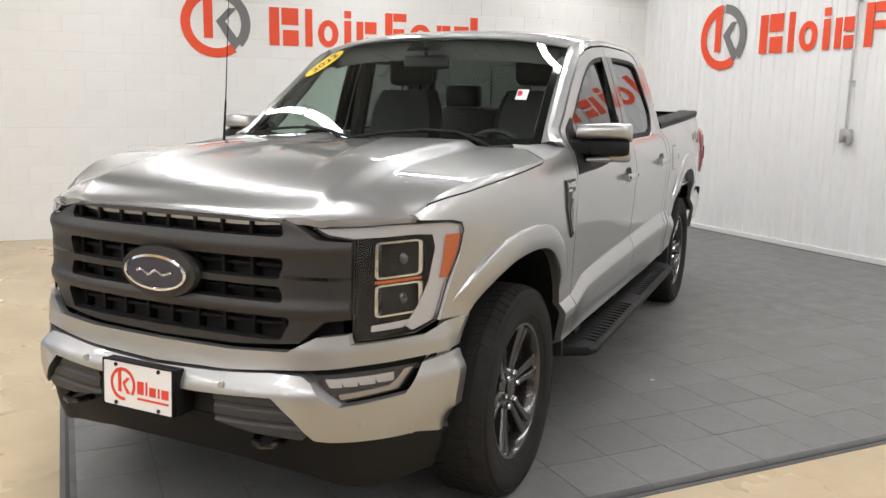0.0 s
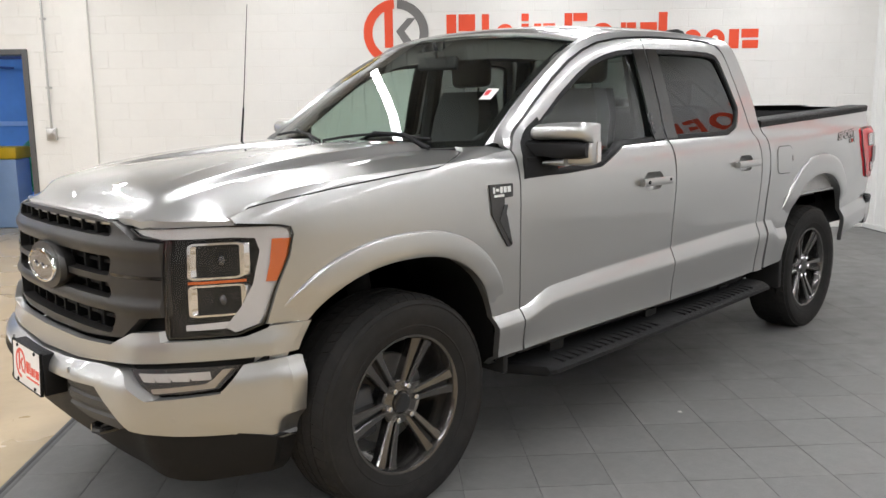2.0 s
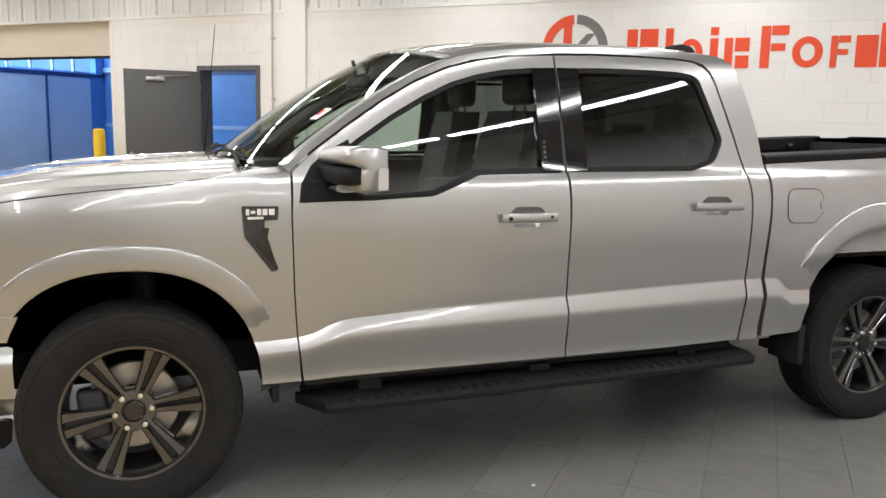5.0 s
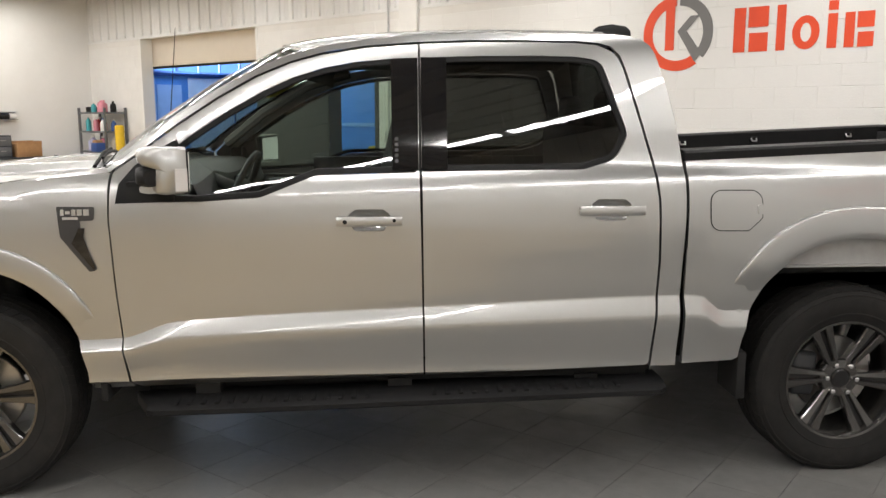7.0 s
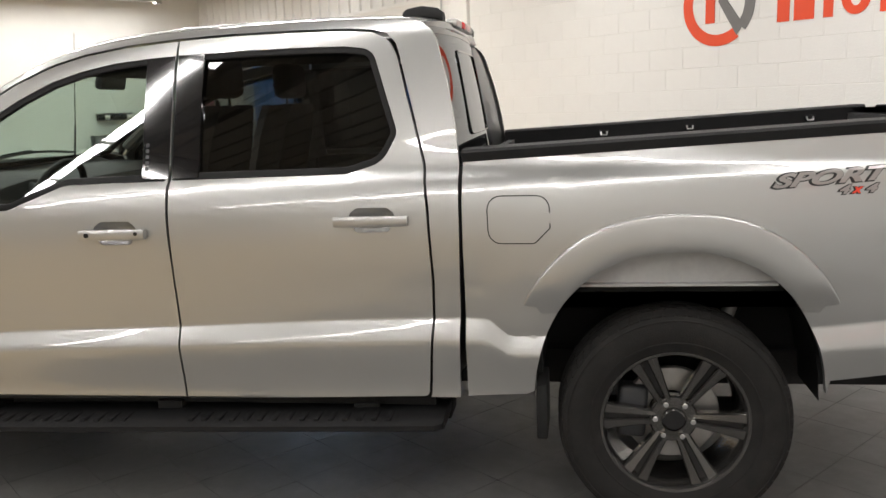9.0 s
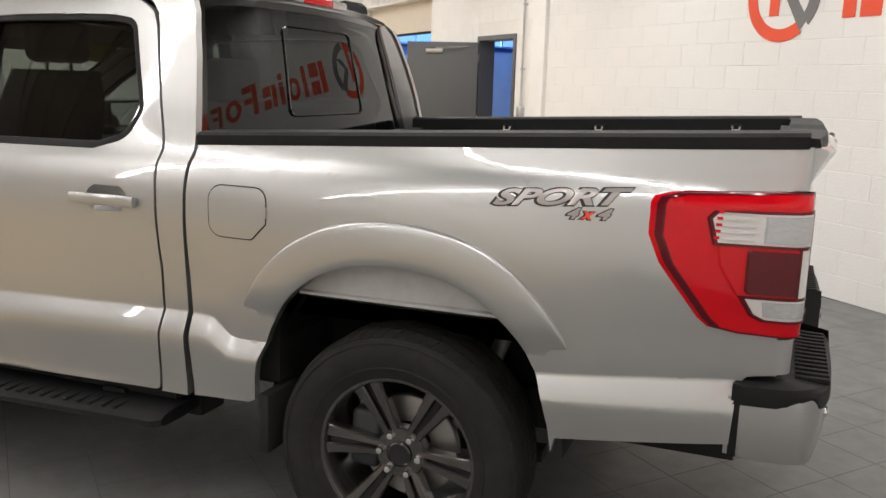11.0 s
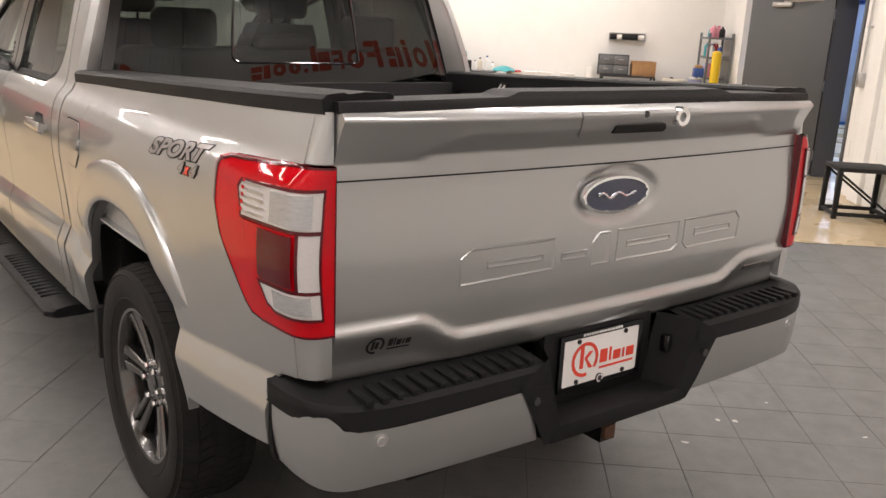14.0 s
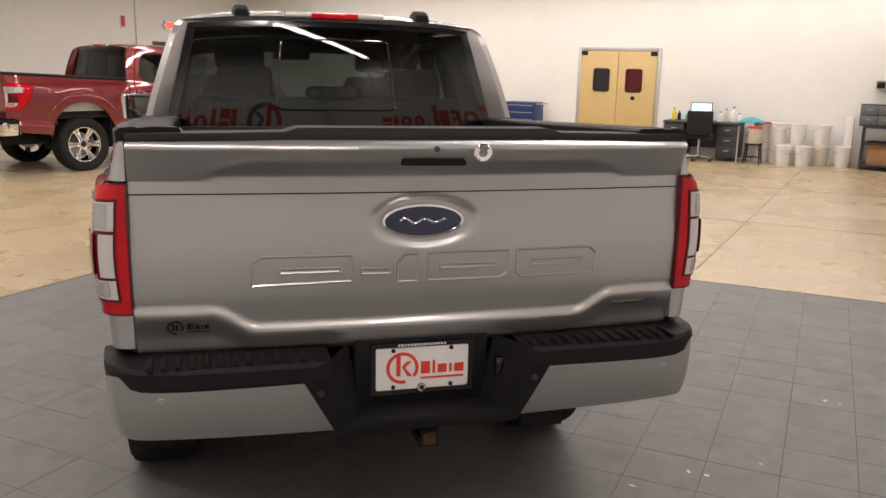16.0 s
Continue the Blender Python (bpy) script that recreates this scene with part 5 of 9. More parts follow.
        cshape = [(0.565, 1.127), (0.60, 1.110), (0.665, 1.098), (0.80, 1.098), (0.832, 1.092), (0.838, 1.05), (0.826, 0.94), (0.806, 0.862), (0.782, 0.800), (0.797, 0.781), (0.831, 0.803), (0.868, 0.92), (0.909, 1.03), (0.921, 1.10), (0.914, 1.119), (0.88, 1.127), (0.75, 1.132)]
        part("lamp_surround", sheet([fl(cshape)], lambda s, z: wrap(s, z, -0.008), (0.03, 0.02), (-1, 0, 0), 0.02), LAMP_GREY, house, "light grey lamp surround")
        part("side_marker", sheet([fl([(0.870, 1.088), (0.920, 1.088), (0.906, 1.02), (0.880, 0.945), (0.848, 0.945), (0.862, 1.01)])], lambda s, z: wrap(s, z, -0.003), (0.02, 0.03), (-1, 0, 0), 0.008), AMBER, house, "amber side marker")
        part("indicator_strip", sheet([fl([(0.722, 0.948), (0.815, 0.948), (0.815, 0.957), (0.722, 0.957)])], lambda s, z: wrap(s, z, -0.014), (0.03, 0.03), (-1, 0, 0), 0.008), AMBER, house)
        part("daytime_strip", sheet([fl([(0.715, 0.795), (0.780, 0.795), (0.795, 0.818), (0.715, 0.814)])], lambda s, z: wrap(s, z, -0.014), (0.03, 0.03), (-1, 0, 0), 0.008), LENS_WHITE, house)
        for z0, z1 in ((0.962, 1.082), (0.838, 0.944)):
            o = rounded([(0.722, z0, 0.014), (0.816, z0, 0.014), (0.816, z1, 0.014), (0.722, z1, 0.014)])
            part("projector_frame", sheet([fl(o), fl(shrink(o, 0.007))], lambda s, z: wrap(s, z, -0.012), (0.04, 0.04), (-1, 0, 0), 0.02), CHROME, house, "bright projector frame")
            part("projector_backing", sheet([fl(shrink(o, 0.004))], lambda s, z: wrap(s, z, -0.026), (0.04, 0.04), (-1, 0, 0), 0.0), BLACK_PLASTIC, house)
            zm = (z0 + z1) / 2
            bm = bmesh.new()
            c = wrap(sg * 0.782, zm, -0.024)
            bmesh.ops.create_uvsphere(bm, u_segments=20, v_segments=12, radius=0.021, matrix=Matrix.Translation(c) @ Matrix.Diagonal((0.6, 1, 1, 1)))
            part("projector_lens", bm, mat_lens, house, "clear projector lens")
        pn = part("lamp_lens", sheet([fl(shrink(lamp, 0.004))], lambda s, z: wrap(s, z, 0.004), (0.03, 0.03), (-1, 0, 0), 0.0), LAMP_CLEAR, house, "clear lamp lens")
        pn.visible_shadow = False

    # front bumper
    half = [(0.0, 0.655), (0.24, 0.662), (0.46, 0.676), (0.555, 0.674), (0.588, 0.656), (0.658, 0.580), (0.765, 0.592), (0.784, 0.638), (0.800, 0.676), (0.85, 0.681), (0.885, 0.682), (0.900, 0.676), (0.900, 0.405), (0.880, 0.388), (0.85, 0.400), (0.78, 0.440), (0.64, 0.462), (0.60, 0.472), (0.545, 0.545), (0.475, 0.608), (0.20, 0.596), (0.0, 0.594)]
    loop = half + [(-a, b) for a, b in reversed(half[1:-1])]
    bulge = curve1([(0.38, 0.018), (0.44, 0.032), (0.50, 0.055), (0.56, 0.062), (0.62, 0.060), (0.655, 0.045), (0.69, 0.030)])
    bp = part("front_bumper", sheet([loop], lambda s, z: wrap(s, z, bulge(z) * (1 - 0.62 * sstep(0.72, 0.91, abs(s)))), (0.022, 0.016), (-1, 0, 0), 0.06), paint, T, "")
    gapl = [(-0.91, 0.655), (-0.5, 0.62), (0.5, 0.62), (0.91, 0.655), (0.915, 0.72), (0.6, 0.715), (0.0, 0.69), (-0.6, 0.715), (-0.915, 0.72)]
    part("bumper_gap", sheet([gapl], lambda s, z: wrap(s, z, -0.010), (0.05, 0.05), (-1, 0, 0), 0.0), MATT_BLACK, bp)
    part("bumper_backing", sheet([[(-0.62, 0.46), (0.62, 0.46), (0.58, 0.63), (-0.58, 0.63)]], lambda s, z: wrap(s, z, -0.02), (0.05, 0.05), (-1, 0, 0), 0.0), MATT_BLACK, bp)
    for sg in (1, -1):
        fl = lambda pts: [(sg * a, b) for a, b in pts]
        ins = [(0.255, 0.500), (0.255, 0.588), (0.46, 0.596), (0.58, 0.488), (0.56, 0.470), (0.40, 0.478)]
        part("bumper_insert", sheet([fl(ins)], lambda s, z: wrap(s, z, 0.040 - 0.006 * (1 if abs(z - 0.56) < 0.006 or abs(z - 0.515) < 0.006 else 0)), (0.03, 0.008), (-1, 0, 0), 0.03), DARK_PLASTIC, bp, "dark grey bumper insert")
        fog = [(0.575, 0.672), (0.650, 0.588), (0.768, 0.598), (0.786, 0.640), (0.800, 0.674), (0.70, 0.678)]
        fh = part("fog_lamp", sheet([fl(fog)], lambda s, z: wrap(s, z, 0.012), (0.03, 0.03), (-1, 0, 0), 0.0), DARK_PLASTIC, bp, "fog lamp with four small chambers")
        part("fog_strip", sheet([fl([(0.657, 0.595), (0.762, 0.605), (0.776, 0.640), (0.785, 0.664), (0.772, 0.664), (0.760, 0.635), (0.748, 0.620), (0.652, 0.611)])], lambda s, z: wrap(s, z, 0.020), (0.03, 0.02), (-1, 0, 0), 0.01), SATIN_METAL, fh)
        for k in range(4):
            s0 = 0.630 + 0.033 * k
            part("fog_chamber", sheet([fl([(s0, 0.634), (s0 + 0.027, 0.632), (s0 + 0.024, 0.662), (s0 - 0.012, 0.662)])], lambda s, z: wrap(s, z, 0.014 + 0.008 * ((z - 0.63) / 0.03)), (0.02, 0.01), (-1, 0, 0), 0.006), LAMP_GREY, fh)
        pn = part("fog_lens", sheet([fl(fog)], lambda s, z: wrap(s, z, 0.026), (0.03, 0.03), (-1, 0, 0), 0.0), LAMP_CLEAR, fh)
        pn.visible_shadow = False
        for s0, z0 in ((0.70, 0.515), (0.30, 0.628)):
            bm = bmesh.new()
            c = wrap(sg * s0, z0, bulge(z0))
            nn = (wrap(sg * (s0 + 0.01), z0, bulge(z0)) - wrap(sg * (s0 - 0.01), z0, bulge(z0))).normalized()
            out = Vector((0, 0, 1)).cross(nn) * (-1 if sg > 0 else 1)
            out = out if out.x > 0 else -out
            rod(bm, c - out * 0.01, c + out * 0.0025, 0.0125, 20)
            rod(bm, c - out * 0.01, c + out * 0.004, 0.009, 20)
            part("parking_sensor", bm, paint, bp, "round parking sensor")
        bm = bmesh.new()
        tube(bm, [(0.72, sg * 0.38, 0.455), (0.93, sg * 0.38, 0.448), (0.965, sg * 0.40, 0.444), (0.975, sg * 0.43, 0.442), (0.965, sg * 0.46, 0.444), (0.93, sg * 0.475, 0.448), (0.72, sg * 0.475, 0.455)], 0.013, 8)
        part("tow_hook", bm, GLOSS_BLACK, bp, "black tow hook")
    val = curve1([(0.26, -0.035), (0.30, -0.015), (0.36, 0.008), (0.42, 0.022), (0.48, 0.035)])
    half = [(0.0, 0.492), (0.26, 0.492), (0.42, 0.472), (0.60, 0.466), (0.78, 0.446), (0.85, 0.406), (0.890, 0.396), (0.890, 0.37), (0.880, 0.295), (0.85, 0.268), (0.74, 0.268), (0.55, 0.305), (0.30, 0.345), (0.0, 0.355)]
    part("lower_valance", sheet([half + [(-a, b) for a, b in reversed(half[1:-1])]], lambda s, z: wrap(s, z, val(z) - 0.05 * sstep(0.72, 0.50, abs(s))), (0.04, 0.02), (-1, 0, 0), 0.05), BLACK_PLASTIC, bp, "black lower valance")
    if detailed:
        tag_plate(T, "front_plate", Matrix.Translation((1.040, -0.022, 0.580)) @ Matrix.Rotation(radians(-3), 4, "Y") @ Matrix(((0, 0, 1, 0), (1, 0, 0, 0), (0, 1, 0, 0), (0, 0, 0, 1))), 0.305, 0.152, False)
        bm = boxes((0.955, 1.034, -0.185, 0.140, 0.50, 0.655), bevel=0.006)
        part("plate_bracket", bm, BLACK_PLASTIC, bp)

    # --- bed ---
    def rail_z(x):
        return 1.372 + (-2.95 - x) * 0.043
    arch_r = [p for p in arch_loop(1, 1.0, 0.52)]
    loop = [(-2.952, 0.510), (-2.950, rail_z(-2.95) - 0.004), (-3.4, rail_z(-3.4)), (-3.9, rail_z(-3.9)), (-4.4, rail_z(-4.4)), (-4.786, rail_z(-4.8)), (-4.786, 1.338), (-4.52, 1.326), (-4.492, 1.300), (-4.488, 1.205), (-4.52, 1.13), (-4.63, 0.985), (-4.655, 0.962), (-4.70, 0.953), (-4.786, 0.950), (-4.786, 0.842), (-4.722, 0.832), (-4.700, 0.806), (-4.692, 0.640), (-4.215, 0.580)]
    loop += list(reversed(arch_r)) + [(-3.17, 0.52)]
    both("bedside", side_sheet([loop], 0.0, (0.030, 0.020), 0.03), paint, T)

    # corner of the box beside the tailgate
    def tail_wrap(s, z, d=0.0):
        """Round the rear corner: s < 0 along the side, s > 0 across the back."""
        y0, x0, r = max(side(-4.80, z), 0.880), -4.829, 0.045
        rr = min(r, y0 - 0.864)
        if s <= -r:
            return Vector((x0 - s, side(x0 - s, z) + d, z))
        if s >= r:
            return Vector((x0 - d, y0 - rr + (0.860 - y0 + rr) * (s - r) / (0.092 - r), z))
        a = (s + r) / (2 * r) * math.pi / 2
        return Vector((x0 + rr + (r - rr) * (1 - math.sin(a)) - (rr + d) * math.sin(a), y0 - rr + (rr + d) * math.cos(a), z))
    for z0, z1, nm in ((1.340, rail_z(-4.8), "up"), (0.845, 0.945, "low")):
        cb = sheet([[(-0.043, z0), (0.092, z0), (0.092, z1 - (0.0 if nm == "up" else 0.0)), (-0.043, z1)]], lambda s, z: tail_wrap(s, z), (0.011, 0.02), (1, -0.3, 0), 0.02)
        both("bed_corner", cb, paint, T)
    # tail lamps
    lamp = [(0.092, 1.336), (-0.043, 1.336), (-0.30, 1.322), (-0.345, 1.310), (-0.353, 1.292), (-0.354, 1.208), (-0.322, 1.133), (-0.215, 0.990), (-0.188, 0.966), (-0.14, 0.957), (-0.04, 0.953), (0.092, 0.949)]
    base = sheet([lamp], lambda s, z: tail_wrap(s, z, 0.013), (0.0115, 0.03), (1, -0.3, 0), 0.04)
    tl, tr = both("tail_light", base, LENS_RED, T, "red tail lamp with white and dark red sections")
    for nm, lp, m, d in (("reversing_lens", [(0.044, 1.286), (-0.215, 1.279), (-0.230, 1.262), (-0.212, 1.198), (0.044, 1.198)], LENS_WHITE, 0.0165),
                         ("red_lens", [(-0.010, 1.190), (-0.205, 1.190), (-0.196, 1.140), (-0.150, 1.064), (-0.010, 1.064)], LENS_RED, 0.0165),
                         ("sensor_lens", [(-0.014, 1.186), (-0.124, 1.186), (-0.128, 1.180), (-0.128, 1.078), (-0.120, 1.070), (-0.014, 1.070)], LENS_DARK_RED, 0.024),
                         ("lower_lens", [(0.044, 1.058), (-0.135, 1.058), (-0.108, 1.014), (-0.078, 1.000), (0.044, 0.997)], LENS_WHITE, 0.0165),
                         ("clear_lens", [(0.022, 1.278), (-0.092, 1.274), (-0.092, 1.206), (0.022, 1.206)], LAMP_PALE, 0.0195),
                         ("clear_lens", [(0.022, 1.050), (-0.082, 1.050), (-0.078, 1.010), (0.022, 1.007)], LAMP_PALE, 0.0195),
                         ("inner_lens", [(0.044, 1.193), (-0.004, 1.193), (-0.004, 1.062), (0.044, 1.062)], LENS_WHITE, 0.0162)):
        b = sheet([lp], lambda s, z: tail_wrap(s, z, d), (0.0115, 0.03), (1, -0.3, 0), 0.008)
        ob_l, ob_r = part(nm, b.copy(), m, tl), part(nm, mirrored(b), m, tr)
        if m is LENS_WHITE:
            b = sheet([shrink(lp, -0.005), shrink(lp, 0.002)], lambda s, z: tail_wrap(s, z, d + 0.001), (0.0115, 0.03), (1, -0.3, 0), 0.008)
            part("lens_border", b.copy(), LENS_DARK_RED, ob_l), part("lens_border", mirrored(b), LENS_DARK_RED, ob_r)
    edge = sheet([lamp, shrink(lamp, 0.005)], lambda s, z: tail_wrap(s, z, 0.0145), (0.02, 0.04), (1, -0.3, 0), 0.02)
    part("lamp_edge", edge.copy(), LENS_DARK_RED, tl), part("lamp_edge", mirrored(edge), LENS_DARK_RED, tr)
    for k in range(5):
        z0 = 1.208 + 0.017 * k
        b = sheet([[(-0.200, z0), (-0.122, z0), (-0.122, z0 + 0.004), (-0.200, z0 + 0.004)]], lambda s, z: tail_wrap(s, z, 0.0185), (0.03, 0.02), (1, -0.3, 0), 0.004)
        part("lens_rib", b.copy(), SATIN_METAL, tl), part("lens_rib", mirrored(b), SATIN_METAL, tr)
        b = sheet([rect(-0.219 + 0.0045 * k * 0.4, -0.208 + 0.0045 * k * 0.4, z0 + 0.001, z0 + 0.009)], lambda s, z: tail_wrap(s, z, 0.0185), (0.03, 0.02), (1, -0.3, 0), 0.004)
        part("lens_dash", b.copy(), LENS_RED, tl), part("lens_dash", mirrored(b), LENS_RED, tr)

    # rail caps
    bm = bmesh.new()
    rows = []
    for i in range(25):
        x = -2.945 - 1.872 * i / 24
        z, y = rail_z(x), side(x, rail_z(x)) + 0.004
        rows.append([(x, y, z - 0.006), (x, y + 0.002, z + 0.026), (x, y - 0.010, z + 0.036), (x, y - 0.05, z + 0.040), (x, y - 0.06, z + 0.036), (x, y - 0.10, z + 0.040), (x, y - 0.165, z + 0.038), (x, y - 0.175, z + 0.030), (x, y - 0.175, z - 0.05)])
    vs = grid(bm, rows)
    bm.faces.new(vs[-1]), bm.faces.new(vs[0][::-1])
    facing(bm, (0, 0.3, 1))
    both("bed_rail_cap", bm, BLACK_PLASTIC, T, "ribbed black bed rail cap", 25)
    # inside of the box
    liner = part("bed_liner", boxes((-4.78, -2.98, -0.80, 0.80, 0.80, 0.86)), BED_LINER, T, "black sprayed bed liner")
    for k in range(12):
        y = -0.66 + 0.12 * k
        part("bed_rib", boxes((-4.76, -3.0, y - 0.035, y + 0.035, 0.86, 0.875)), BED_LINER, liner)
    part("bulkhead", boxes((-3.00, -2.965, -0.80, 0.80, 0.80, 1.36)), BED_LINER, liner)
    for sg in (1, -1):
        bm = bmesh.new()
        a, c = (0.78, 0.80) if sg > 0 else (-0.80, -0.78)
        prism(bm, [(-2.965, 0.80), (-4.78, 0.80), (-4.78, rail_z(-4.78) - 0.005), (-2.965, rail_z(-2.965) - 0.005)], lambda x, z, h: Vector((x, a + h, z)), 0.02)
        part("bed_wall", bm, BED_LINER, liner)
        a, c = (0.62, 0.80) if sg > 0 else (-0.80, -0.62)
        part("wheel_house", boxes((-4.18, -3.22, a, c, 0.86, 1.05), bevel=0.03), BED_LINER, liner)
    for x in (-3.49, -3.94, -4.55):
        yi, zi = side(x, rail_z(x)) - 0.171, rail_z(x) - 0.015
        for sg in (1, -1):
            td = part("tie_down", boxes((x - 0.026, x + 0.026, min(sg * (yi - 0.006), sg * (yi + 0.004)), max(sg * (yi - 0.006), sg * (yi + 0.004)), zi - 0.020, zi + 0.020), bevel=0.004), BLACK_PLASTIC, T, "black tie-down plate with a bright hook")
            b = bmesh.new()
            tube(b, [(x - 0.016, sg * (yi - 0.006), zi + 0.010), (x - 0.014, sg * (yi - 0.020), zi - 0.006), (x + 0.014, sg * (yi - 0.020), zi - 0.006), (x + 0.016, sg * (yi - 0.006), zi + 0.010)], 0.005, 6)
            part("hook", b, SATIN_METAL, td, "bright metal hook")
    # fuel door; the shade in its gap is a flat black ring on the panel
    fd = rounded([(-3.040, 1.247, 0.045), (-3.255, 1.245, 0.045), (-3.258, 1.135), (-3.205, 1.082, 0.02), (-3.046, 1.083, 0.045)])
    part("fuel_door", sheet([fd], proud(0.0035), (0.03, 0.02), IN, 0.006), paint, T)
    part("fuel_door_gap", sheet([shrink(fd, -0.004), shrink(fd, 0.001)], proud(0.0015), (0.03, 0.02), IN, 0.0), MATT_BLACK, T)
    part("fuel_latch", sheet([rounded([(-3.238, 1.19, 0.008), (-3.262, 1.19, 0.008), (-3.262, 1.15, 0.008), (-3.238, 1.15, 0.008)])], proud(0.009), (0.02, 0.02), IN, 0.008), paint, T)

    # --- tailgate ---
    tg = curve1([(0.79, -4.838), (0.83, -4.846), (0.87, -4.850), (0.90, -4.853), (1.0, -4.868), (1.10, -4.871), (1.295, -4.862), (1.340, -4.864), (1.352, -4.865), (1.357, -4.868), (1.395, -4.900), (1.400, -4.904), (1.428, -4.917), (1.434, -4.921), (1.442, -4.918), (1.45, -4.909), (1.462, -4.890)])

    def tail(y, z, d=0.0):
        a = abs(y)
        x = tg(z)
        # raised lower shelf, higher towards the sides
        line = 0.895 + 0.062 * sstep(0.50, 0.64, a)
        x -= 0.016 * sstep(line + 0.012, line - 0.012, z) * sstep(0.80, 0.83, z)
        x += 0.020 * sstep(line - 0.012, line - 0.10, z) * sstep(0.3, 0.7, 1)
        # scooped part under the lip fades out towards the sides
        if 1.315 < z < 1.445:
            k = sstep(0.0, 0.05, a - (0.62 - 0.14 * min(max((z - 1.345) / 0.08, 0.0), 1.0)))
            x = x * (1 - k) + (-4.862 - 0.058 * min(max((z - 1.338) / 0.096, 0.0), 1.0)) * k
        x += 0.014 * sstep(0.74, 0.856, a) * sstep(1.32, 1.43, z)
        # dish round the badge
        r = math.hypot(y / 0.175, (z - 1.212) / 0.085)
        x += 0.012 * sstep(1.0, 0.80, r)
        # the whole gate bows outwards in plan
        return Vector((x - d + 0.007 + 0.033 * (y / 0.85) ** 2, y, z))
    loop = rounded([(-0.856, 0.812, 0.01), (-0.5, 0.808), (0.5, 0.808), (0.856, 0.812, 0.01), (0.856, 1.452, 0.006), (0.40, 1.460), (-0.40, 1.460), (-0.856, 1.452, 0.006)])
    gate = part("tailgate", sheet([loop], tail, (0.0125, 0.007), (1, 0, 0), 0.05, cuts=((), (1.338, 1.342, 1.352, 1.357, 1.362, 1.395, 1.400, 1.405, 1.428, 1.434, 1.438))), paint, T, "", 50)
    part("tailgate_cap", sheet([rounded([(-0.857, 1.450), (0.857, 1.450), (0.857, 1.474), (0.42, 1.482), (0.38, 1.494), (-0.38, 1.494), (-0.42, 1.482), (-0.857, 1.474)])], lambda y, z: Vector((-4.888 + 0.033 * (y / 0.85) ** 2 + 0.010 * sstep(0.70, 0.856, abs(y)) + 0.02 * sstep(1.46, 1.50, z), y, z)), (0.05, 0.02), (1, 0, 0), 0.10), BLACK_PLASTIC, gate, "black tailgate top cap")
    part("tailgate_seam", sheet([rect(-0.856, 0.856, 1.2985, 1.3025)], lambda y, z: tail(y, z, 0.0012), (0.05, 0.01), (1, 0, 0), 0.0), MATT_BLACK, gate)
    part("tailgate_inner", boxes((-4.772, -4.735, -0.82, 0.82, 0.84, 1.45)), BED_LINER, gate)
    mid = rounded([(-0.240, 1.374, 0.02), (0.196, 1.376, 0.02), (0.218, 1.448, 0.008), (-0.256, 1.448, 0.008)])
    part("handle_panel", sheet([shrink(mid, 0.002)], lambda y, z: Vector((tg(z) - 0.003 + 0.004, y, z)) if False else tail(y, z, 0.004), (0.03, 0.008), (1, 0, 0), 0.008), paint, gate)
    part("handle_slot", sheet([rounded([(0.085, 1.386, 0.006), (0.085, 1.408, 0.006), (-0.10, 1.408, 0.006), (-0.122, 1.384, 0.006)])], lambda y, z: tail(y, z, 0.011), (0.02, 0.008), (1, 0, 0), 0.02), MATT_BLACK, gate, "black pull slot")
    bm = bmesh.new()
    lathe(bm, [(0.0, -4.906), (0.012, -4.906), (0.013, -4.921), (0.024, -4.924), (0.028, -4.921), (0.028, -4.89)], 28, "X", (0, -0.156, 1.425))
    part("lock_ring", bm, CHROME, gate, "chrome lock ring")
    bm = bmesh.new()
    rod(bm, (-4.907, -0.018, 1.436), (-4.917, -0.018, 1.436), 0.009, 16)
    box(bm, -4.914, -4.903, -0.05, 0.015, 1.430, 1.442, 0.003)
    part("camera_eye", bm, GLOSS_BLACK, gate, "small reversing lens")
    if detailed:
        back = Matrix(((0, 0, -1, 0), (-1, 0, 0, 0), (0, 1, 0, 0), (0, 0, 0, 1)))
        oval_badge(gate, Matrix.Translation((-4.850, 0.006, 1.212)) @ back, 0.128, 0.054)
        # pressed characters, left as plain raised bars
        emb = [[(0.522, 1.022), (0.225, 1.030), (0.225, 1.112), (0.49, 1.112), (0.522, 1.09)], rect(0.105, 0.195, 1.050, 1.068), [(0.085, 1.022), (0.02, 1.022), (0.02, 1.110), (0.062, 1.110), (0.085, 1.085)],
               [(-0.012, 1.022), (-0.245, 1.022), (-0.270, 1.04), (-0.270, 1.112), (-0.012, 1.112)], [(-0.295, 1.04), (-0.315, 1.022), (-0.565, 1.022), (-0.568, 1.09), (-0.545, 1.112), (-0.295, 1.112)],
               rect(0.26, 0.44, 1.060, 1.074), rect(-0.23, -0.05, 1.060, 1.074), rect(-0.52, -0.345, 1.058, 1.078)]
        for lp in emb:
            lpd = dense(lp, 0.03)
            rim = bmesh.new()
            rings = [[tail(y, z, d) for y, z in shrink(lpd, q)] for q, d in ((-0.003, 0.0), (-0.001, 0.0035), (0.001, 0.0035), (0.0055, -0.0005))]
            grid(rim, [r + r[:1] for r in rings])
            facing(rim, (-1, 0, 0))
            part("pressed_bar", rim, paint, gate, "plain bar outline pressed in the tailgate", 20)
        bm = bmesh.new()
        prism(bm, rect(-0.755, -0.640, 0.900, 0.914), lambda y, z, h: tail(y, z, h), 0.005)
        part("badge_bar", bm, SATIN_METAL, gate, "small grey badge bar")
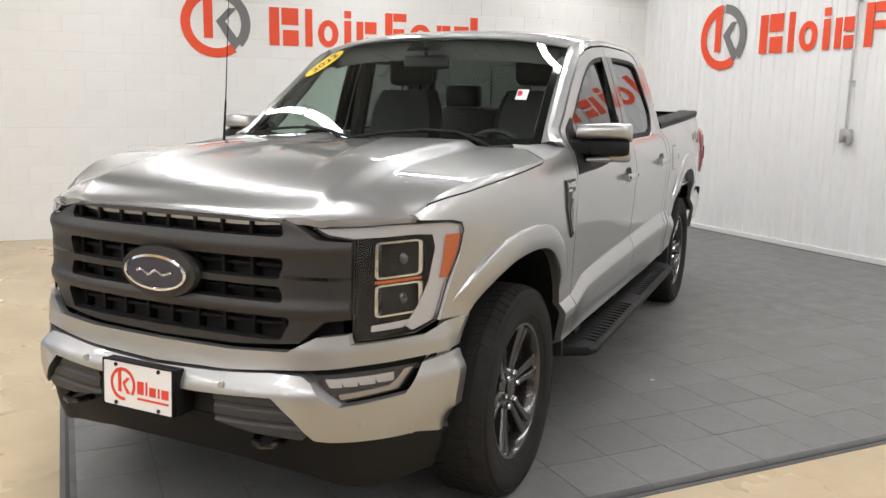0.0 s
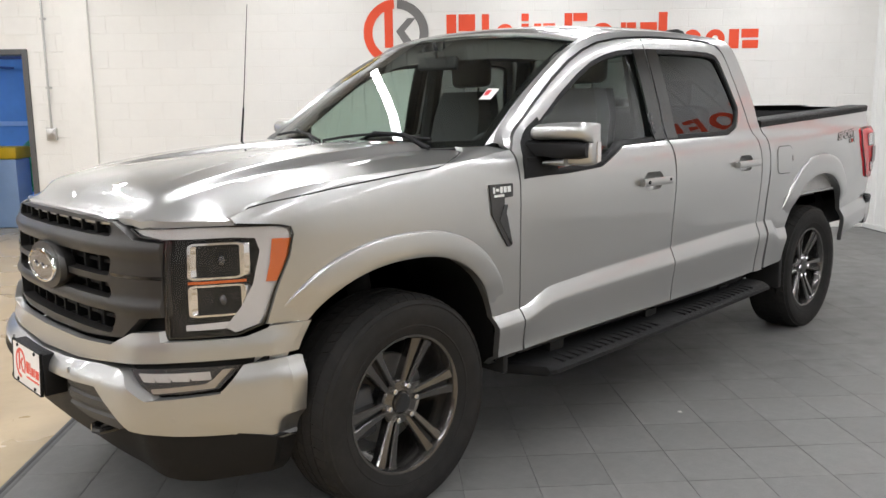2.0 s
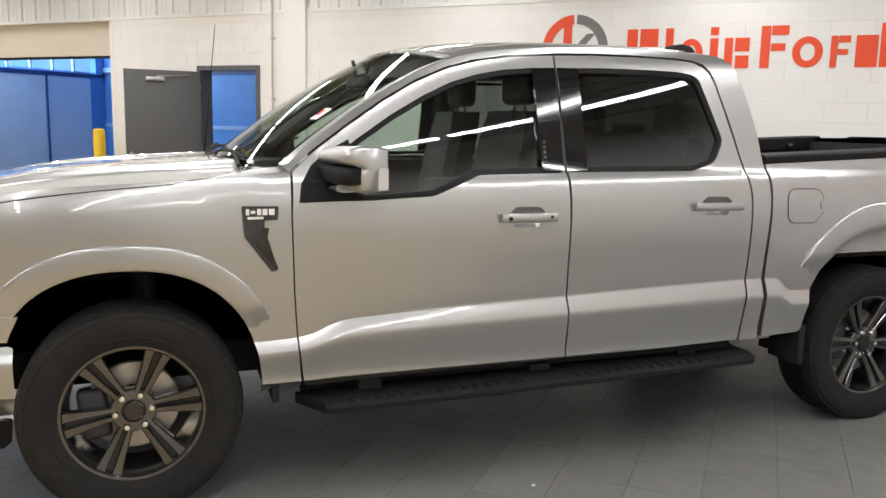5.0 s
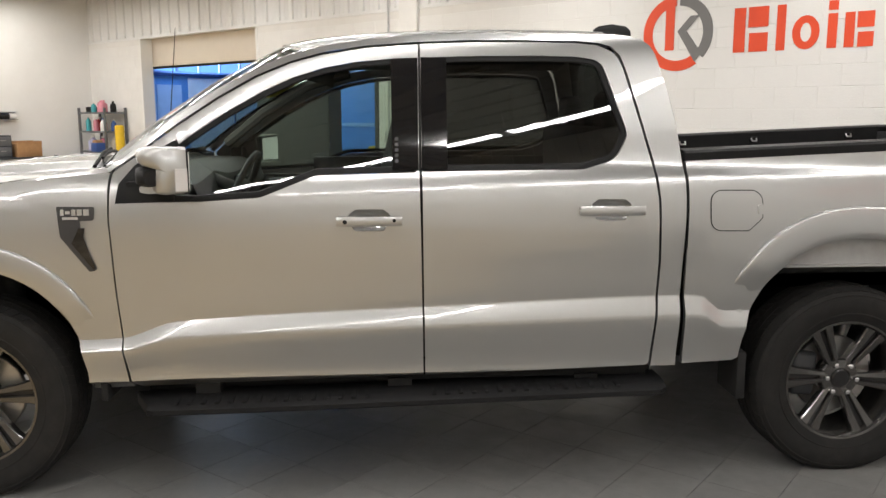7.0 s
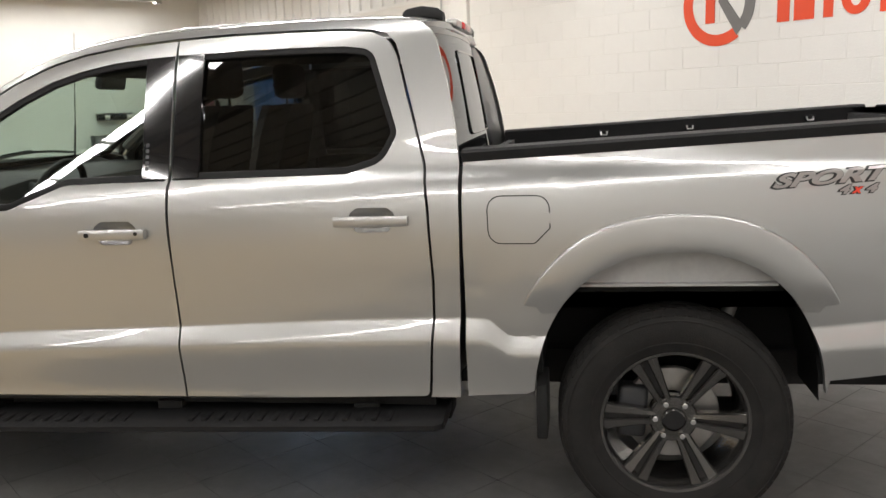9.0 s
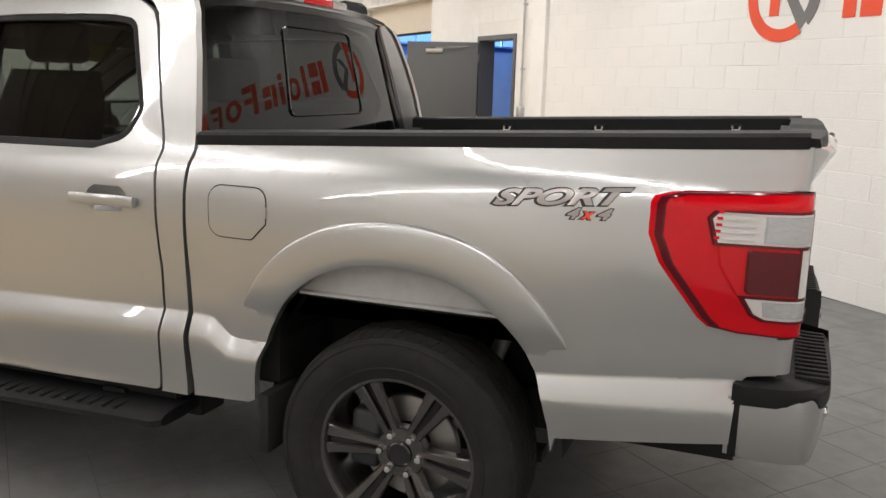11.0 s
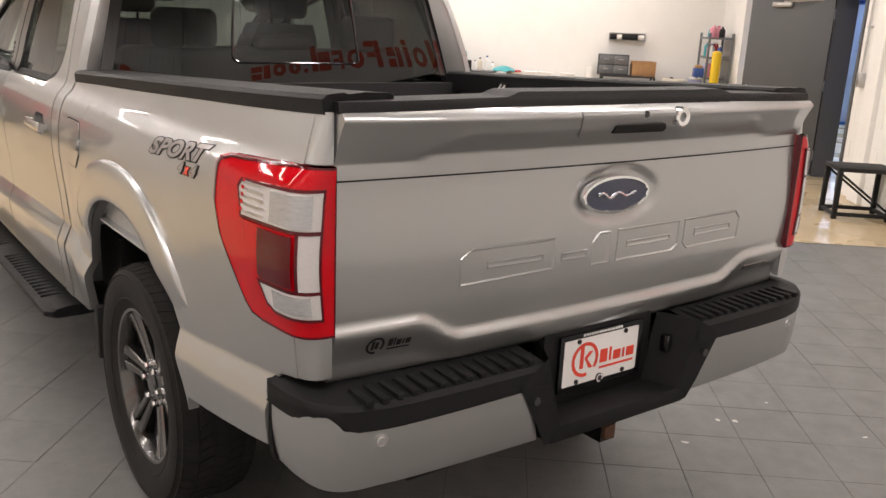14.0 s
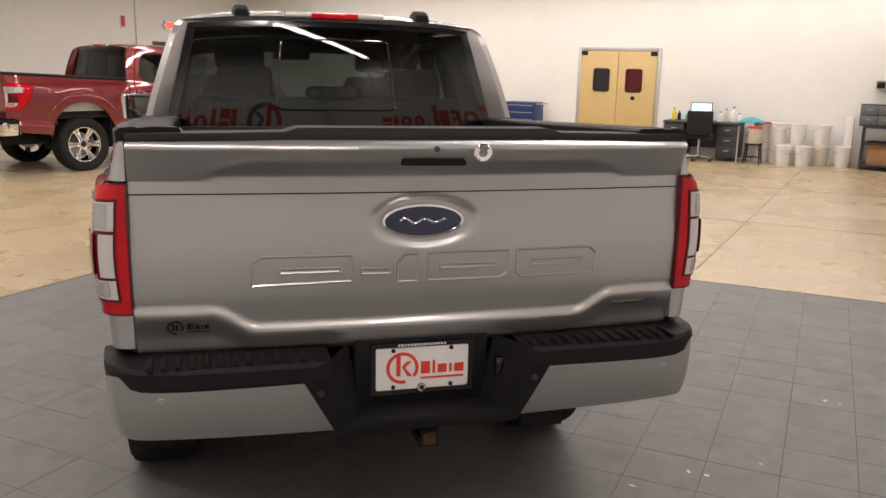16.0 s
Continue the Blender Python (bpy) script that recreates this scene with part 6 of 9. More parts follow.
        lift = lambda a, b, z: tail(0.745 - a, 0.902 + b, 0.001 + z)
        part("decal_ring", ring_logo(bmesh.new(), lift, 0.024, 0.006, 0.0008), BLACK_PRINT, gate, "black dealer decal ring")
        part("decal_bars", bars(bmesh.new(), [rect(0.034, 0.046, -0.008, 0.014), rect(0.049, 0.053, -0.008, 0.015), rect(0.057, 0.070, -0.008, 0.008), rect(0.074, 0.078, -0.008, 0.008), rect(0.082, 0.096, -0.008, 0.008), rect(0.034, 0.096, -0.018, -0.014), rect(-0.010, -0.003, -0.012, 0.014), rect(0.0, 0.008, -0.01, 0.01)], lift, 0.0008), BLACK_PRINT, gate, "black bars in place of the dealer's name")

    # --- rear bumper ---
    plan_x = curve1([(0.0, -4.952), (0.5, -4.949), (0.72, -4.942), (0.82, -4.929), (0.885, -4.910), (0.935, -4.882), (0.985, -4.840), (1.12, -4.706)])
    plan_y = curve1([(0.0, 0.0), (0.5, 0.5), (0.72, 0.719), (0.82, 0.818), (0.885, 0.878), (0.935, 0.917), (0.985, 0.940), (1.05, 0.950), (1.12, 0.954)])
    bl_in = curve1([(0.55, 0.046), (0.585, 0.026), (0.62, 0.013), (0.66, 0.005), (0.70, 0.001), (0.76, 0.0), (0.83, 0.004)])

    def bump(s, z, d=0.0):
        a = abs(s)
        k = sstep(0.75, 0.98, a)
        i = bl_in(z) - d
        return Vector((plan_x(a) + i * (1 - k), math.copysign(plan_y(a) - i * k, s), z))
    cap_loop = [(0.372, 0.742), (0.39, 0.756), (0.62, 0.757), (0.80, 0.753), (0.872, 0.752), (0.905, 0.789), (0.95, 0.788), (1.0, 0.786), (1.116, 0.780), (1.118, 0.606), (1.06, 0.596), (0.95, 0.590), (0.80, 0.586), (0.55, 0.580), (0.290, 0.574)]
    sb = sheet([cap_loop], bump, (0.022, 0.014), (1, 0, 0), 0.03)
    rb = part("rear_bumper", boxes((-4.83, -4.72, -0.80, 0.80, 0.62, 0.73)), BLACK_PLASTIC, T, "black step bumper with bright corner caps")
    cap_finish = paint if detailed else CHROME
    part("bumper_cap", sb.copy(), cap_finish, rb, "bright bumper cap"), part("bumper_cap", mirrored(sb), cap_finish, rb, "bright bumper cap")
    # step pad: top with ribs, its rolled front, recess for the plate
    for sg in (1, -1):
        bm = bmesh.new()
        rows = []
        for i in range(25):
            a = 0.30 + (1.115 - 0.30) * i / 24
            p = bump(a, 0.79, 0.005)
            q = Vector((-4.826 + 0.046 * sstep(0.45, 0.8, a), min(p.y, 0.93), 0.0)) if a < 0.9 else Vector((-4.780 + (a - 0.9) * 0.50, min(p.y, 0.94) - 0.03, 0))
            zt = 0.806 + 0.006 * sstep(0.84, 0.93, a)
            zb = 0.752 - 0.004 * sstep(0.3, 0.8, a) + 0.040 * sstep(0.866, 0.910, a)
            rows.append([Vector((q.x, sg * q.y, zt + 0.012)), Vector((q.x + (p.x - q.x) * 0.55, sg * (q.y + (p.y - q.y) * 0.55), zt + 0.006)), Vector((p.x + 0.014, sg * p.y, zt)), Vector((p.x + 0.002, sg * p.y, zt - 0.012)), Vector((p.x - 0.001, sg * p.y, zb)), Vector((p.x + 0.02, sg * p.y, zb - 0.03))])
        grid(bm, rows)
        facing(bm, (-0.4, 0, 1))
        pad = part("step_pad", bm, BLACK_PLASTIC, rb, "ribbed black step pad", 30)
        for k in range(13):
            y = 0.33 + 0.040 * k
            b = bmesh.new()
            box(b, -4.935, -4.845, min(sg * y, sg * (y + 0.018)), max(sg * y, sg * (y + 0.018)), 0.803, 0.820, 0.004)
            part("tread_rib", b, BLACK_PLASTIC, pad)
        # slanted side of the plate recess
        b = bmesh.new()
        grid(b, [[(-4.956, sg * 0.392, 0.762), (-4.952, sg * 0.318, 0.628), (-4.945, sg * 0.285, 0.568)], [(-4.951, sg * 0.300, 0.822), (-4.951, sg * 0.245, 0.64), (-4.950, sg * 0.22, 0.575)], [(-4.845, sg * 0.235, 0.828), (-4.845, sg * 0.200, 0.64), (-4.845, sg * 0.19, 0.60)]])
        facing(b, (-1, -sg * 0.5, 0))
        part("recess_side", b, BLACK_PLASTIC, rb)
        b = bmesh.new()
        c = Vector((-4.957, sg * 0.335, 0.712))
        rod(b, c, c + Vector((-0.003, 0, 0)), 0.011, 18)
        part("parking_sensor", b, DARK_PLASTIC, rb)
        b = bmesh.new()
        c = bump(0.79, 0.715)
        rod(b, c + Vector((0.01, 0, 0)), c + Vector((-0.004, 0, 0)), 0.015, 20)
        f = bmesh.new()
        rod(f, c + Vector((0.0, 0, 0)), c + Vector((-0.0065, 0, 0)), 0.0095, 20)
        sn = part("parking_sensor", b if sg > 0 else mirrored(b), CHROME, rb, "round parking sensor with a bright ring")
        part("sensor_face", f if sg > 0 else mirrored(f), paint, sn)
    for sg in (1, -1):
        # dark rubber gap between the bed and the bumper's corner
        b = sheet([rounded([(-4.688, 0.815, 0.006), (-4.712, 0.815, 0.006), (-4.712, 0.600, 0.006), (-4.690, 0.605, 0.006)])], lambda x, z: Vector((x, 0.954 - 0.010 * sstep(0.66, 0.60, z), z)), (0.012, 0.03), (0, -1, 0), 0.03)
        part("corner_seal", b if sg > 0 else mirrored(b), BLACK_PLASTIC, rb, "black rubber seal beside the bumper cap")
    b = boxes((-4.845, -4.80, -0.215, 0.215, 0.60, 0.835), (-4.951, -4.80, -0.27, 0.27, 0.565, 0.615), bevel=0.008)
    part("plate_recess", b, BLACK_PLASTIC, rb)
    b = boxes((-4.90, -4.872, -0.255, -0.228, 0.71, 0.765), bevel=0.004)
    part("trailer_socket", b, GLOSS_BLACK, rb)
    if detailed:
        tag_plate(T, "rear_plate", Matrix.Translation((-4.852, 0.0, 0.735)) @ back, 0.300, 0.142, True)
    b = bmesh.new()
    y0, y1, z0, z1, w = -0.048, 0.012, 0.478, 0.538, 0.008
    for r in ((-4.895, -4.62, y0, y1, z0, z0 + w), (-4.895, -4.62, y0, y1, z1 - w, z1), (-4.895, -4.62, y0, y0 + w, z0 + w, z1 - w), (-4.895, -4.62, y1 - w, y1, z0 + w, z1 - w)):
        box(b, *r)
    hr = part("hitch_receiver", b, BLACK_PLASTIC, T, "square hitch receiver with a rusty bar in it")
    b = boxes((-4.905, -4.66, y0 + w + 0.001, y1 - w - 0.001, z0 + w + 0.001, z1 - w - 0.001), bevel=0.004)
    part("rusty_bar", b, RUST, hr, "rusty steel bar")
    b = boxes((-4.82, -4.74, -0.42, 0.42, 0.515, 0.585), bevel=0.02)
    part("hitch_bar", b, BLACK_PLASTIC, T)

    # --- cab back: glass, panel, lamp ---
    def back_at(s, t):
        w = 0.815 - 0.135 * t
        return Vector((-2.917 + 0.093 * t + 0.050 * s * s - 0.030 * t * (1 - t), s * w, 1.33 + 0.560 * t - 0.02 * t * s * s))
    b = bmesh.new()
    grid(b, [[back_at(-1 + j / 10, i / 10) for j in range(21)] for i in range(11)])
    facing(b, (-1, 0, 0.2))
    rg = part("rear_glass", b, GLASS_REAR, T, "dark tinted rear window with a sliding pane")
    rg.visible_shadow = False
    b = bmesh.new()
    for a0, a1, t0, t1 in ((-1, 1, 0.95, 1.0), (-1, 1, 0.0, 0.05), (-1, -0.94, 0.05, 0.95), (0.94, 1, 0.05, 0.95)):
        grid(b, [[back_at(a0 + (a1 - a0) * j / 8, t0 + (t1 - t0) * i / 4) + Vector((-0.002, 0, 0)) for j in range(9)] for i in range(5)])
    facing(b, (-1, 0, 0))
    part("glass_band", b, GLOSS_BLACK, rg)
    b = bmesh.new()
    fr = rounded([(-0.36, 0.20, 0.05), (0.36, 0.20, 0.05), (0.36, 0.84, 0.05), (-0.36, 0.84, 0.05)])
    tube(b, [back_at(a, t) + Vector((-0.004, 0, 0)) for a, t in fr], 0.0045, 6, True)
    part("slider_frame", b, GLOSS_BLACK, rg)
    for sg in (1, -1):
        b = bmesh.new()
        rows = []
        for i in range(13):
            t = i / 12
            z = 1.33 + 0.555 * t
            p = back_at(sg, t)
            xb = curve1([(1.33, -2.938), (1.5, -2.918), (1.66, -2.886), (1.76, -2.858), (1.81, -2.845), (1.85, -2.822), (1.876, -2.79), (1.9, -2.74)])(p.z)
            q = Vector((xb, sg * side(max(xb, -2.93), p.z), p.z))
            m = p.lerp(q, 0.55) + Vector((-0.010, sg * 0.006, 0))
            rows.append([p, p.lerp(m, 0.6) + Vector((-0.006, 0, 0)), m, q])
        grid(b, rows)
        facing(b, (-1, sg * 0.5, 0))
        part("rear_pillar", b, paint, T, "", 60)
    b = bmesh.new()
    grid(b, [[Vector((-2.935 + 0.035 * s * s, s * 0.90, z)) for s in (-1 + j / 6 for j in range(13))] for z in (0.55, 1.0, 1.335)])
    facing(b, (-1, 0, 0))
    part("cab_back", b, paint, T)
    b = bmesh.new()
    rows = []
    for j in range(21):
        s = -1 + j / 10
        p = back_at(s, 1.0)
        q = roof_at(-2.796 + 0.010 * s * s, s)
        rows.append([p, p.lerp(q, 0.5) + Vector((-0.022, 0, 0.006)), q])
    grid(b, rows)
    facing(b, (-1, 0, 0.5))
    part("roof_edge", b, paint, T, "", 60)
    b = boxes((-2.848, -2.778, -0.235, 0.235, 1.898, 1.935), bevel=0.012)
    hl = part("high_brake_light", b, SATIN_METAL, T, "high brake light with clear ends")
    part("brake_lens", boxes((-2.8525, -2.83, -0.11, 0.11, 1.902, 1.931), bevel=0.004), LENS_RED, hl)
    if detailed:
        for sg in (1, -1):
            b = bmesh.new()
            rows = [[(x, sg * (0.43 + w * k), z0 + (z1 - z0) * q) for k, q in ((-1, 0), (-0.9, 0.6), (-0.6, 1), (0.6, 1), (0.9, 0.6), (1, 0))] for x, w, z0, z1 in ((-2.655, 0.020, 1.925, 1.945), (-2.675, 0.034, 1.925, 1.958), (-2.735, 0.042, 1.925, 1.967), (-2.80, 0.042, 1.915, 1.957), (-2.822, 0.034, 1.905, 1.940))]
            vs = grid(b, rows)
            b.faces.new(vs[0]), b.faces.new(vs[-1][::-1])
            bmesh.ops.recalc_face_normals(b, faces=b.faces[:])
            part("roof_fin", b, BLACK_PLASTIC, T, "low black roof rack cover")

    # --- side steps ---
    for sg in (1, -1):
        b = bmesh.new()
        sec = [(0.84, 0.428), (0.985, 0.432), (1.045, 0.424), (1.068, 0.412), (1.070, 0.394), (1.05, 0.384), (0.93, 0.384), (0.84, 0.392)]
        xs = [(-0.640, 0.06, -0.006), (-0.655, 0.20, -0.005), (-0.735, 0.93, -0.002), (-0.765, 1.0, 0), (-1.4, 1.0, 0.008), (-2.1, 1.0, 0.022), (-2.70, 1.0, 0.034), (-2.835, 1.0, 0.037), (-2.865, 0.88, 0.038)]
        rows = []
        for x, k, dz in xs:
            rows.append([(x, sg * (0.84 + (y - 0.84) * k), z + dz - 0.022) for y, z in sec] + [(x, sg * 0.84, 0.428 + dz - 0.022)])
        vs = grid(b, rows)
        b.faces.new(vs[0][:-1]), b.faces.new(vs[-1][:-1][::-1])
        bmesh.ops.recalc_face_normals(b, faces=b.faces[:])
        st = part("side_step", b, BLACK_PLASTIC, T, "black running board with raised treads", 25)
        for k in range(34):
            x = -0.84 - 0.055 * k
            if -1.88 < x < -1.62:
                continue
            dz = np.interp(-x, [0.8, 1.4, 2.1, 2.68], [0, 0.008, 0.022, 0.034]) - 0.022
            b = bmesh.new()
            box(b, x - 0.016, x + 0.004, min(sg * 0.965, sg * 1.045), max(sg * 0.965, sg * 1.045), 0.412 + dz, 0.4345 + dz, 0.003)
            part("step_tread", b, BLACK_PLASTIC, st)
        for x in (-0.95, -1.75, -2.55):
            part("step_bracket", boxes((x - 0.05, x + 0.05, min(sg * 0.70, sg * 0.92), max(sg * 0.70, sg * 0.92), 0.40, 0.455)), MATT_BLACK, st)
        b = boxes((-2.815, -0.66, min(sg * 0.86, sg * 0.90), max(sg * 0.86, sg * 0.90), 0.445, 0.53))
        part("rocker", b, MATT_BLACK, T)
        for x0, x1, z0, z1 in ((-0.56, -0.53, 0.40, 0.56), (-3.24, -3.20, 0.34, 0.55)):
            b = bmesh.new()
            box(b, x0, x1, min(sg * 0.74, sg * 0.965), max(sg * 0.74, sg * 0.965), z0, z1, 0.008)
            part("mud_flap", b, MATT_BLACK, T, "black mud flap")

    # --- wheel wells and underside ---
    for k, (xc, zc_, a, bb) in enumerate(ARCH):
        for sg in (1, -1):
            b = bmesh.new()
            pts = arch_loop(k, 1.015, 0.46, 20)
            grid(b, [[(x, sg * (min(side(x, max(z, 0.56)), 0.962) - (0.016 if k == 0 else 0.11)) if y > 0.7 else sg * y, z) for x, z in pts] for y in (0.9, 0.5)] + [[(xc, sg * 0.5, 0.47)] * len(pts)])
            part("wheel_well", b, BLACK_PLASTIC, T)
            if k == 1:
                # bare metal inner panel over the wheel
                b = bmesh.new()
                top = [p for p in arch_loop(k, 1.015, 0.93, 30)]
                rows = [[(x, sg * 0.950, z) for x, z in top]]
                rows += [[(x, sg * (0.938 + 0.004 * f), z + (0.928 - z) * f) for x, z in top] for f in (0.15, 0.5, 0.9, 1.0)]
                rows += [[(x, sg * 0.962, 0.924) for x, z in top], [(x, sg * 0.962, 0.916) for x, z in top]]
                grid(b, rows)
                facing(b, (0, sg, 0.1))
                part("inner_panel", b, BARE_PANEL, T, "bare metal inner panel")
    # black boxes added to block the light showing between sill and side step
    for sg in (1, -1):
        part("floor_brace", boxes((-2.86, -0.68, min(sg * 0.68, sg * 0.82), max(sg * 0.68, sg * 0.82), 0.355, 0.47), bevel=0.01), MATT_BLACK, T)
    ch = part("chassis", boxes((-4.7, 0.75, -0.55, -0.40, 0.42, 0.56)), MATT_BLACK, T, "black ladder frame and underbody")
    for r in ((-4.7, 0.75, 0.40, 0.55, 0.42, 0.56), (-2.9, -0.55, -0.86, 0.86, 0.52, 0.60), (-0.55, 0.72, -0.50, 0.50, 0.55, 0.85), (-4.72, -4.2, -0.80, 0.80, 0.62, 0.80), (-3.22, -2.95, -0.86, 0.86, 0.56, 0.80)):
        part("frame_member", boxes(r), MATT_BLACK, ch)
    b = bmesh.new()
    rod(b, (-WB, -0.80, HUB), (-WB, 0.80, HUB), 0.045, 14)
    bmesh.ops.create_uvsphere(b, u_segments=16, v_segments=10, radius=0.15, matrix=Matrix.Translation((-WB, 0.05, HUB)))
    part("axle", b, MATT_BLACK, T)
    b = bmesh.new()
    rod(b, (0, -0.78, HUB), (0, 0.78, HUB), 0.035, 14)
    part("front_axle", b, MATT_BLACK, T)
    for sg in (1, -1):
        b = bmesh.new()
        rod(b, (-WB - 0.12, sg * 0.60, 0.42), (-WB - 0.30, sg * 0.60, 0.90), 0.028, 12)
        part("damper", b, GALV, T)
        b = bmesh.new()
        rod(b, (-0.08, sg * 0.62, 0.48), (-0.04, sg * 0.60, 0.90), 0.05, 12)
        part("strut", b, MATT_BLACK, T)
        b = boxes((-WB - 0.40, -WB + 0.40, min(sg * 0.56, sg * 0.63), max(sg * 0.56, sg * 0.63), 0.33, 0.37))
        part("leaf_spring", b, MATT_BLACK, T)

    # --- mirrors ---
    for sg in (1, -1):
        def Y(v):
            return sg * v
        tri = [(-0.641, 1.214), (-0.652, 1.288), (-0.700, 1.358), (-0.78, 1.418), (-0.86, 1.462), (-0.868, 1.44), (-0.868, 1.220)]
        bt = sheet([tri], proud(0.004), (0.05, 0.03), IN, 0.02)
        base_ob = part("mirror_patch", bt if sg > 0 else mirrored(bt), BLACK_PLASTIC, T, "black mirror patch")
        # the mirror's front runs outwards and back; m: along its front, n: back from it
        along, back_ = Vector((-0.075, 0.235, 0)).normalized(), Vector((-0.235, -0.075, 0)).normalized()

        def at_mirror(m, n, z):
            p = Vector((-0.722, 0.945, z)) + along * m + back_ * n
            return Vector((p.x, Y(p.y), p.z))

        def slab(rows, name, material, parent, label="", sharp=50):
            b = bmesh.new()
            vs = grid(b, [[at_mirror(m, n, z) for n, z in row] for m, row in rows])
            b.faces.new(vs[0]), b.faces.new(vs[-1][::-1])
            for r0, r1 in zip(vs, vs[1:]):
                b.faces.new((r0[-1], r0[0], r1[0], r1[-1]))
            bmesh.ops.recalc_face_normals(b, faces=b.faces[:])
            return part(name, b, material, parent, label, sharp)

        def band(z0, z1, n0, n1, r):
            """A rounded section from the front face round to the back."""
            return [(n1, z0 + r * 0.3), (n0 + 0.035, z0), (n0 + 0.012, z0 + r * 0.35), (n0, z0 + r), (n0 - 0.003, (z0 + z1) / 2), (n0, z1 - r), (n0 + 0.012, z1 - r * 0.35), (n0 + 0.035, z1), (n1, z1 - r * 0.15)]
        arm = [(m, band(1.296 - 0.012 * (1 - f), 1.364, 0.012, 0.085, 0.010)) for m, f in ((-0.055, 0.0), (0.02, 0.6), (0.062, 1.0))]
        slab(arm, "mirror_arm", BLACK_PLASTIC, base_ob, "black mirror arm")
        slab([(0.064, band(1.296, 1.362, -0.004, 0.085, 0.008)), (0.130, band(1.290, 1.364, -0.008, 0.085, 0.010)), (0.205, band(1.290, 1.364, -0.002, 0.085, 0.012)), (0.236, band(1.296, 1.360, 0.020, 0.085, 0.014))], "mirror_knuckle", BLACK_PLASTIC, base_ob)
        part("mirror_foot_arm", facing_box((-0.80, -0.68, 0.90, 0.97, 1.225, 1.30), sg), BLACK_PLASTIC, base_ob)
        hs = slab([(-0.006, band(1.376, 1.412, 0.018, 0.12, 0.010)), (0.0, band(1.370, 1.422, 0.006, 0.135, 0.014)), (0.02, band(1.366, 1.432, 0.0, 0.15, 0.018)), (0.10, band(1.366, 1.439, -0.003, 0.165, 0.020)), (0.150, band(1.366, 1.441, -0.002, 0.17, 0.020))], "mirror_housing", paint, base_ob, "body-coloured mirror cap")
        slab([(0.148, band(1.366, 1.441, -0.002, 0.17, 0.020)), (0.20, band(1.364, 1.441, 0.002, 0.17, 0.020)), (0.228, band(1.362, 1.440, 0.012, 0.17, 0.022)), (0.245, band(1.356, 1.437, 0.034, 0.17, 0.026)), (0.252, band(1.350, 1.432, 0.06, 0.17, 0.030))], "mirror_end", paint, hs)
        slab([(0.150, band(1.262, 1.370, 0.050, 0.17, 0.012)), (0.22, band(1.260, 1.372, 0.056, 0.17, 0.012)), (0.243, band(1.263, 1.374, 0.066, 0.17, 0.014)), (0.251, band(1.268, 1.374, 0.084, 0.17, 0.016))], "mirror_column", paint, hs)
        slab([(0.045, band(1.262, 1.282, 0.026, 0.14, 0.006)), (0.149, band(1.260, 1.296, 0.004, 0.16, 0.008))], "mirror_foot", paint, hs, "grey strip under the mirror")
        slab([(0.016, band(1.284, 1.424, 0.13, 0.178, 0.012)), (0.246, band(1.266, 1.432, 0.13, 0.178, 0.012))], "mirror_bezel", BLACK_PLASTIC, hs)
        slab([(0.028, [(0.178, 1.284), (0.178, 1.414), (0.181, 1.414), (0.181, 1.284)]), (0.236, [(0.178, 1.276), (0.178, 1.422), (0.181, 1.422), (0.181, 1.276)])], "mirror_glass", CHROME, hs, "mirror glass")
        slab([(0.236, [(0.125, 1.272), (0.125, 1.362), (0.172, 1.362), (0.172, 1.272)]), (0.256, [(0.128, 1.275), (0.128, 1.358), (0.172, 1.358), (0.172, 1.275)])], "side_repeater", LENS_WHITE, hs, "white side repeater")

    # --- badge on the fender: vent with plain bars ---
    vent = rounded([(-0.418, 1.205, 0.006), (-0.560, 1.203, 0.006), (-0.556, 1.150, 0.006), (-0.505, 1.148), (-0.506, 1.085), (-0.560, 0.952, 0.01), (-0.530, 0.945, 0.01), (-0.428, 1.085)])
    vl, vr = both("fender_vent", sheet([vent], proud(0.007), (0.03, 0.03), IN, 0.012), DARK_PLASTIC, T, "black fender vent with a light badge")
    tabs = [rect(-0.447, -0.434, 1.170, 1.194), rect(-0.470, -0.452, 1.176, 1.188), rect(-0.492, -0.476, 1.170, 1.194), rect(-0.516, -0.497, 1.170, 1.194), rect(-0.543, -0.521, 1.170, 1.194), rect(-0.500, -0.440, 1.154, 1.164)]
    for lp in tabs:
        tb = sheet([lp], proud(0.0098), (0.05, 0.05), IN, 0.003)
        part("badge_bar", tb.copy(), CHROME, vl), part("badge_bar", mirrored(tb), CHROME, vr)
    fin = [(-0.515, 1.085), (-0.522, 1.12), (-0.500, 1.12), (-0.470, 1.06), (-0.545, 0.955), (-0.553, 0.958)]
    tb = sheet([fin], proud(0.0095), (0.05, 0.05), IN, 0.004)
    part("vent_fin", tb.copy(), GLOSS_BLACK, vl), part("vent_fin", mirrored(tb), GLOSS_BLACK, vr)
    # keypad on the pillar cover
    pads = [rect(-1.752, -1.738, 1.365 + 0.022 * k, 1.379 + 0.022 * k) for k in range(5)]
    for lp in pads:
        part("keypad_button", sheet([lp], proud(0.0055), (0.05, 0.05), IN, 0.003), CABINET, T, "door keypad button")

    add_wheels(T, RIM_GREY if style == "dark" else CHROME, RIM_POCKET if style == "dark" else SATIN_METAL, style, "dark grey twin-spoke alloy wheel" if style == "dark" else "chromed alloy wheel")
    if detailed:
        make_cabin(T)
    # the vehicle's cross lines stand a little off square
    K = Matrix.Identity(4)
    K[0][1] = 0.0273
    K = Matrix.Translation((-0.0273 * 0.93, 0, 0)) @ K
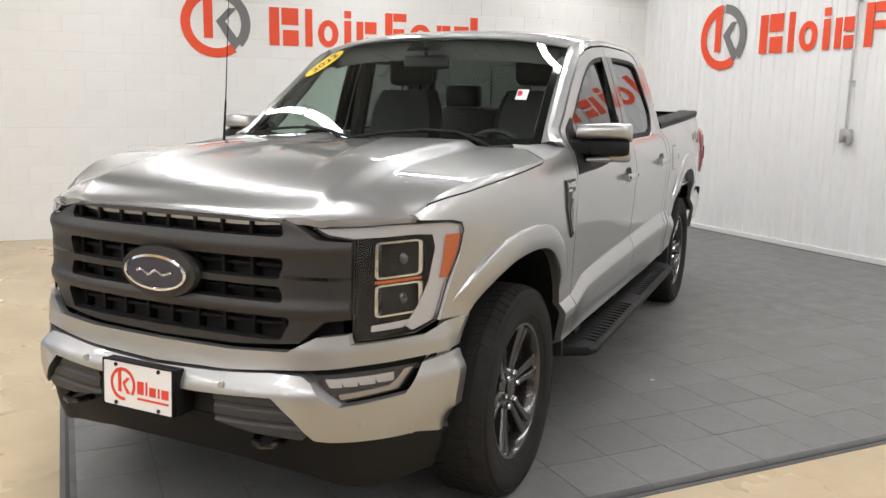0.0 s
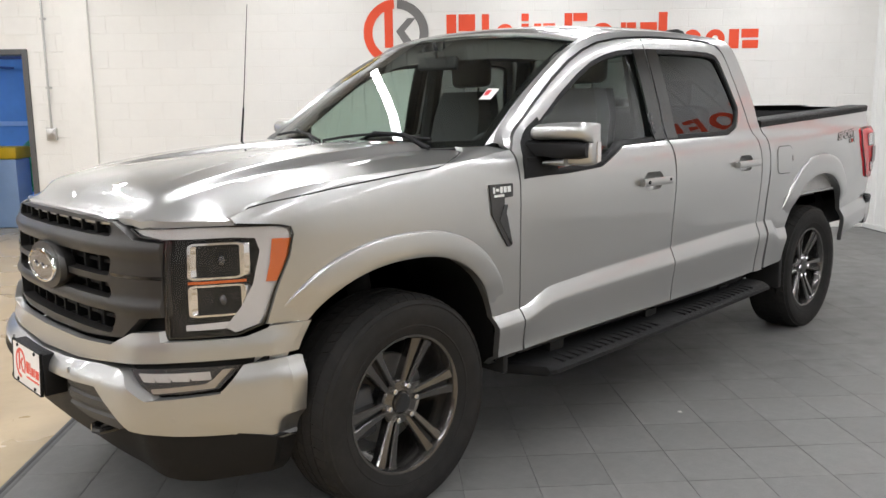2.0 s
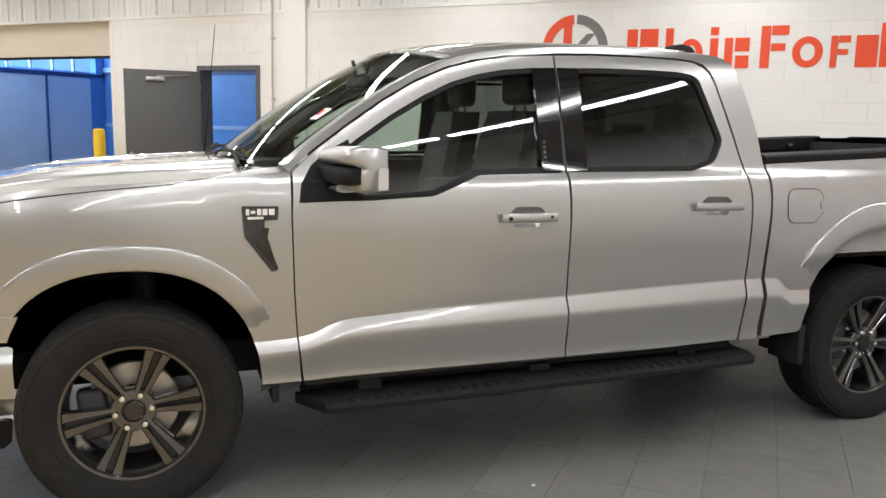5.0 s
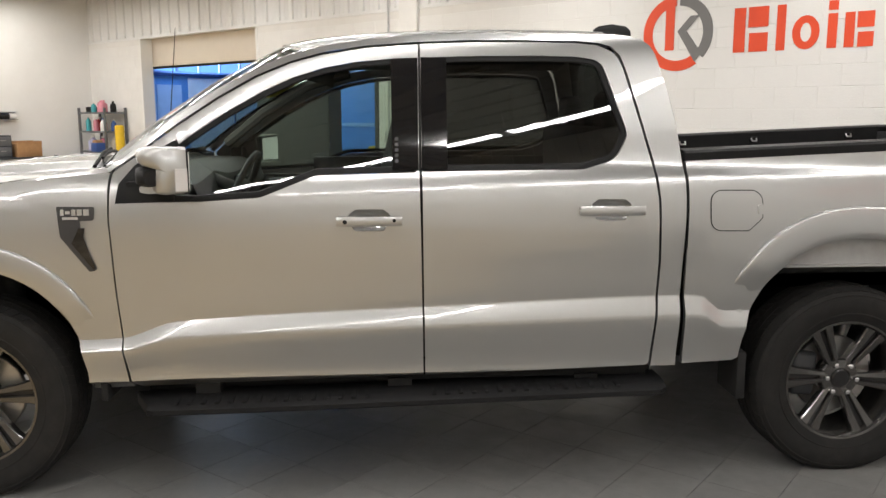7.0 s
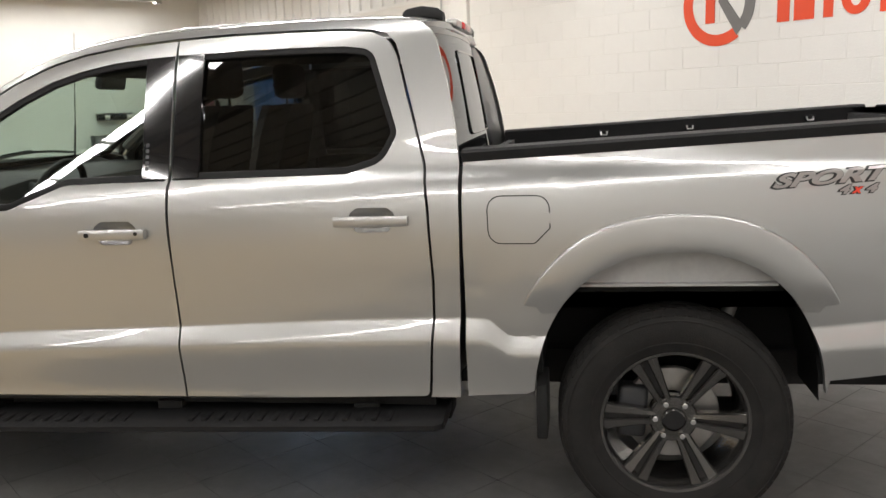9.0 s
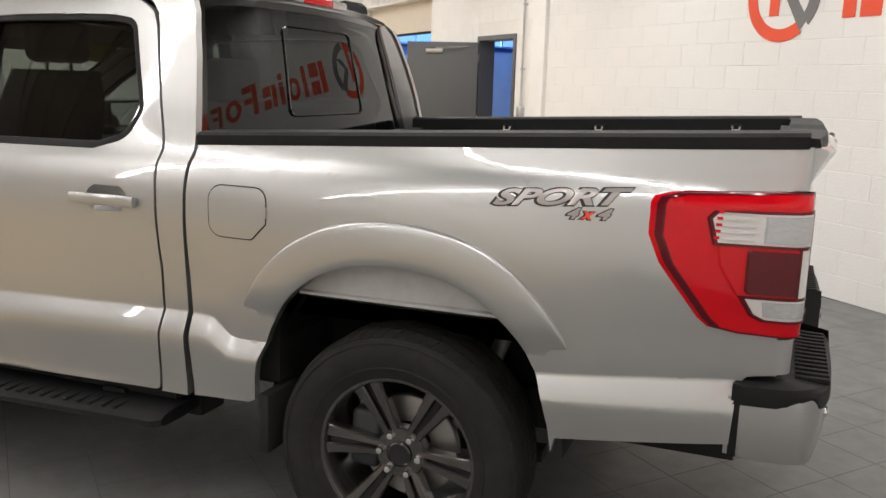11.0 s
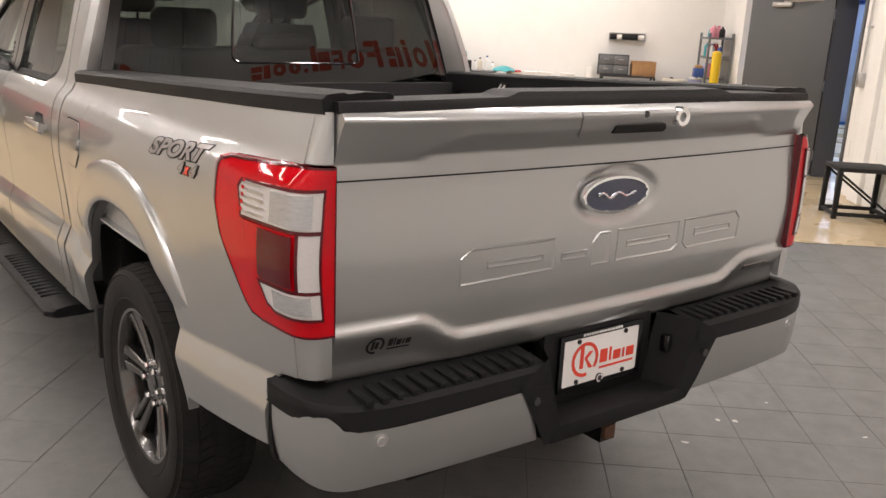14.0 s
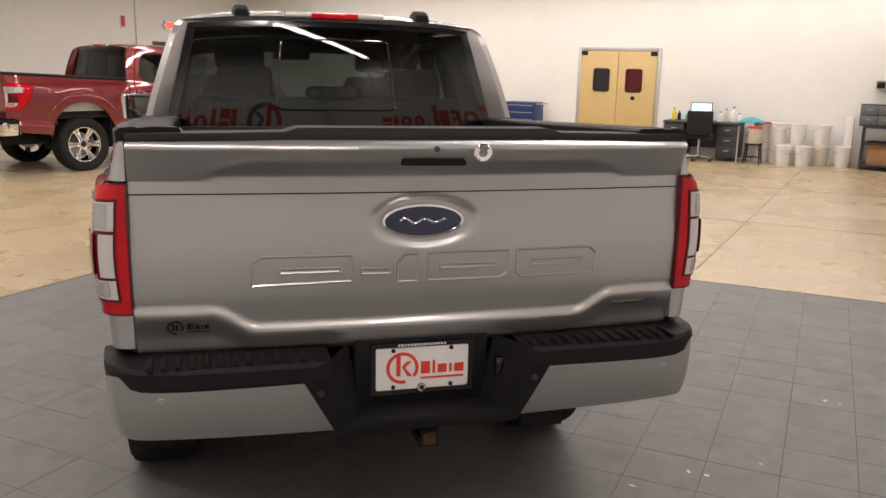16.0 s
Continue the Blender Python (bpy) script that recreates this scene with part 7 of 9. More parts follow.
    def shift(v):
        """The far half of the cab sits a little further out."""
        w = sstep(-0.9, -1.5, v.x) * sstep(-3.6, -2.95, v.x)
        v.y -= 0.10 * w * sstep(0.75, -0.75, v.y)
        if v.y < 0:
            v.y *= 1 + 0.03 * sstep(-4.2, -4.7, v.x)
    for ob in T.children_recursive:
        up = ob
        while up is not None and up.name.split(".")[0] != "wheel":
            up = up.parent
        if up is None:
            if ob.data.users == 1:
                for v in ob.data.vertices:
                    shift(v.co)
                ob.data.transform(K)
        elif up is ob:
            ob.location.x += 0.0273 * (ob.location.y - 0.93)
    return T


def DOOR1and2():
    """The upper edge of the door openings, from the rear sill over the roof line to the front pillar's foot."""
    return [(-2.811, 0.507), (-2.833, 0.80), (-2.837, 0.95), (-2.827, 1.2), (-2.810, 1.362), (-2.760, 1.552), (-2.705, 1.757), (-2.690, 1.800), (-2.655, 1.838), (-2.60, 1.853), (-2.50, 1.862), (-2.3, 1.865), (-2.05, 1.863), (-1.84, 1.854), (-1.62, 1.837), (-1.45, 1.810), (-1.31, 1.771), (-1.168, 1.711), (-1.018, 1.625), (-0.868, 1.525), (-0.738, 1.430), (-0.663, 1.372), (-0.618, 1.335)]


mat_lens = mat("projector_glass", (0.03, 0.033, 0.04), 0.04, 0.2, coat=1.0)


def make_cabin(T):
    """Seats, dash and wheel behind the glass."""
    def seat(x, y, rear=False):
        b = bmesh.new()
        box(b, x - 0.26, x + 0.27, y - 0.26, y + 0.26, 0.86, 1.02, 0.05, 3)
        s = part("seat", b, SEAT_CLOTH, T, "black leather seat")
        b = bmesh.new()
        rows = []
        for i in range(9):
            t = i / 8
            w = 0.255 - 0.03 * t - 0.05 * max(0, t - 0.8) / 0.2
            xx = x - 0.25 - 0.14 * t
            rows.append([(xx + 0.02, y - w, 0.98 + 0.62 * t), (xx + 0.075, y - w * 0.8, 0.98 + 0.62 * t), (xx + 0.055, y, 0.98 + 0.62 * t), (xx + 0.075, y + w * 0.8, 0.98 + 0.62 * t), (xx + 0.02, y + w, 0.98 + 0.62 * t), (xx - 0.09, y + w * 0.85, 0.98 + 0.62 * t), (xx - 0.10, y - w * 0.85, 0.98 + 0.62 * t), (xx + 0.02, y - w, 0.98 + 0.62 * t)])
        vs = grid(b, rows)
        b.faces.new(vs[-1][:-1])
        bmesh.ops.recalc_face_normals(b, faces=b.faces[:])
        part("seat_back", b, SEAT_CLOTH, s)
        b = bmesh.new()
        box(b, x - 0.47, x - 0.37, y - 0.14, y + 0.14, 1.63, 1.81, 0.04, 3)
        rod(b, (x - 0.42, y - 0.06, 1.56), (x - 0.42, y - 0.06, 1.66), 0.007, 8)
        rod(b, (x - 0.42, y + 0.06, 1.56), (x - 0.42, y + 0.06, 1.66), 0.007, 8)
        part("headrest", b, SEAT_CLOTH, s)
    for y in (0.40, -0.40):
        seat(-1.42, y)
    b = bmesh.new()
    box(b, -2.62, -2.12, -0.68, 0.68, 0.88, 1.03, 0.05, 3)
    s = part("rear_bench", b, SEAT_CLOTH, T, "black rear bench")
    b = bmesh.new()
    box(b, -2.78, -2.62, -0.68, 0.68, 0.98, 1.50, 0.05, 3)
    part("bench_back", b, SEAT_CLOTH, s)
    for y in (0.42, -0.42, 0.0):
        b = bmesh.new()
        box(b, -2.78, -2.69, y - 0.13, y + 0.13, 1.49, 1.66 if y else 1.56, 0.035, 3)
        part("headrest", b, SEAT_CLOTH, s)
    b = bmesh.new()
    rows = []
    for j in range(13):
        y = -0.80 + 1.6 * j / 12
        hump = 0.035 * math.exp(-((y - 0.40) / 0.18) ** 2)
        rows.append([(-0.50, y, 1.29), (-0.62, y, 1.315 + hump * 0.3), (-0.80, y, 1.31 + hump), (-0.90, y, 1.27 + hump), (-0.93, y, 1.18), (-0.86, y, 1.02), (-0.84, y, 0.80)])
    grid(b, rows)
    facing(b, (-1, 0, 1))
    d = part("dashboard", b, DASH, T, "black dashboard", 40)
    part("centre_screen", boxes((-0.945, -0.93, -0.17, 0.12, 1.10, 1.26), bevel=0.004), GLOSS_BLACK, d)
    part("console", boxes((-1.75, -0.9, -0.13, 0.13, 0.72, 1.02), bevel=0.02), DASH, T)
    b = bmesh.new()
    c = Vector((-1.02, 0.40, 1.21))
    tilt = Matrix.Rotation(radians(-24), 4, "Y")
    pts = [c + tilt @ Vector((0, 0.185 * math.cos(2 * math.pi * k / 32), 0.185 * math.sin(2 * math.pi * k / 32))) for k in range(32)]
    tube(b, pts, 0.016, 10, True)
    sw = part("steering_wheel", b, SEAT_CLOTH, T, "black steering wheel")
    b = bmesh.new()
    box(b, -0.02, 0.03, -0.075, 0.075, -0.06, 0.05, 0.02, 3)
    box(b, -0.01, 0.01, -0.18, 0.18, -0.018, 0.018, 0.006)
    box(b, -0.01, 0.01, -0.02, 0.02, -0.18, 0.0, 0.006)
    rod(b, (0.02, 0, 0), (0.16, 0, 0), 0.03, 12)
    bmesh.ops.transform(b, matrix=Matrix.Translation(c) @ tilt, verts=b.verts[:])
    part("wheel_centre", b, DASH, sw)
    b = bmesh.new()
    box(b, -0.02, 0.02, -0.13, 0.13, -0.035, 0.035, 0.015, 3, m=pose(-1.10, 0.0, 1.735, 0, -12, 6))
    rod(b, (-1.09, 0, 1.76), (-1.07, 0, 1.84), 0.01, 8)
    part("rear_view_mirror", b, DASH, T, "black rear-view mirror")
    b = boxes((-2.80, -0.70, -0.84, 0.84, 0.60, 0.66))
    part("cabin_floor", b, MATT_BLACK, T)
    for sg in (1, -1):
        b = bmesh.new()
        box(b, -1.82, -0.72, min(sg * 0.80, sg * 0.86), max(sg * 0.80, sg * 0.86), 0.62, 1.20)
        box(b, -1.82, -1.22, min(sg * 0.80, sg * 0.865), max(sg * 0.80, sg * 0.865), 1.20, 1.30)
        box(b, -2.70, -1.84, min(sg * 0.80, sg * 0.86), max(sg * 0.80, sg * 0.86), 0.62, 1.30)
        part("door_card", b, DASH, T, "black inner door trim")
        b = bmesh.new()
        tube(b, [(-0.72, sg * 0.765, 1.39), (-0.95, sg * 0.735, 1.57), (-1.2, sg * 0.705, 1.725), (-1.45, sg * 0.68, 1.80)], 0.03, 8)
        part("pillar_trim", b, HEADLINER, T, "grey pillar trim")
        b = bmesh.new()
        tube(b, [(-1.835, sg * 0.80, 1.30), (-1.835, sg * 0.70, 1.78)], 0.05, 8)
        part("middle_pillar_trim", b, DASH, T, "black pillar trim")


# ---------- fittings of the walls ----------
def placed(ob, u, v, z=0.0, turn=0.0, at=None):
    ob.matrix_world = (ROOM if at is None else at) @ pose(u, v, z, 0, 0, turn)
    return ob


# ceiling strip lights: housings above the lamps, with plain covers over the joints
for u in ROWS_U:
    bm = bmesh.new()
    box(bm, -0.085, 0.085, ROW_V0 - 0.05, ROW_V1 + 0.05, 0.012, 0.075, 0.01)
    fx = tagged(finish("strip_light", bm, GALV), "long white ceiling strip light on thin hangers", "strip light", "ceiling strip lights")
    fx.matrix_world = HALL @ pose(u, 0, ROW_Z)
    v = ROW_V0
    while v < ROW_V1 + 0.1:
        bm = bmesh.new()
        box(bm, -0.08, 0.08, v - 0.06, v + 0.06, -0.022, 0.012)
        part("joint_cover", bm, GALV, fx)
        bm = bmesh.new()
        rod(bm, (0, v, 0.07), (0, v, TOP - ROW_Z - 0.03), 0.006, 6)
        part("hanger", bm, GALV, fx)
        v += 2.53

# overhead door, half lowered behind the opening
od = tagged(empty("overhead_door"), "beige sectional overhead door drawn part way down", "overhead door")
for z0, z1 in ((2.44, 3.1),):
    bm = boxes((O0 - 0.1, O1 + 0.1, VA - WT - 0.06, VA - WT - 0.015, z0, z1), bevel=0.006)
    part("door_section", bm, BEIGE_DOOR, od)
part("bottom_seal", boxes((O0 - 0.1, O1 + 0.1, VA - WT - 0.05, VA - WT - 0.02, 2.40, 2.44)), MATT_BLACK, od)
od.matrix_world = ROOM
setting("trim_jamb", boxes((O1 - 0.003, O1 + 0.05, VA - WT - 0.01, VA + 0.004, -0.012, OH), (O0 - 0.05, O0 + 0.003, VA - WT - 0.01, VA + 0.004, -0.012, OH)), PLASTER, "white painted jambs of the shop opening")

# grey steel door and frame
bm = boxes((D0 - 0.055, D0 + 0.01, VA - WT - 0.01, VA + 0.018, -0.012, DH + 0.055), (D1 - 0.01, D1 + 0.055, VA - WT - 0.01, VA + 0.018, -0.012, DH + 0.055), (D0 + 0.01, D1 - 0.01, VA - WT - 0.01, VA + 0.018, DH - 0.01, DH + 0.055), bevel=0.004)
setting("door_1_frame", bm, DOOR_GREY, "grey steel door frame")
leaf = tagged(finish("steel_door", boxes((0.0, 1.02, -0.022, 0.022, 0.01, 2.17), bevel=0.003), DOOR_GREY), "grey painted steel door standing open", "door")
placed(leaf, D1 - 0.01, VA + 0.03, 0, math.degrees(math.atan2(0.84, 0.60)))
b = bmesh.new()
for sy in (1, -1):
    rod(b, (0.955, sy * 0.022, 1.02), (0.955, sy * 0.06, 1.02), 0.012, 12)
    tube(b, [(0.955, sy * 0.060, 1.02), (0.94, sy * 0.066, 1.02), (0.88, sy * 0.066, 1.018), (0.845, sy * 0.064, 1.014)], 0.010, 10)
    rod(b, (0.955, sy * 0.022, 1.02), (0.955, sy * 0.027, 1.02), 0.032, 20)
part("door_lever", b, SATIN_METAL, leaf, "metal door lever")
for sy in (1, -1):
    b = boxes((0.50, 0.74, sy * 0.05 - 0.028, sy * 0.05 + 0.028, 2.02, 2.075), bevel=0.006)
    part("door_closer", b, SATIN_METAL, leaf, "metal door closer")
b = bmesh.new()
tube(b, [(0.60, 0.06, 2.085), (0.30, 0.10, 2.10), (-0.20, -0.16, 2.14)], 0.010, 6)
tube(b, [(0.60, -0.06, 2.085), (0.30, -0.14, 2.10), (-0.12, -0.30, 2.15)], 0.010, 6)
part("closer_arm", b, SATIN_METAL, leaf)
b = boxes((0.93, 1.0, 0.022, 0.07, 0.0, 0.09), bevel=0.012)
part("door_stop", b, MATT_BLACK, leaf, "black rubber door stop")
for z in (0.25, 1.1, 1.95):
    b = bmesh.new()
    rod(b, (0.0, 0.0, z - 0.06), (0.0, 0.0, z + 0.06), 0.012, 10)
    part("hinge", b, SATIN_METAL, leaf)

# pilaster, conduits and boxes
setting("wall_pilaster", boxes((2.94, 3.26, VA - 0.01, VA + 0.05, -0.012, TOP - 0.06), bevel=0.006), BLOCK_WALL, "white painted wall pilaster")


def conduit(name, u, v, z0, along_u, m, label, top=4.1):
    """A steel pipe up the wall, with a switch box at its foot."""
    b = bmesh.new()
    box(b, -0.058, 0.058, 0.0, 0.06, -0.075, 0.075, 0.008)
    ob = tagged(finish(name, b, GALV), label, "junction box")
    b = bmesh.new()
    rod(b, (0, 0.03, 0.07), (0, 0.03, top - z0), 0.013, 10)
    part("conduit_pipe", b, GALV, ob, "thin metal conduit")
    for z in (0.55, 1.35, 2.1):
        b = boxes((-0.035, 0.035, 0.0, 0.018, z - 0.012, z + 0.012), (-0.018, 0.018, 0.0, 0.047, z - 0.011, z + 0.011))
        part("pipe_strap", b, GALV, ob)
    b = bmesh.new()
    box(b, -0.035, 0.035, 0.058, 0.064, -0.055, 0.055, 0.002)
    rod(b, (0, 0.062, 0.0), (0, 0.070, 0.0), 0.017, 14)
    part("cover_plate", b, SATIN_METAL, ob)
    ob.matrix_world = m
    return ob


conduit("wall_box", 0, 0, 1.25, True, ROOM @ pose(3.48, VA + 0.002, 1.25), "grey metal switch box with conduit on the white block wall")
conduit("wall_box", 0, 0, 1.25, False, GRID @ pose(UA + 0.006, -2.72, 1.25, 0, 0, -90), "grey metal outlet box with conduit on the ribbed wall")

# ---------- wall signs: ring mark and plain bars ----------
def wall_sign(m, grey_second):
    """A ring mark and a row of plain orange bars, on a wall whose outside is +y; +x runs to the reader's left."""
    def lay(a, b, h):
        return Vector((-a, h, b))
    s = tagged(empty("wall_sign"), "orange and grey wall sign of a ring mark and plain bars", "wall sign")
    r = 0.385
    part("ring_half", ring_logo(bmesh.new(), lay, r, 0.105, 0.004, half=(93, 305)), SIGN_ORANGE, s, "orange ring half")
    part("ring_half", ring_logo(bmesh.new(), lay, r, 0.105, 0.004, half=(-42, 87)), SIGN_GREY, s, "dark grey ring half")
    part("mark_stem", prism(bmesh.new(), rect(-0.135, -0.035, -0.17, 0.365), lay, 0.0045), SIGN_ORANGE, s)
    part("mark_stem", prism(bmesh.new(), [(-0.135, 0.30), (-0.035, 0.365), (-0.20, 0.22), (-0.24, 0.24)], lay, 0.005), SIGN_ORANGE, s)
    part("mark_chevron", prism(bmesh.new(), [(0.0, 0.02), (0.14, 0.17), (0.235, 0.17), (0.10, 0.02), (0.27, -0.21), (0.20, -0.30)], lay, 0.0045), SIGN_GREY, s)
    H, X = 0.43, 0.315
    def glyph(a, w, h, z, kind):
        out = []
        if kind == "bar":
            out = [rect(a, a + w, z, z + h)]
        elif kind == "stem":
            out = [rect(a, a + w * 0.34, z, z + h), rect(a + w * 0.42, a + w, z + h * 0.55, z + h), rect(a + w * 0.46, a + w, z, z + h * 0.42)]
        elif kind == "flag":
            out = [rect(a, a + w * 0.34, z, z + h), rect(a + w * 0.38, a + w, z + h * 0.78, z + h), rect(a + w * 0.38, a + w * 0.9, z + h * 0.40, z + h * 0.58)]
        elif kind == "slab":
            n = 28
            ring = [(a + w / 2 + w / 2 * math.cos(2 * math.pi * k / n), z + h / 2 + h / 2 * math.sin(2 * math.pi * k / n)) for k in range(n + 1)]
            hole = [(a + w / 2 + (w / 2 - 0.075) * math.cos(2 * math.pi * k / n), z + h / 2 + (h / 2 - 0.07) * math.sin(2 * math.pi * k / n)) for k in range(n + 1)]
            b = bmesh.new()
            grid(b, [[lay(*p, 0.0) for p in ring], [lay(*p, 0.004) for p in ring], [lay(*p, 0.004) for p in hole], [lay(*p, 0.0) for p in hole]])
            bmesh.ops.recalc_face_normals(b, faces=b.faces[:])
            part("sign_ring", b, SIGN_ORANGE, s)
        elif kind == "tall":
            out = [rect(a, a + w * 0.62, z, z + X), rect(a + w * 0.68, a + w, z, z + h)]
        for lp in out:
            part("sign_bar", prism(bmesh.new(), lp, lay, 0.004), SIGN_ORANGE, s)
    z = -0.225
    for a, w, h, k in ((0.60, 0.34, H, "stem"), (1.02, 0.085, H, "bar"), (1.17, 0.25, X, "slab"), (1.49, 0.085, X, "bar"), (1.64, 0.25, X, "stem"), (2.00, 0.27, H, "flag"), (2.31, 0.29, X, "slab"), (2.67, 0.18, X, "flag"), (2.90, 0.32, H, "tall"),
                       (3.30, 0.07, 0.07, "bar"), (3.42, 0.21, 0.225, "slab"), (3.68, 0.23, 0.225, "slab"), (3.96, 0.35, 0.225, "stem")):
        glyph(a, w, h, z, k)
    part("sign_bar", prism(bmesh.new(), rect(1.49, 1.575, z + 0.345, z + H), lay, 0.004), SIGN_ORANGE, s)
    s.matrix_world = m
    return s


wall_sign(ROOM @ pose(-0.69, VA + 0.0015, 2.39), True)
wall_sign(GRID @ pose(UA + 0.0005, -4.64, 2.36, 0, 0, -90), True)

# ---------- far wall ----------
sd = tagged(empty("swing_doors"), "pair of tan traffic doors with dark windows in a grey frame", "double door")
W0, W1 = -0.09, 1.57
part("door_frame", boxes((UC - 0.03, UC + 0.02, W0 - 0.07, W0, 0, 2.17), (UC - 0.03, UC + 0.02, W1, W1 + 0.07, 0, 2.17), (UC - 0.03, UC + 0.02, W0, W1, 2.10, 2.17), bevel=0.004), GALV, sd, "grey metal frame")
mid = (W0 + W1) / 2
for k, (v0, v1) in enumerate(((W0 + 0.006, mid - 0.004), (mid + 0.004, W1 - 0.006))):
    dl = part("door_leaf", boxes((UC - 0.05, UC - 0.008, v0, v1, 0.01, 2.095), bevel=0.008), TAN_DOOR, sd, "tan swing door leaf")
    c = (v0 + v1) / 2 + (0.06 if k == 0 else -0.06)
    lp = rounded([(c - 0.17, 1.25, 0.05), (c + 0.17, 1.25, 0.05), (c + 0.17, 1.72, 0.05), (c - 0.17, 1.72, 0.05)])
    part("door_window", prism(bmesh.new(), lp, lambda a, b, h: Vector((UC - 0.052 - h, a, b)), 0.002), GLOSS_BLACK if k else LENS_DARK_RED, dl, "dark door window")
    b = bmesh.new()
    tube(b, [Vector((UC - 0.056, a, z)) for a, z in lp], 0.014, 6, True)
    part("window_gasket", b, MATT_BLACK, dl)
    part("door_bumper", boxes((UC - 0.058, UC - 0.05, (v0 if k == 0 else v1 - 0.14), (v0 + 0.14 if k == 0 else v1), 2.0, 2.09)), MATT_BLACK, dl)
    if k == 0:
        b = bmesh.new()
        rod(b, (UC - 0.05, c, 1.12), (UC - 0.058, c, 1.12), 0.045, 18)
        part("door_decal", b, MATT_BLACK, dl)
sd.matrix_world = ROOM


def pail(u, v, z, r, h, material, lid, label):
    b = bmesh.new()
    lathe(b, [(0.0, 0.0), (r * 0.86, 0.0), (r * 0.88, 0.01), (r * 0.97, h - 0.07), (r * 1.03, h - 0.065), (r * 1.03, h - 0.05), (r, h - 0.045), (r * 1.02, h - 0.012), (r * 1.02, h), (0.0, h)], 28, "Z")
    bmesh.ops.recalc_face_normals(b, faces=b.faces[:])
    ob = tagged(finish("pail", b, material), label, "pail", "pails by the wall")
    b = bmesh.new()
    tube(b, [(r * 1.03 * math.cos(t), -r * 1.03 * math.sin(t) * 0.55 - r * 0.5, h - 0.055 - 0.09 * math.sin(t)) for t in (math.pi * k / 10 for k in range(11))], 0.004, 5)
    part("bail_handle", b, STEEL, ob)
    b = bmesh.new()
    lathe(b, [(0.0, h + 0.012), (r * 0.9, h + 0.012), (r * 0.93, h + 0.02), (r * 1.05, h + 0.016), (r * 1.06, h - 0.012)], 28, "Z")
    part("pail_lid", b, lid, ob)
    placed(ob, u, v, z, random.uniform(0, 360))
    return ob


FL = -0.014
LAVENDER = mat("lavender_label", (0.42, 0.42, 0.62), 0.5)
for k, v in enumerate((-2.30, -2.62, -2.95, -3.42, -3.80)):
    pail(11.45, v, FL, 0.15, 0.37, BUCKET_WHITE if k != 3 else BUCKET_CREAM, BUCKET_WHITE, "white plastic pail with a lid, standing on the floor")
for k, v in enumerate((-2.32, -2.64, -2.97, -3.41)):
    pail(11.47, v, FL + 0.395, 0.15, 0.37, (BUCKET_CREAM, BUCKET_WHITE, BUCKET_WHITE, BUCKET_WHITE)[k], BUCKET_WHITE if k else RED_PLASTIC, "white plastic pail stacked on another")
pail(11.15, -3.13, FL, 0.145, 0.36, BUCKET_WHITE, BUCKET_WHITE, "white plastic pail standing in front of the row")
pail(11.10, -2.78, FL, 0.145, 0.36, BUCKET_WHITE, BUCKET_WHITE, "white plastic pail standing in front of the row")
b = bmesh.new()
box(b, -0.07, 0.07, -0.07, 0.07, 0, 0.95, 0.01)
placed(tagged(finish("carton_tube", b, BUCKET_WHITE), "tall white cardboard carton behind the pails", "carton"), 11.62, -3.86, FL)

# small black stool with a tub on it
st = tagged(empty("stool"), "small black stool beside the pails", "stool")
b = bmesh.new()
box(b, -0.15, 0.15, -0.15, 0.15, 0.36, 0.39, 0.01)
part("seat", b, MATT_BLACK, st)
for sx in (-1, 1):
    for sy in (-1, 1):
        b = bmesh.new()
        rod(b, (sx * 0.15, sy * 0.15, 0), (sx * 0.12, sy * 0.12, 0.37), 0.014, 8)
        part("leg", b, MATT_BLACK, st)
b = boxes((-0.14, 0.14, -0.012, 0.012, 0.12, 0.14), (-0.012, 0.012, -0.14, 0.14, 0.12, 0.14))
part("stretcher", b, MATT_BLACK, st)
placed(st, 11.0, -2.25, FL)
pail(11.0, -2.25, FL + 0.39, 0.13, 0.30, BUCKET_CREAM, RED_PLASTIC, "cream tub with a red lid on the stool")
b = bmesh.new()
rows = [[(0.22 * math.cos(t) * k * (1 + 0.1 * math.sin(5 * t)), 0.24 * math.sin(t) * k, 0.09 * (1 - k * k) + 0.01 * math.sin(7 * t) * k) for t in (2 * math.pi * i / 24 for i in range(25))] for k in (0.05, 0.4, 0.7, 0.9, 1.0)]
grid(b, rows)
facing(b, (0, 0, 1))
thicken(b, (0, 0, -0.015))
placed(tagged(finish("plastic_bag", b, TEAL), "crumpled blue plastic bag on the pails", "bag"), 11.35, -2.12, FL + 0.78)

# desk with a lit monitor and a dark chair
dk = tagged(empty("desk"), "dark metal desk against the far wall", "desk")
part("desk_top", boxes((-0.38, 0.38, -0.74, 0.74, 0.71, 0.75), bevel=0.006), CABINET, dk)
for sv in (-1, 1):
    part("pedestal", boxes((-0.33, 0.36, sv * 0.52 - 0.20, sv * 0.52 + 0.20, 0.06, 0.71), bevel=0.004), CABINET, dk)
    for k in range(3):
        dr = part("drawer", boxes((-0.345, -0.33, sv * 0.52 - 0.185, sv * 0.52 + 0.185, 0.09 + 0.20 * k, 0.28 + 0.20 * k), bevel=0.003), CABINET, dk)
        part("drawer_pull", boxes((-0.36, -0.345, sv * 0.52 - 0.05, sv * 0.52 + 0.05, 0.20 + 0.20 * k, 0.215 + 0.20 * k)), SATIN_METAL, dr)
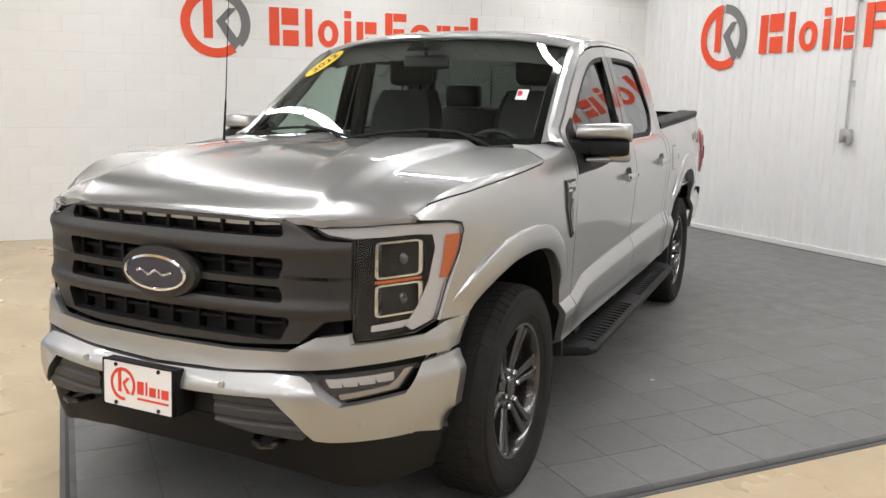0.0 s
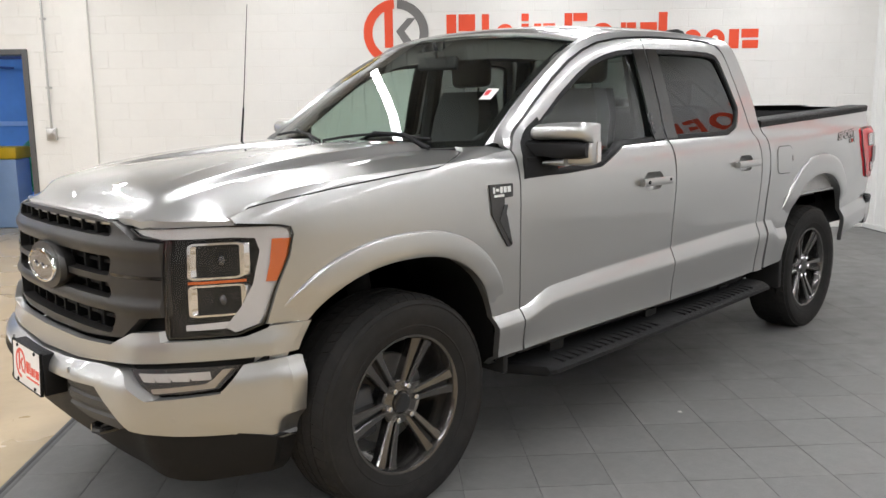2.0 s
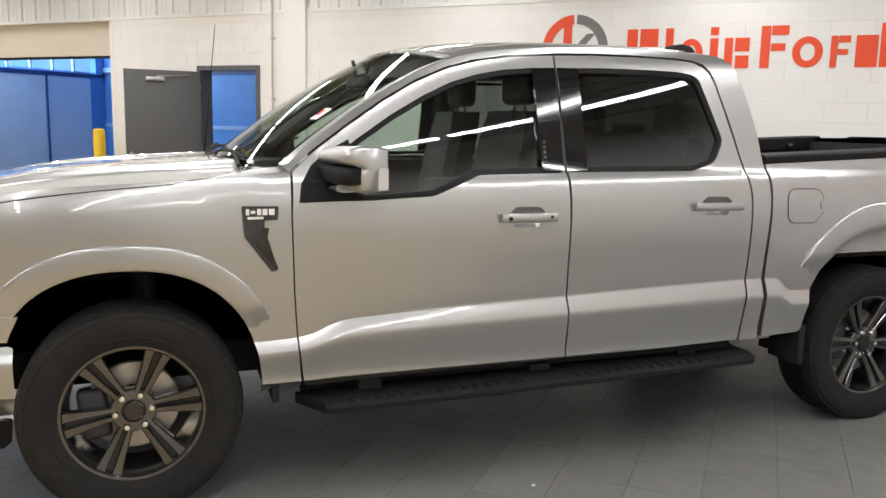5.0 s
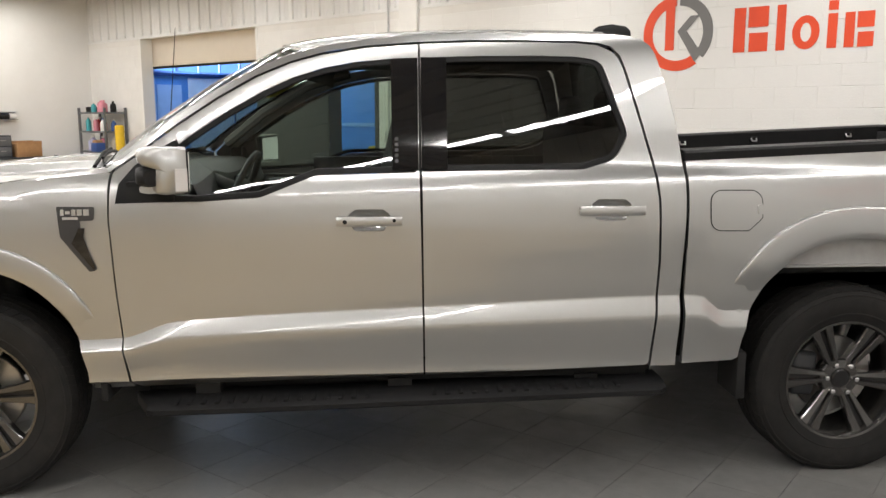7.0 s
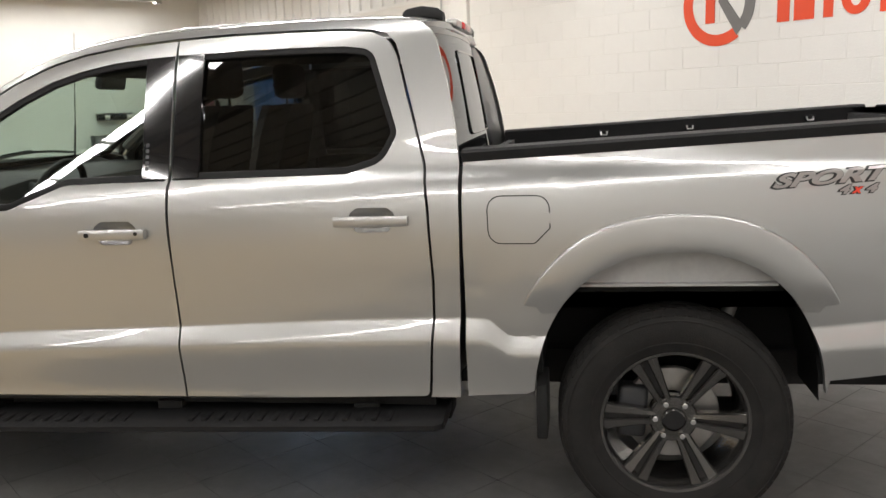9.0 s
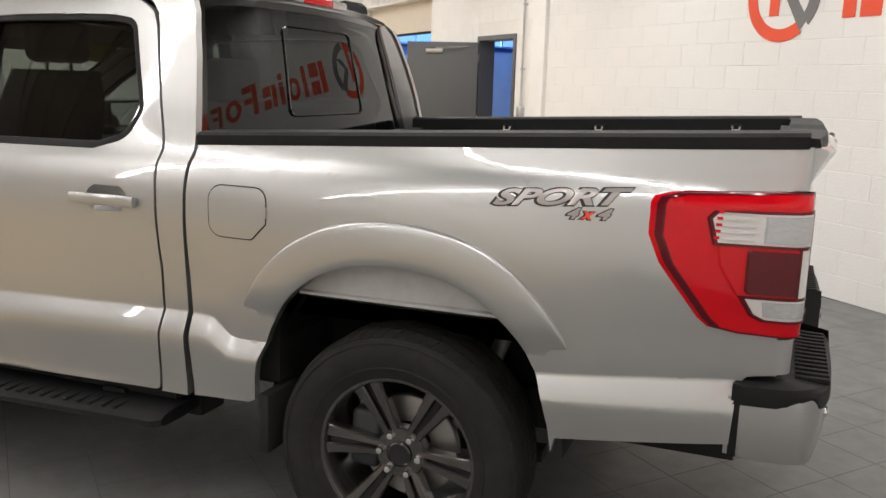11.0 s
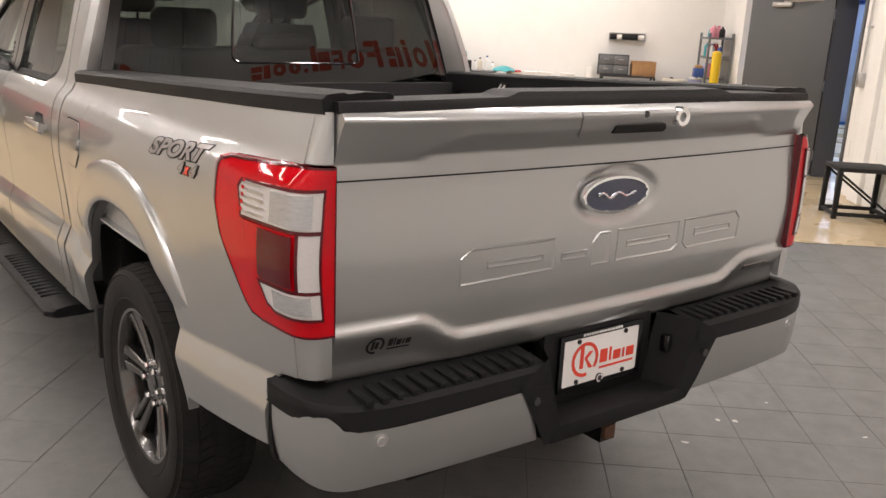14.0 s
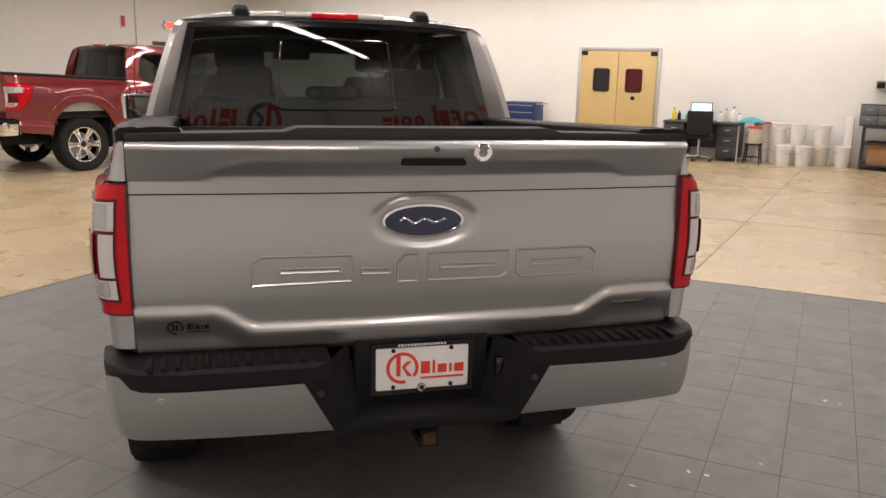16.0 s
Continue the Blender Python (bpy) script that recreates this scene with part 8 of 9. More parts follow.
for sv in (-1, 1):
    part("desk_leg", boxes((-0.36, -0.33, sv * 0.73 - 0.015, sv * 0.73 + 0.015, 0.0, 0.71)), SATIN_METAL, dk)
part("modesty_panel", boxes((0.3, 0.33, -0.5, 0.5, 0.2, 0.7)), CABINET, dk)
placed(dk, 11.38, -1.22, FL)
mo = tagged(empty("monitor"), "small lit computer monitor on the desk", "monitor")
part("bezel", boxes((-0.012, 0.02, -0.21, 0.21, 0.10, 0.36), bevel=0.006), MATT_BLACK, mo)
part("screen", boxes((-0.0145, -0.0125, -0.195, 0.195, 0.115, 0.345)), SCREEN, mo, "pale blue lit screen")
part("stand", boxes((0.0, 0.03, -0.03, 0.03, 0.0, 0.12), (-0.06, 0.09, -0.10, 0.10, 0.0, 0.012)), MATT_BLACK, mo)
placed(mo, 11.45, -1.13, FL + 0.75, 6)
ch = tagged(empty("office_chair"), "black office chair pushed up to the desk", "chair")
b = bmesh.new()
box(b, -0.26, 0.22, -0.25, 0.25, 0.44, 0.52, 0.035, 3)
part("seat", b, MATT_BLACK, ch)
b = bmesh.new()
box(b, -0.31, -0.24, -0.24, 0.24, 0.52, 0.98, 0.03, 3)
part("backrest", b, MATT_BLACK, ch)
b = bmesh.new()
rod(b, (0, 0, 0.10), (0, 0, 0.45), 0.028, 12)
part("column", b, SATIN_METAL, ch)
for k in range(5):
    b = bmesh.new()
    a = radians(72 * k + 20)
    rod(b, (0, 0, 0.11), (0.29 * math.cos(a), 0.29 * math.sin(a), 0.07), 0.020, 8)
    leg = part("base_leg", b, SATIN_METAL, ch)
    b = bmesh.new()
    rod(b, (0.29 * math.cos(a) - 0.012, 0.29 * math.sin(a), 0.03), (0.29 * math.cos(a) + 0.012, 0.29 * math.sin(a), 0.03), 0.03, 12)
    part("castor", b, MATT_BLACK, leg)
placed(ch, 10.85, -1.25, FL, 8)


def bottle(u, v, z, r, h, material, cap, label, cat="bottle", spray=False):
    b = bmesh.new()
    lathe(b, [(0, 0), (r, 0), (r, h * 0.62), (r * 0.8, h * 0.74), (r * 0.34, h * 0.84), (r * 0.34, h * 0.92)], 16, "Z")
    ob = tagged(finish("bottle", b, material), label, cat, "bottles and jugs")
    b = bmesh.new()
    if spray:
        box(b, -r * 0.35, r * 1.0, -r * 0.3, r * 0.3, h * 0.92, h * 1.02, 0.004)
        box(b, r * 0.5, r * 0.7, -r * 0.15, r * 0.15, h * 0.78, h * 0.92)
        box(b, -r * 0.3, r * 0.3, -r * 0.3, r * 0.3, h * 0.86, h * 0.92)
    else:
        rod(b, (0, 0, h * 0.9), (0, 0, h), r * 0.42, 14)
    part("bottle_cap", b, cap, ob)
    placed(ob, u, v, z, random.uniform(0, 360))
    return ob


for k, (v, r, h, m, cp) in enumerate(((-0.60, 0.04, 0.24, YELLOW_STICKER, MATT_BLACK), (-0.70, 0.035, 0.18, MATT_BLACK, MATT_BLACK), (-0.86, 0.04, 0.16, TEAL, BUCKET_WHITE), (-1.52, 0.04, 0.20, BUCKET_WHITE, MATT_BLACK), (-1.62, 0.045, 0.26, BUCKET_CREAM, MATT_BLACK), (-1.76, 0.05, 0.30, BUCKET_WHITE, BLUE_PLASTIC), (-1.88, 0.04, 0.18, BUCKET_WHITE, MATT_BLACK))):
    bottle(11.40 + 0.03 * (k % 3), v, FL + 0.75, r, h, m, cp, "small workshop bottle on the desk")

# blue tool trolley
tc = tagged(empty("tool_trolley"), "dark blue steel tool trolley", "tool trolley")
part("body", boxes((-0.25, 0.25, -0.36, 0.36, 0.12, 0.98), bevel=0.01), BLUE_DARK, tc)
for k in range(5):
    dr = part("drawer", boxes((-0.262, -0.25, -0.33, 0.33, 0.17 + 0.155 * k, 0.31 + 0.155 * k), bevel=0.003), BLUE_DARK, tc)
    part("drawer_pull", boxes((-0.275, -0.262, -0.30, 0.30, 0.285 + 0.155 * k, 0.30 + 0.155 * k)), STEEL, dr)
b = bmesh.new()
tube(b, [(0.2, -0.36, 0.95), (0.2, -0.46, 0.95), (-0.2, -0.46, 0.95), (-0.2, -0.36, 0.95)], 0.014, 8)
part("push_handle", b, STEEL, tc)
for sx in (-1, 1):
    for sy in (-1, 1):
        b = bmesh.new()
        rod(b, (sx * 0.18, sy * 0.28 - 0.02, 0.06), (sx * 0.18, sy * 0.28 + 0.02, 0.06), 0.06, 16)
        part("castor", b, MATT_BLACK, tc)
placed(tc, 11.4, 2.72, FL)

# grey rack with drawers and cartons on it
rk = tagged(empty("work_rack"), "dark steel rack with cartons and drawers", "rack")
for z in (0.10, 0.50, 0.80):
    part("shelf", boxes((-0.28, 0.28, -0.52, 0.52, z - 0.03, z), bevel=0.003), CABINET, rk)
for sx in (-1, 1):
    for sy in (-1, 1):
        part("post", boxes((sx * 0.27 - 0.02, sx * 0.27 + 0.02, sy * 0.51 - 0.02, sy * 0.51 + 0.02, 0, 0.80)), CABINET, rk)
placed(rk, 11.45, -4.62, FL)


def carton(u, v, z, du, dv, dz, turn, label, open_top=False):
    b = bmesh.new()
    box(b, -du / 2, du / 2, -dv / 2, dv / 2, 0, dz, 0.004)
    ob = tagged(finish("carton", b, CARDBOARD), label, "carton", "cardboard cartons")
    for s in (-1, 1):
        b = boxes((s * du * 0.5 - 0.004, s * du * 0.5 + 0.004, -dv / 2, dv / 2, dz - 0.01, dz + 0.05))
        part("flap", b, CARDBOARD, ob)
    placed(ob, u, v, z, turn)
    return ob


carton(11.42, -4.42, FL + 0.10, 0.34, 0.40, 0.32, 0, "brown cardboard carton on the lower shelf")
carton(11.42, -4.86, FL + 0.10, 0.34, 0.36, 0.30, 0, "brown cardboard carton on the lower shelf")
carton(11.45, -4.92, FL + 0.80, 0.34, 0.46, 0.24, 3, "brown cardboard carton on top of the rack")
b = boxes((-0.16, 0.16, -0.40, 0.0, 0, 0.05), (-0.15, 0.15, 0.1, 0.40, 0, 0.03), bevel=0.01)
placed(tagged(finish("tool_tray", b, MATT_BLACK), "flat black tray on the rack shelf", "tray"), 11.42, -4.60, FL + 0.50)
dw = tagged(empty("parts_drawers"), "grey steel parts cabinet with four drawers", "parts cabinet")
part("case", boxes((-0.15, 0.15, -0.30, 0.30, 0, 0.40), bevel=0.004), CABINET, dw)
for i in (0, 1):
    for j in (0, 1):
        d_ = part("drawer", boxes((-0.160, -0.150, -0.285 + 0.29 * i, -0.005 + 0.29 * i, 0.02 + 0.19 * j, 0.19 + 0.19 * j), bevel=0.004), SHELF_GREY, dw)
        part("drawer_pull", boxes((-0.172, -0.16, -0.19 + 0.29 * i, -0.10 + 0.29 * i, 0.11 + 0.19 * j, 0.125 + 0.19 * j)), STEEL, d_)
placed(dw, 11.45, -4.32, FL + 0.80)
wr = tagged(empty("wall_rack"), "metal wall bracket holding a dark roll", "wall rack")
part("back_plate", boxes((0.0, 0.012, -0.36, 0.36, 0, 0.15)), STEEL, wr)
for v0, v1, m in ((-0.34, -0.22, BUCKET_WHITE), (-0.21, 0.10, MATT_BLACK), (0.11, 0.20, BUCKET_WHITE), (0.21, 0.34, MATT_BLACK)):
    b = bmesh.new()
    rod(b, (-0.06, v0, 0.07), (-0.06, v1, 0.07), 0.05, 16)
    part("roll", b, m, wr)
part("ledge", boxes((-0.12, 0.0, -0.36, 0.36, 0.0, 0.012), (-0.10, 0.0, -0.36, 0.36, 0.14, 0.152)), STEEL, wr)
placed(wr, UC - 0.013, -4.57, 1.46)

# cream drum and pale bin
b = bmesh.new()
lathe(b, [(0, 0), (0.235, 0), (0.25, 0.03), (0.255, 0.25), (0.262, 0.26), (0.262, 0.28), (0.255, 0.29), (0.255, 0.52), (0.262, 0.53), (0.262, 0.55), (0.255, 0.56), (0.25, 0.74), (0.235, 0.77), (0.22, 0.78), (0, 0.78)], 36, "Z")
dr = placed(tagged(finish("drum", b, BUCKET_CREAM), "cream plastic drum standing by the rack", "drum"), 11.40, -5.56, FL)
b = bmesh.new()
rod(b, (0.1, 0.05, 0.78), (0.1, 0.05, 0.80), 0.035, 14)
part("bung", b, MATT_BLACK, dr)
b = bmesh.new()
box(b, -0.13, 0.13, -0.12, 0.12, 0, 0.78, 0.02)
bn = placed(tagged(finish("tall_bin", b, LAVENDER), "tall pale lavender plastic bin", "bin"), 11.5, -5.98, FL)
part("bin_lid", boxes((-0.135, 0.135, -0.125, 0.125, 0.78, 0.81), bevel=0.01), BUCKET_WHITE, bn)

# steel shelving against the block wall
sh = tagged(empty("shelving_unit"), "grey steel shelving full of cleaning bottles and jugs", "shelving unit")
for z in (0.12, 0.50, 0.88, 1.26, 1.62):
    part("shelf", boxes((-0.50, 0.50, -0.22, 0.22, z - 0.035, z), bevel=0.003), SHELF_GREY, sh)
for sx in (-1, 1):
    for sy in (-1, 1):
        part("post", boxes((sx * 0.49 - 0.02, sx * 0.49 + 0.02, sy * 0.21 - 0.02, sy * 0.21 + 0.02, 0, 1.70)), SHELF_GREY, sh)
SU, SV = 10.95, -6.20
placed(sh, SU, SV, FL)
for z, rows in ((1.62, ((-0.40, 0.055, 0.20, MATT_BLACK, MATT_BLACK), (-0.18, 0.075, 0.24, PINK, BUCKET_WHITE), (-0.03, 0.075, 0.22, PINK, PINK), (0.12, 0.05, 0.18, TEAL, BUCKET_WHITE))),
                (1.26, ((-0.38, 0.05, 0.22, BLUE_PLASTIC, BUCKET_WHITE), (-0.22, 0.06, 0.24, BUCKET_WHITE, BLUE_PLASTIC), (-0.05, 0.04, 0.24, RED_PLASTIC, RED_PLASTIC), (0.08, 0.045, 0.27, PINK, BUCKET_WHITE), (0.20, 0.045, 0.26, RED_PLASTIC, BUCKET_WHITE), (0.36, 0.05, 0.28, TEAL, BUCKET_WHITE))),
                (0.88, ((-0.36, 0.07, 0.26, BUCKET_CREAM, BUCKET_WHITE), (-0.16, 0.07, 0.28, PINK, BUCKET_WHITE), (0.02, 0.06, 0.24, BUCKET_WHITE, MATT_BLACK), (0.22, 0.09, 0.28, LAVENDER, BUCKET_WHITE))),
                (0.50, ((-0.34, 0.08, 0.30, BUCKET_WHITE, MATT_BLACK), (-0.10, 0.07, 0.26, BLUE_PALE, BUCKET_WHITE), (0.12, 0.07, 0.24, BUCKET_CREAM, YELLOW_STICKER), (0.34, 0.06, 0.22, MATT_BLACK, MATT_BLACK)))):
    for k, (du, r, h, m, cp) in enumerate(rows):
        bottle(SU + du, SV + (0.10 if k % 2 else -0.02), FL + z, r, h, m, cp, "plastic cleaning bottle on the shelving", "bottle", h > 0.245 and z == 1.26)
b = bmesh.new()
box(b, -0.13, 0.13, -0.1, 0.1, 0, 0.10, 0.02)
placed(tagged(finish("black_tub", b, MATT_BLACK), "black plastic tub on the top shelf", "tub"), SU + 0.32, SV, FL + 1.62)
carton(SU + 0.2, SV, FL + 0.12, 0.26, 0.30, 0.22, 0, "small carton on the bottom shelf")
carton(SU - 0.2, SV, FL + 0.12, 0.28, 0.30, 0.24, 0, "small carton on the bottom shelf")
b = bmesh.new()
box(b, -0.11, 0.11, -0.09, 0.09, 0, 0.17, 0.015)
bb = placed(tagged(finish("blue_bin", b, BLUE_PLASTIC), "dark blue parts bin with rags in it", "bin"), SU - 0.42, SV + 0.34, FL + 0.88)
part("rag", boxes((-0.08, 0.10, -0.07, 0.07, 0.15, 0.22), bevel=0.03), CARDBOARD, bb)
part("bin_hook", boxes((-0.02, 0.02, -0.16, -0.08, 0.05, 0.10)), SHELF_GREY, bb)


def bollard(u, v, h=1.32):
    b = bmesh.new()
    lathe(b, [(0, 0), (0.085, 0), (0.085, h - 0.05), (0.078, h - 0.02), (0.055, h - 0.004), (0, h)], 28, "Z")
    ob = tagged(finish("bollard", b, YELLOW_POST), "yellow steel safety bollard beside the shop opening", "bollard", "yellow bollards")
    b = bmesh.new()
    lathe(b, [(0.085, 0.0), (0.10, 0.0), (0.10, 0.012), (0.085, 0.02)], 28, "Z")
    part("collar", b, CONCRETE, ob)
    return placed(ob, u, v, FL)


bollard(10.15, -6.1, 1.38)
bollard(9.9, -7.0, 1.38)
bollard(6.45, -6.2, 1.36)
# dark work stool by the door, seen from behind the vehicle
ws_ = tagged(empty("work_bench"), "low dark metal work platform beside the open door", "work platform")
part("step", boxes((-0.27, 0.27, -0.22, 0.22, 0.46, 0.50), bevel=0.006), MATT_BLACK, ws_)
for sx in (-1, 1):
    for sy in (-1, 1):
        part("leg", boxes((sx * 0.245 - 0.022, sx * 0.245 + 0.022, sy * 0.195 - 0.022, sy * 0.195 + 0.022, 0.0, 0.46), bevel=0.004), MATT_BLACK, ws_)
    part("end_rail", boxes((sx * 0.245 - 0.015, sx * 0.245 + 0.015, -0.173, 0.173, 0.03, 0.06)), MATT_BLACK, ws_)
for sy in (-1, 1):
    part("side_rail", boxes((-0.223, 0.223, sy * 0.195 - 0.015, sy * 0.195 + 0.015, 0.03, 0.065)), MATT_BLACK, ws_)
    b = bmesh.new()
    rod(b, (-0.223, sy * 0.195, 0.10), (0.223, sy * 0.195, 0.43), 0.011, 8)
    part("brace", b, MATT_BLACK, ws_)
placed(ws_, 2.32, -6.17, FL, 90)

# wall past the red vehicle: door, exit sign, notice
bm = boxes((8.78, 8.84, VD - 0.03, VD + WT, -0.012, 2.13), (9.64, 9.70, VD - 0.03, VD + WT, -0.012, 2.13), (8.84, 9.64, VD - 0.03, VD + WT, 2.07, 2.13))
setting("door_2_frame", bm, DOOR_GREY, "grey steel door frame")
ob = setting("door_2", boxes((8.84, 9.64, VD + 0.06, VD + 0.10, 0.0, 2.07), bevel=0.003), CABINET, "dark grey closed door")
ex = tagged(empty("exit_sign"), "lit red exit sign on the wall", "exit sign")
part("sign_case", boxes((-0.16, 0.16, -0.06, 0, -0.10, 0.10), bevel=0.008), WHITE_PLATE, ex)
part("sign_face", boxes((-0.12, 0.12, -0.064, -0.06, -0.07, 0.07)), EXIT_RED, ex)
for s in (-1, 1):
    b = bmesh.new()
    rod(b, (s * 0.20, -0.03, 0.0), (s * 0.20, -0.09, 0.0), 0.04, 12)
    part("emergency_lamp", b, WHITE_PLATE, ex)
placed(ex, 9.31, VD - 0.001, 2.52)
b = boxes((-0.08, 0.08, -0.012, 0, -0.15, 0.15), bevel=0.003)
nt = placed(tagged(finish("notice", b, WHITE_PLATE), "small red and white wall notice", "notice"), 7.92, VD - 0.001, 2.55)
part("notice_print", boxes((-0.06, 0.06, -0.0145, -0.0125, -0.12, 0.12)), RED_PLASTIC, nt)
b = bmesh.new()
rod(b, (8.28, VD - 0.02, 0.5), (8.28, VD - 0.02, 4.1), 0.013, 8)
in_room(tagged(finish("wall_conduit", b, GALV), "thin metal conduit up the far wall", "conduit"))

# ---------- bay beyond the openings ----------
BB = BV + 0.02
cab_ = tagged(empty("machine_cabinet"), "tall pale blue machine cabinet with red and yellow stripes", "machine")
part("body", boxes((-0.45, 0.45, -0.35, 0.35, 0, 2.05), bevel=0.03), BLUE_PALE, cab_)
b = bmesh.new()
tube(b, [(-0.3, 0.2, 2.03), (-0.3, 0.2, 2.15), (-0.1, 0.2, 2.2), (0.2, 0.2, 2.2), (0.32, 0.2, 2.1), (0.32, 0.2, 2.0)], 0.07, 10)
part("duct", b, BLUE_PALE, cab_)
for u0, u1, z0, z1, m in ((-0.25, 0.0, 1.02, 1.16, RED_PLASTIC), (0.0, 0.1, 1.02, 1.16, YELLOW_POST), (0.1, 0.3, 1.02, 1.16, RED_PLASTIC), (-0.12, 0.02, 1.36, 1.42, RED_PLASTIC)):
    part("stripe", boxes((u0, u1, 0.35, 0.356, z0, z1)), m, cab_)
placed(cab_, 3.35, VA - 2.6, FL)
tb = tagged(empty("waste_bin"), "grey bin with a yellow lid in the bay", "bin")
part("body", boxes((-0.2, 0.2, -0.2, 0.2, 0, 0.92), bevel=0.03), BLUE_PALE, tb)
part("lid", boxes((-0.22, 0.22, -0.22, 0.22, 0.92, 1.08), bevel=0.03), YELLOW_POST, tb)
placed(tb, 4.62, VA - 1.1, FL)
wb = tagged(empty("wall_bench"), "dark blue bench rail with a pale tool on it", "bench")
part("board", boxes((-1.1, 1.1, -0.2, 0.2, 1.40, 1.44)), BLUE_PALE, wb)
part("apron", boxes((-1.1, 1.1, -0.18, 0.18, 0.3, 1.40)), BLUE_DARK, wb)
placed(wb, 4.6, BB + 0.25, FL)
b = bmesh.new()
box(b, -0.18, 0.18, -0.1, 0.1, 0, 0.10, 0.03)
box(b, -0.14, 0.06, -0.06, 0.06, 0.10, 0.30, 0.03)
placed(tagged(finish("spray_tool", b, WHITE_PLATE), "white tool lying on the bay bench", "tool"), 4.65, BB + 0.25, FL + 1.44, 20)
b = bmesh.new()
rows = [[(0.30 * k * math.cos(t), 0.06 * (1 - k), 0.42 + 0.40 * k * math.sin(t)) for t in (2 * math.pi * i / 24 for i in range(25))] for k in (0.02, 0.5, 0.85, 1.0)]
grid(b, rows)
facing(b, (0, 1, 0))
thicken(b, (0, -0.03, 0))
gc = tagged(empty("green_chair"), "round-backed green plastic chair in the bay", "chair")
bk = part("backrest", b, GREEN_PLASTIC, gc)
bk.location = (0, -0.2, 0.35)
part("seat", boxes((-0.24, 0.24, -0.2, 0.26, 0.42, 0.45), bevel=0.012), GREEN_PLASTIC, gc)
for sx in (-1, 1):
    for sy in (-1, 1):
        b = bmesh.new()
        rod(b, (sx * 0.23, sy * 0.21, 0), (sx * 0.19, sy * 0.17, 0.43), 0.014, 8)
        part("leg", b, GREEN_PLASTIC, gc)
placed(gc, 4.55, VA - 1.9, FL, 30)
hs = bmesh.new()
tube(hs, [(7.35, BV + 0.06, 2.0), (7.3, BV + 0.07, 1.6), (7.38, BV + 0.06, 1.2), (7.5, BV + 0.08, 0.7), (7.35, BV + 0.07, 0.4), (7.15, BV + 0.06, 0.7), (7.2, BV + 0.06, 1.1)], 0.02, 8)
in_room(tagged(finish("air_hose", hs, MATT_BLACK), "black hose hanging on the bay wall", "hose"))
b = bmesh.new()
rod(b, (-0.15, 0, 0), (0.15, 0, 0), 0.09, 16)
box(b, -0.1, 0.1, -0.12, 0.0, -0.1, 0.02, 0.01)
tube(b, [(-0.15, 0, 0), (-0.5, 0, 0.04), (-0.8, 0, 0.02)], 0.02, 8)
placed(tagged(finish("hose_reel", b, BLUE_PLASTIC), "dark blue hose reel on the bay wall", "hose reel"), 7.2, BV + 0.14, 2.28)
setting("trim_rail", boxes((2.6, UC + 0.2, BV + 0.03, BV + 0.06, 2.46, 2.52)), BLUE_DARK, "dark blue rail")

# ---------- the two vehicles ----------
truck = make_truck(SILVER, "metallic silver crew-cab pickup parked on grey floor tiles", "dark")
red = make_truck(RED_PAINT, "dark red crew-cab pickup with chrome wheels on the concrete", "chrome", False)
rm_ = ROOM @ pose(2.75, 6.35, FL, 0, 0, -8)
red.matrix_world = rm_ @ Matrix.Translation((WB, 0.95, 0))


# lettering on the bed sides
DECAL_GREY = mat("decal_grey", (0.30, 0.28, 0.27), 0.3, 0.4)
for m_, d_, g, k_ in ((DECAL_GREY, 0.0030, 0.0, 0.0012), (BLACK_PRINT, 0.0012, 0.004, 0.0042)):
    lettering("SPORT", 0.060 + g * 0.4, 0.42, lambda a, b, h: on_side(-3.998 + g - (0.392 + 2 * g) * a, 1.2555 - g * 0.3 + 0.026 * a + b) + Vector((0, d_ + h * 0.3, 0)), m_, "decal_lettering", truck, "grey and black SPORT lettering", k_)
    for tx, x0, w, m2 in (("4", -4.213, 0.040, DECAL_GREY), ("x", -4.258, 0.034, RED_PRINT), ("4", -4.298, 0.042, DECAL_GREY)):
        lettering(tx, 0.040 + g * 0.4, 0.4, lambda a, b, h: on_side(x0 + g - (w + 2 * g) * a, 1.2325 - g * 0.3 + 0.04 * (-4.2 - x0) + b) + Vector((0, d_ + h * 0.3, 0)), m2 if m_ is DECAL_GREY else m_, "decal_lettering", truck, "small 4x4 lettering with a red x", k_ * 0.7)


# pale scraps and scuffs lying on the tiles
rnd2 = random.Random(9)
for x, y in ((-4.463, -1.31), (-4.51, -1.367), (-4.478, -1.663), (-4.516, -1.01), (-3.933, -2.467), (-3.987, -2.513), (-4.914, -1.726), (-1.605, 1.188)):
    b = bmesh.new()
    n, r0 = 9, rnd2.uniform(0.008, 0.018)
    prism(b, [(r0 * rnd2.uniform(0.5, 1.6) * math.cos(2 * math.pi * k / n), r0 * rnd2.uniform(0.4, 1.0) * math.sin(2 * math.pi * k / n)) for k in range(n)], lambda a, c, h: Vector((a, c, h)), 0.0015)
    ob = tagged(finish("floor_scrap", b, SCRAP), "small pale scrap lying on the floor tiles", "scrap", "scraps on the floor")
    ob.matrix_world = pose(x, y, 0.0, 0, 0, rnd2.uniform(0, 360))


# ---------- floor tiles on the mat, joints recessed ----------
TS, TG = 0.305, 0.0021
MU1, MV1 = 1.05, 0.97
mat_base = tagged(finish("floor_tile_mat", boxes((UA - 0.02, MU1 - 0.02, -6.56, MV1 - 0.02, -0.0138, -0.0035)), JOINT), "grey interlocking floor tiles laid over the concrete", "floor tiles", "", "structure")
mat_base.matrix_world = GRID


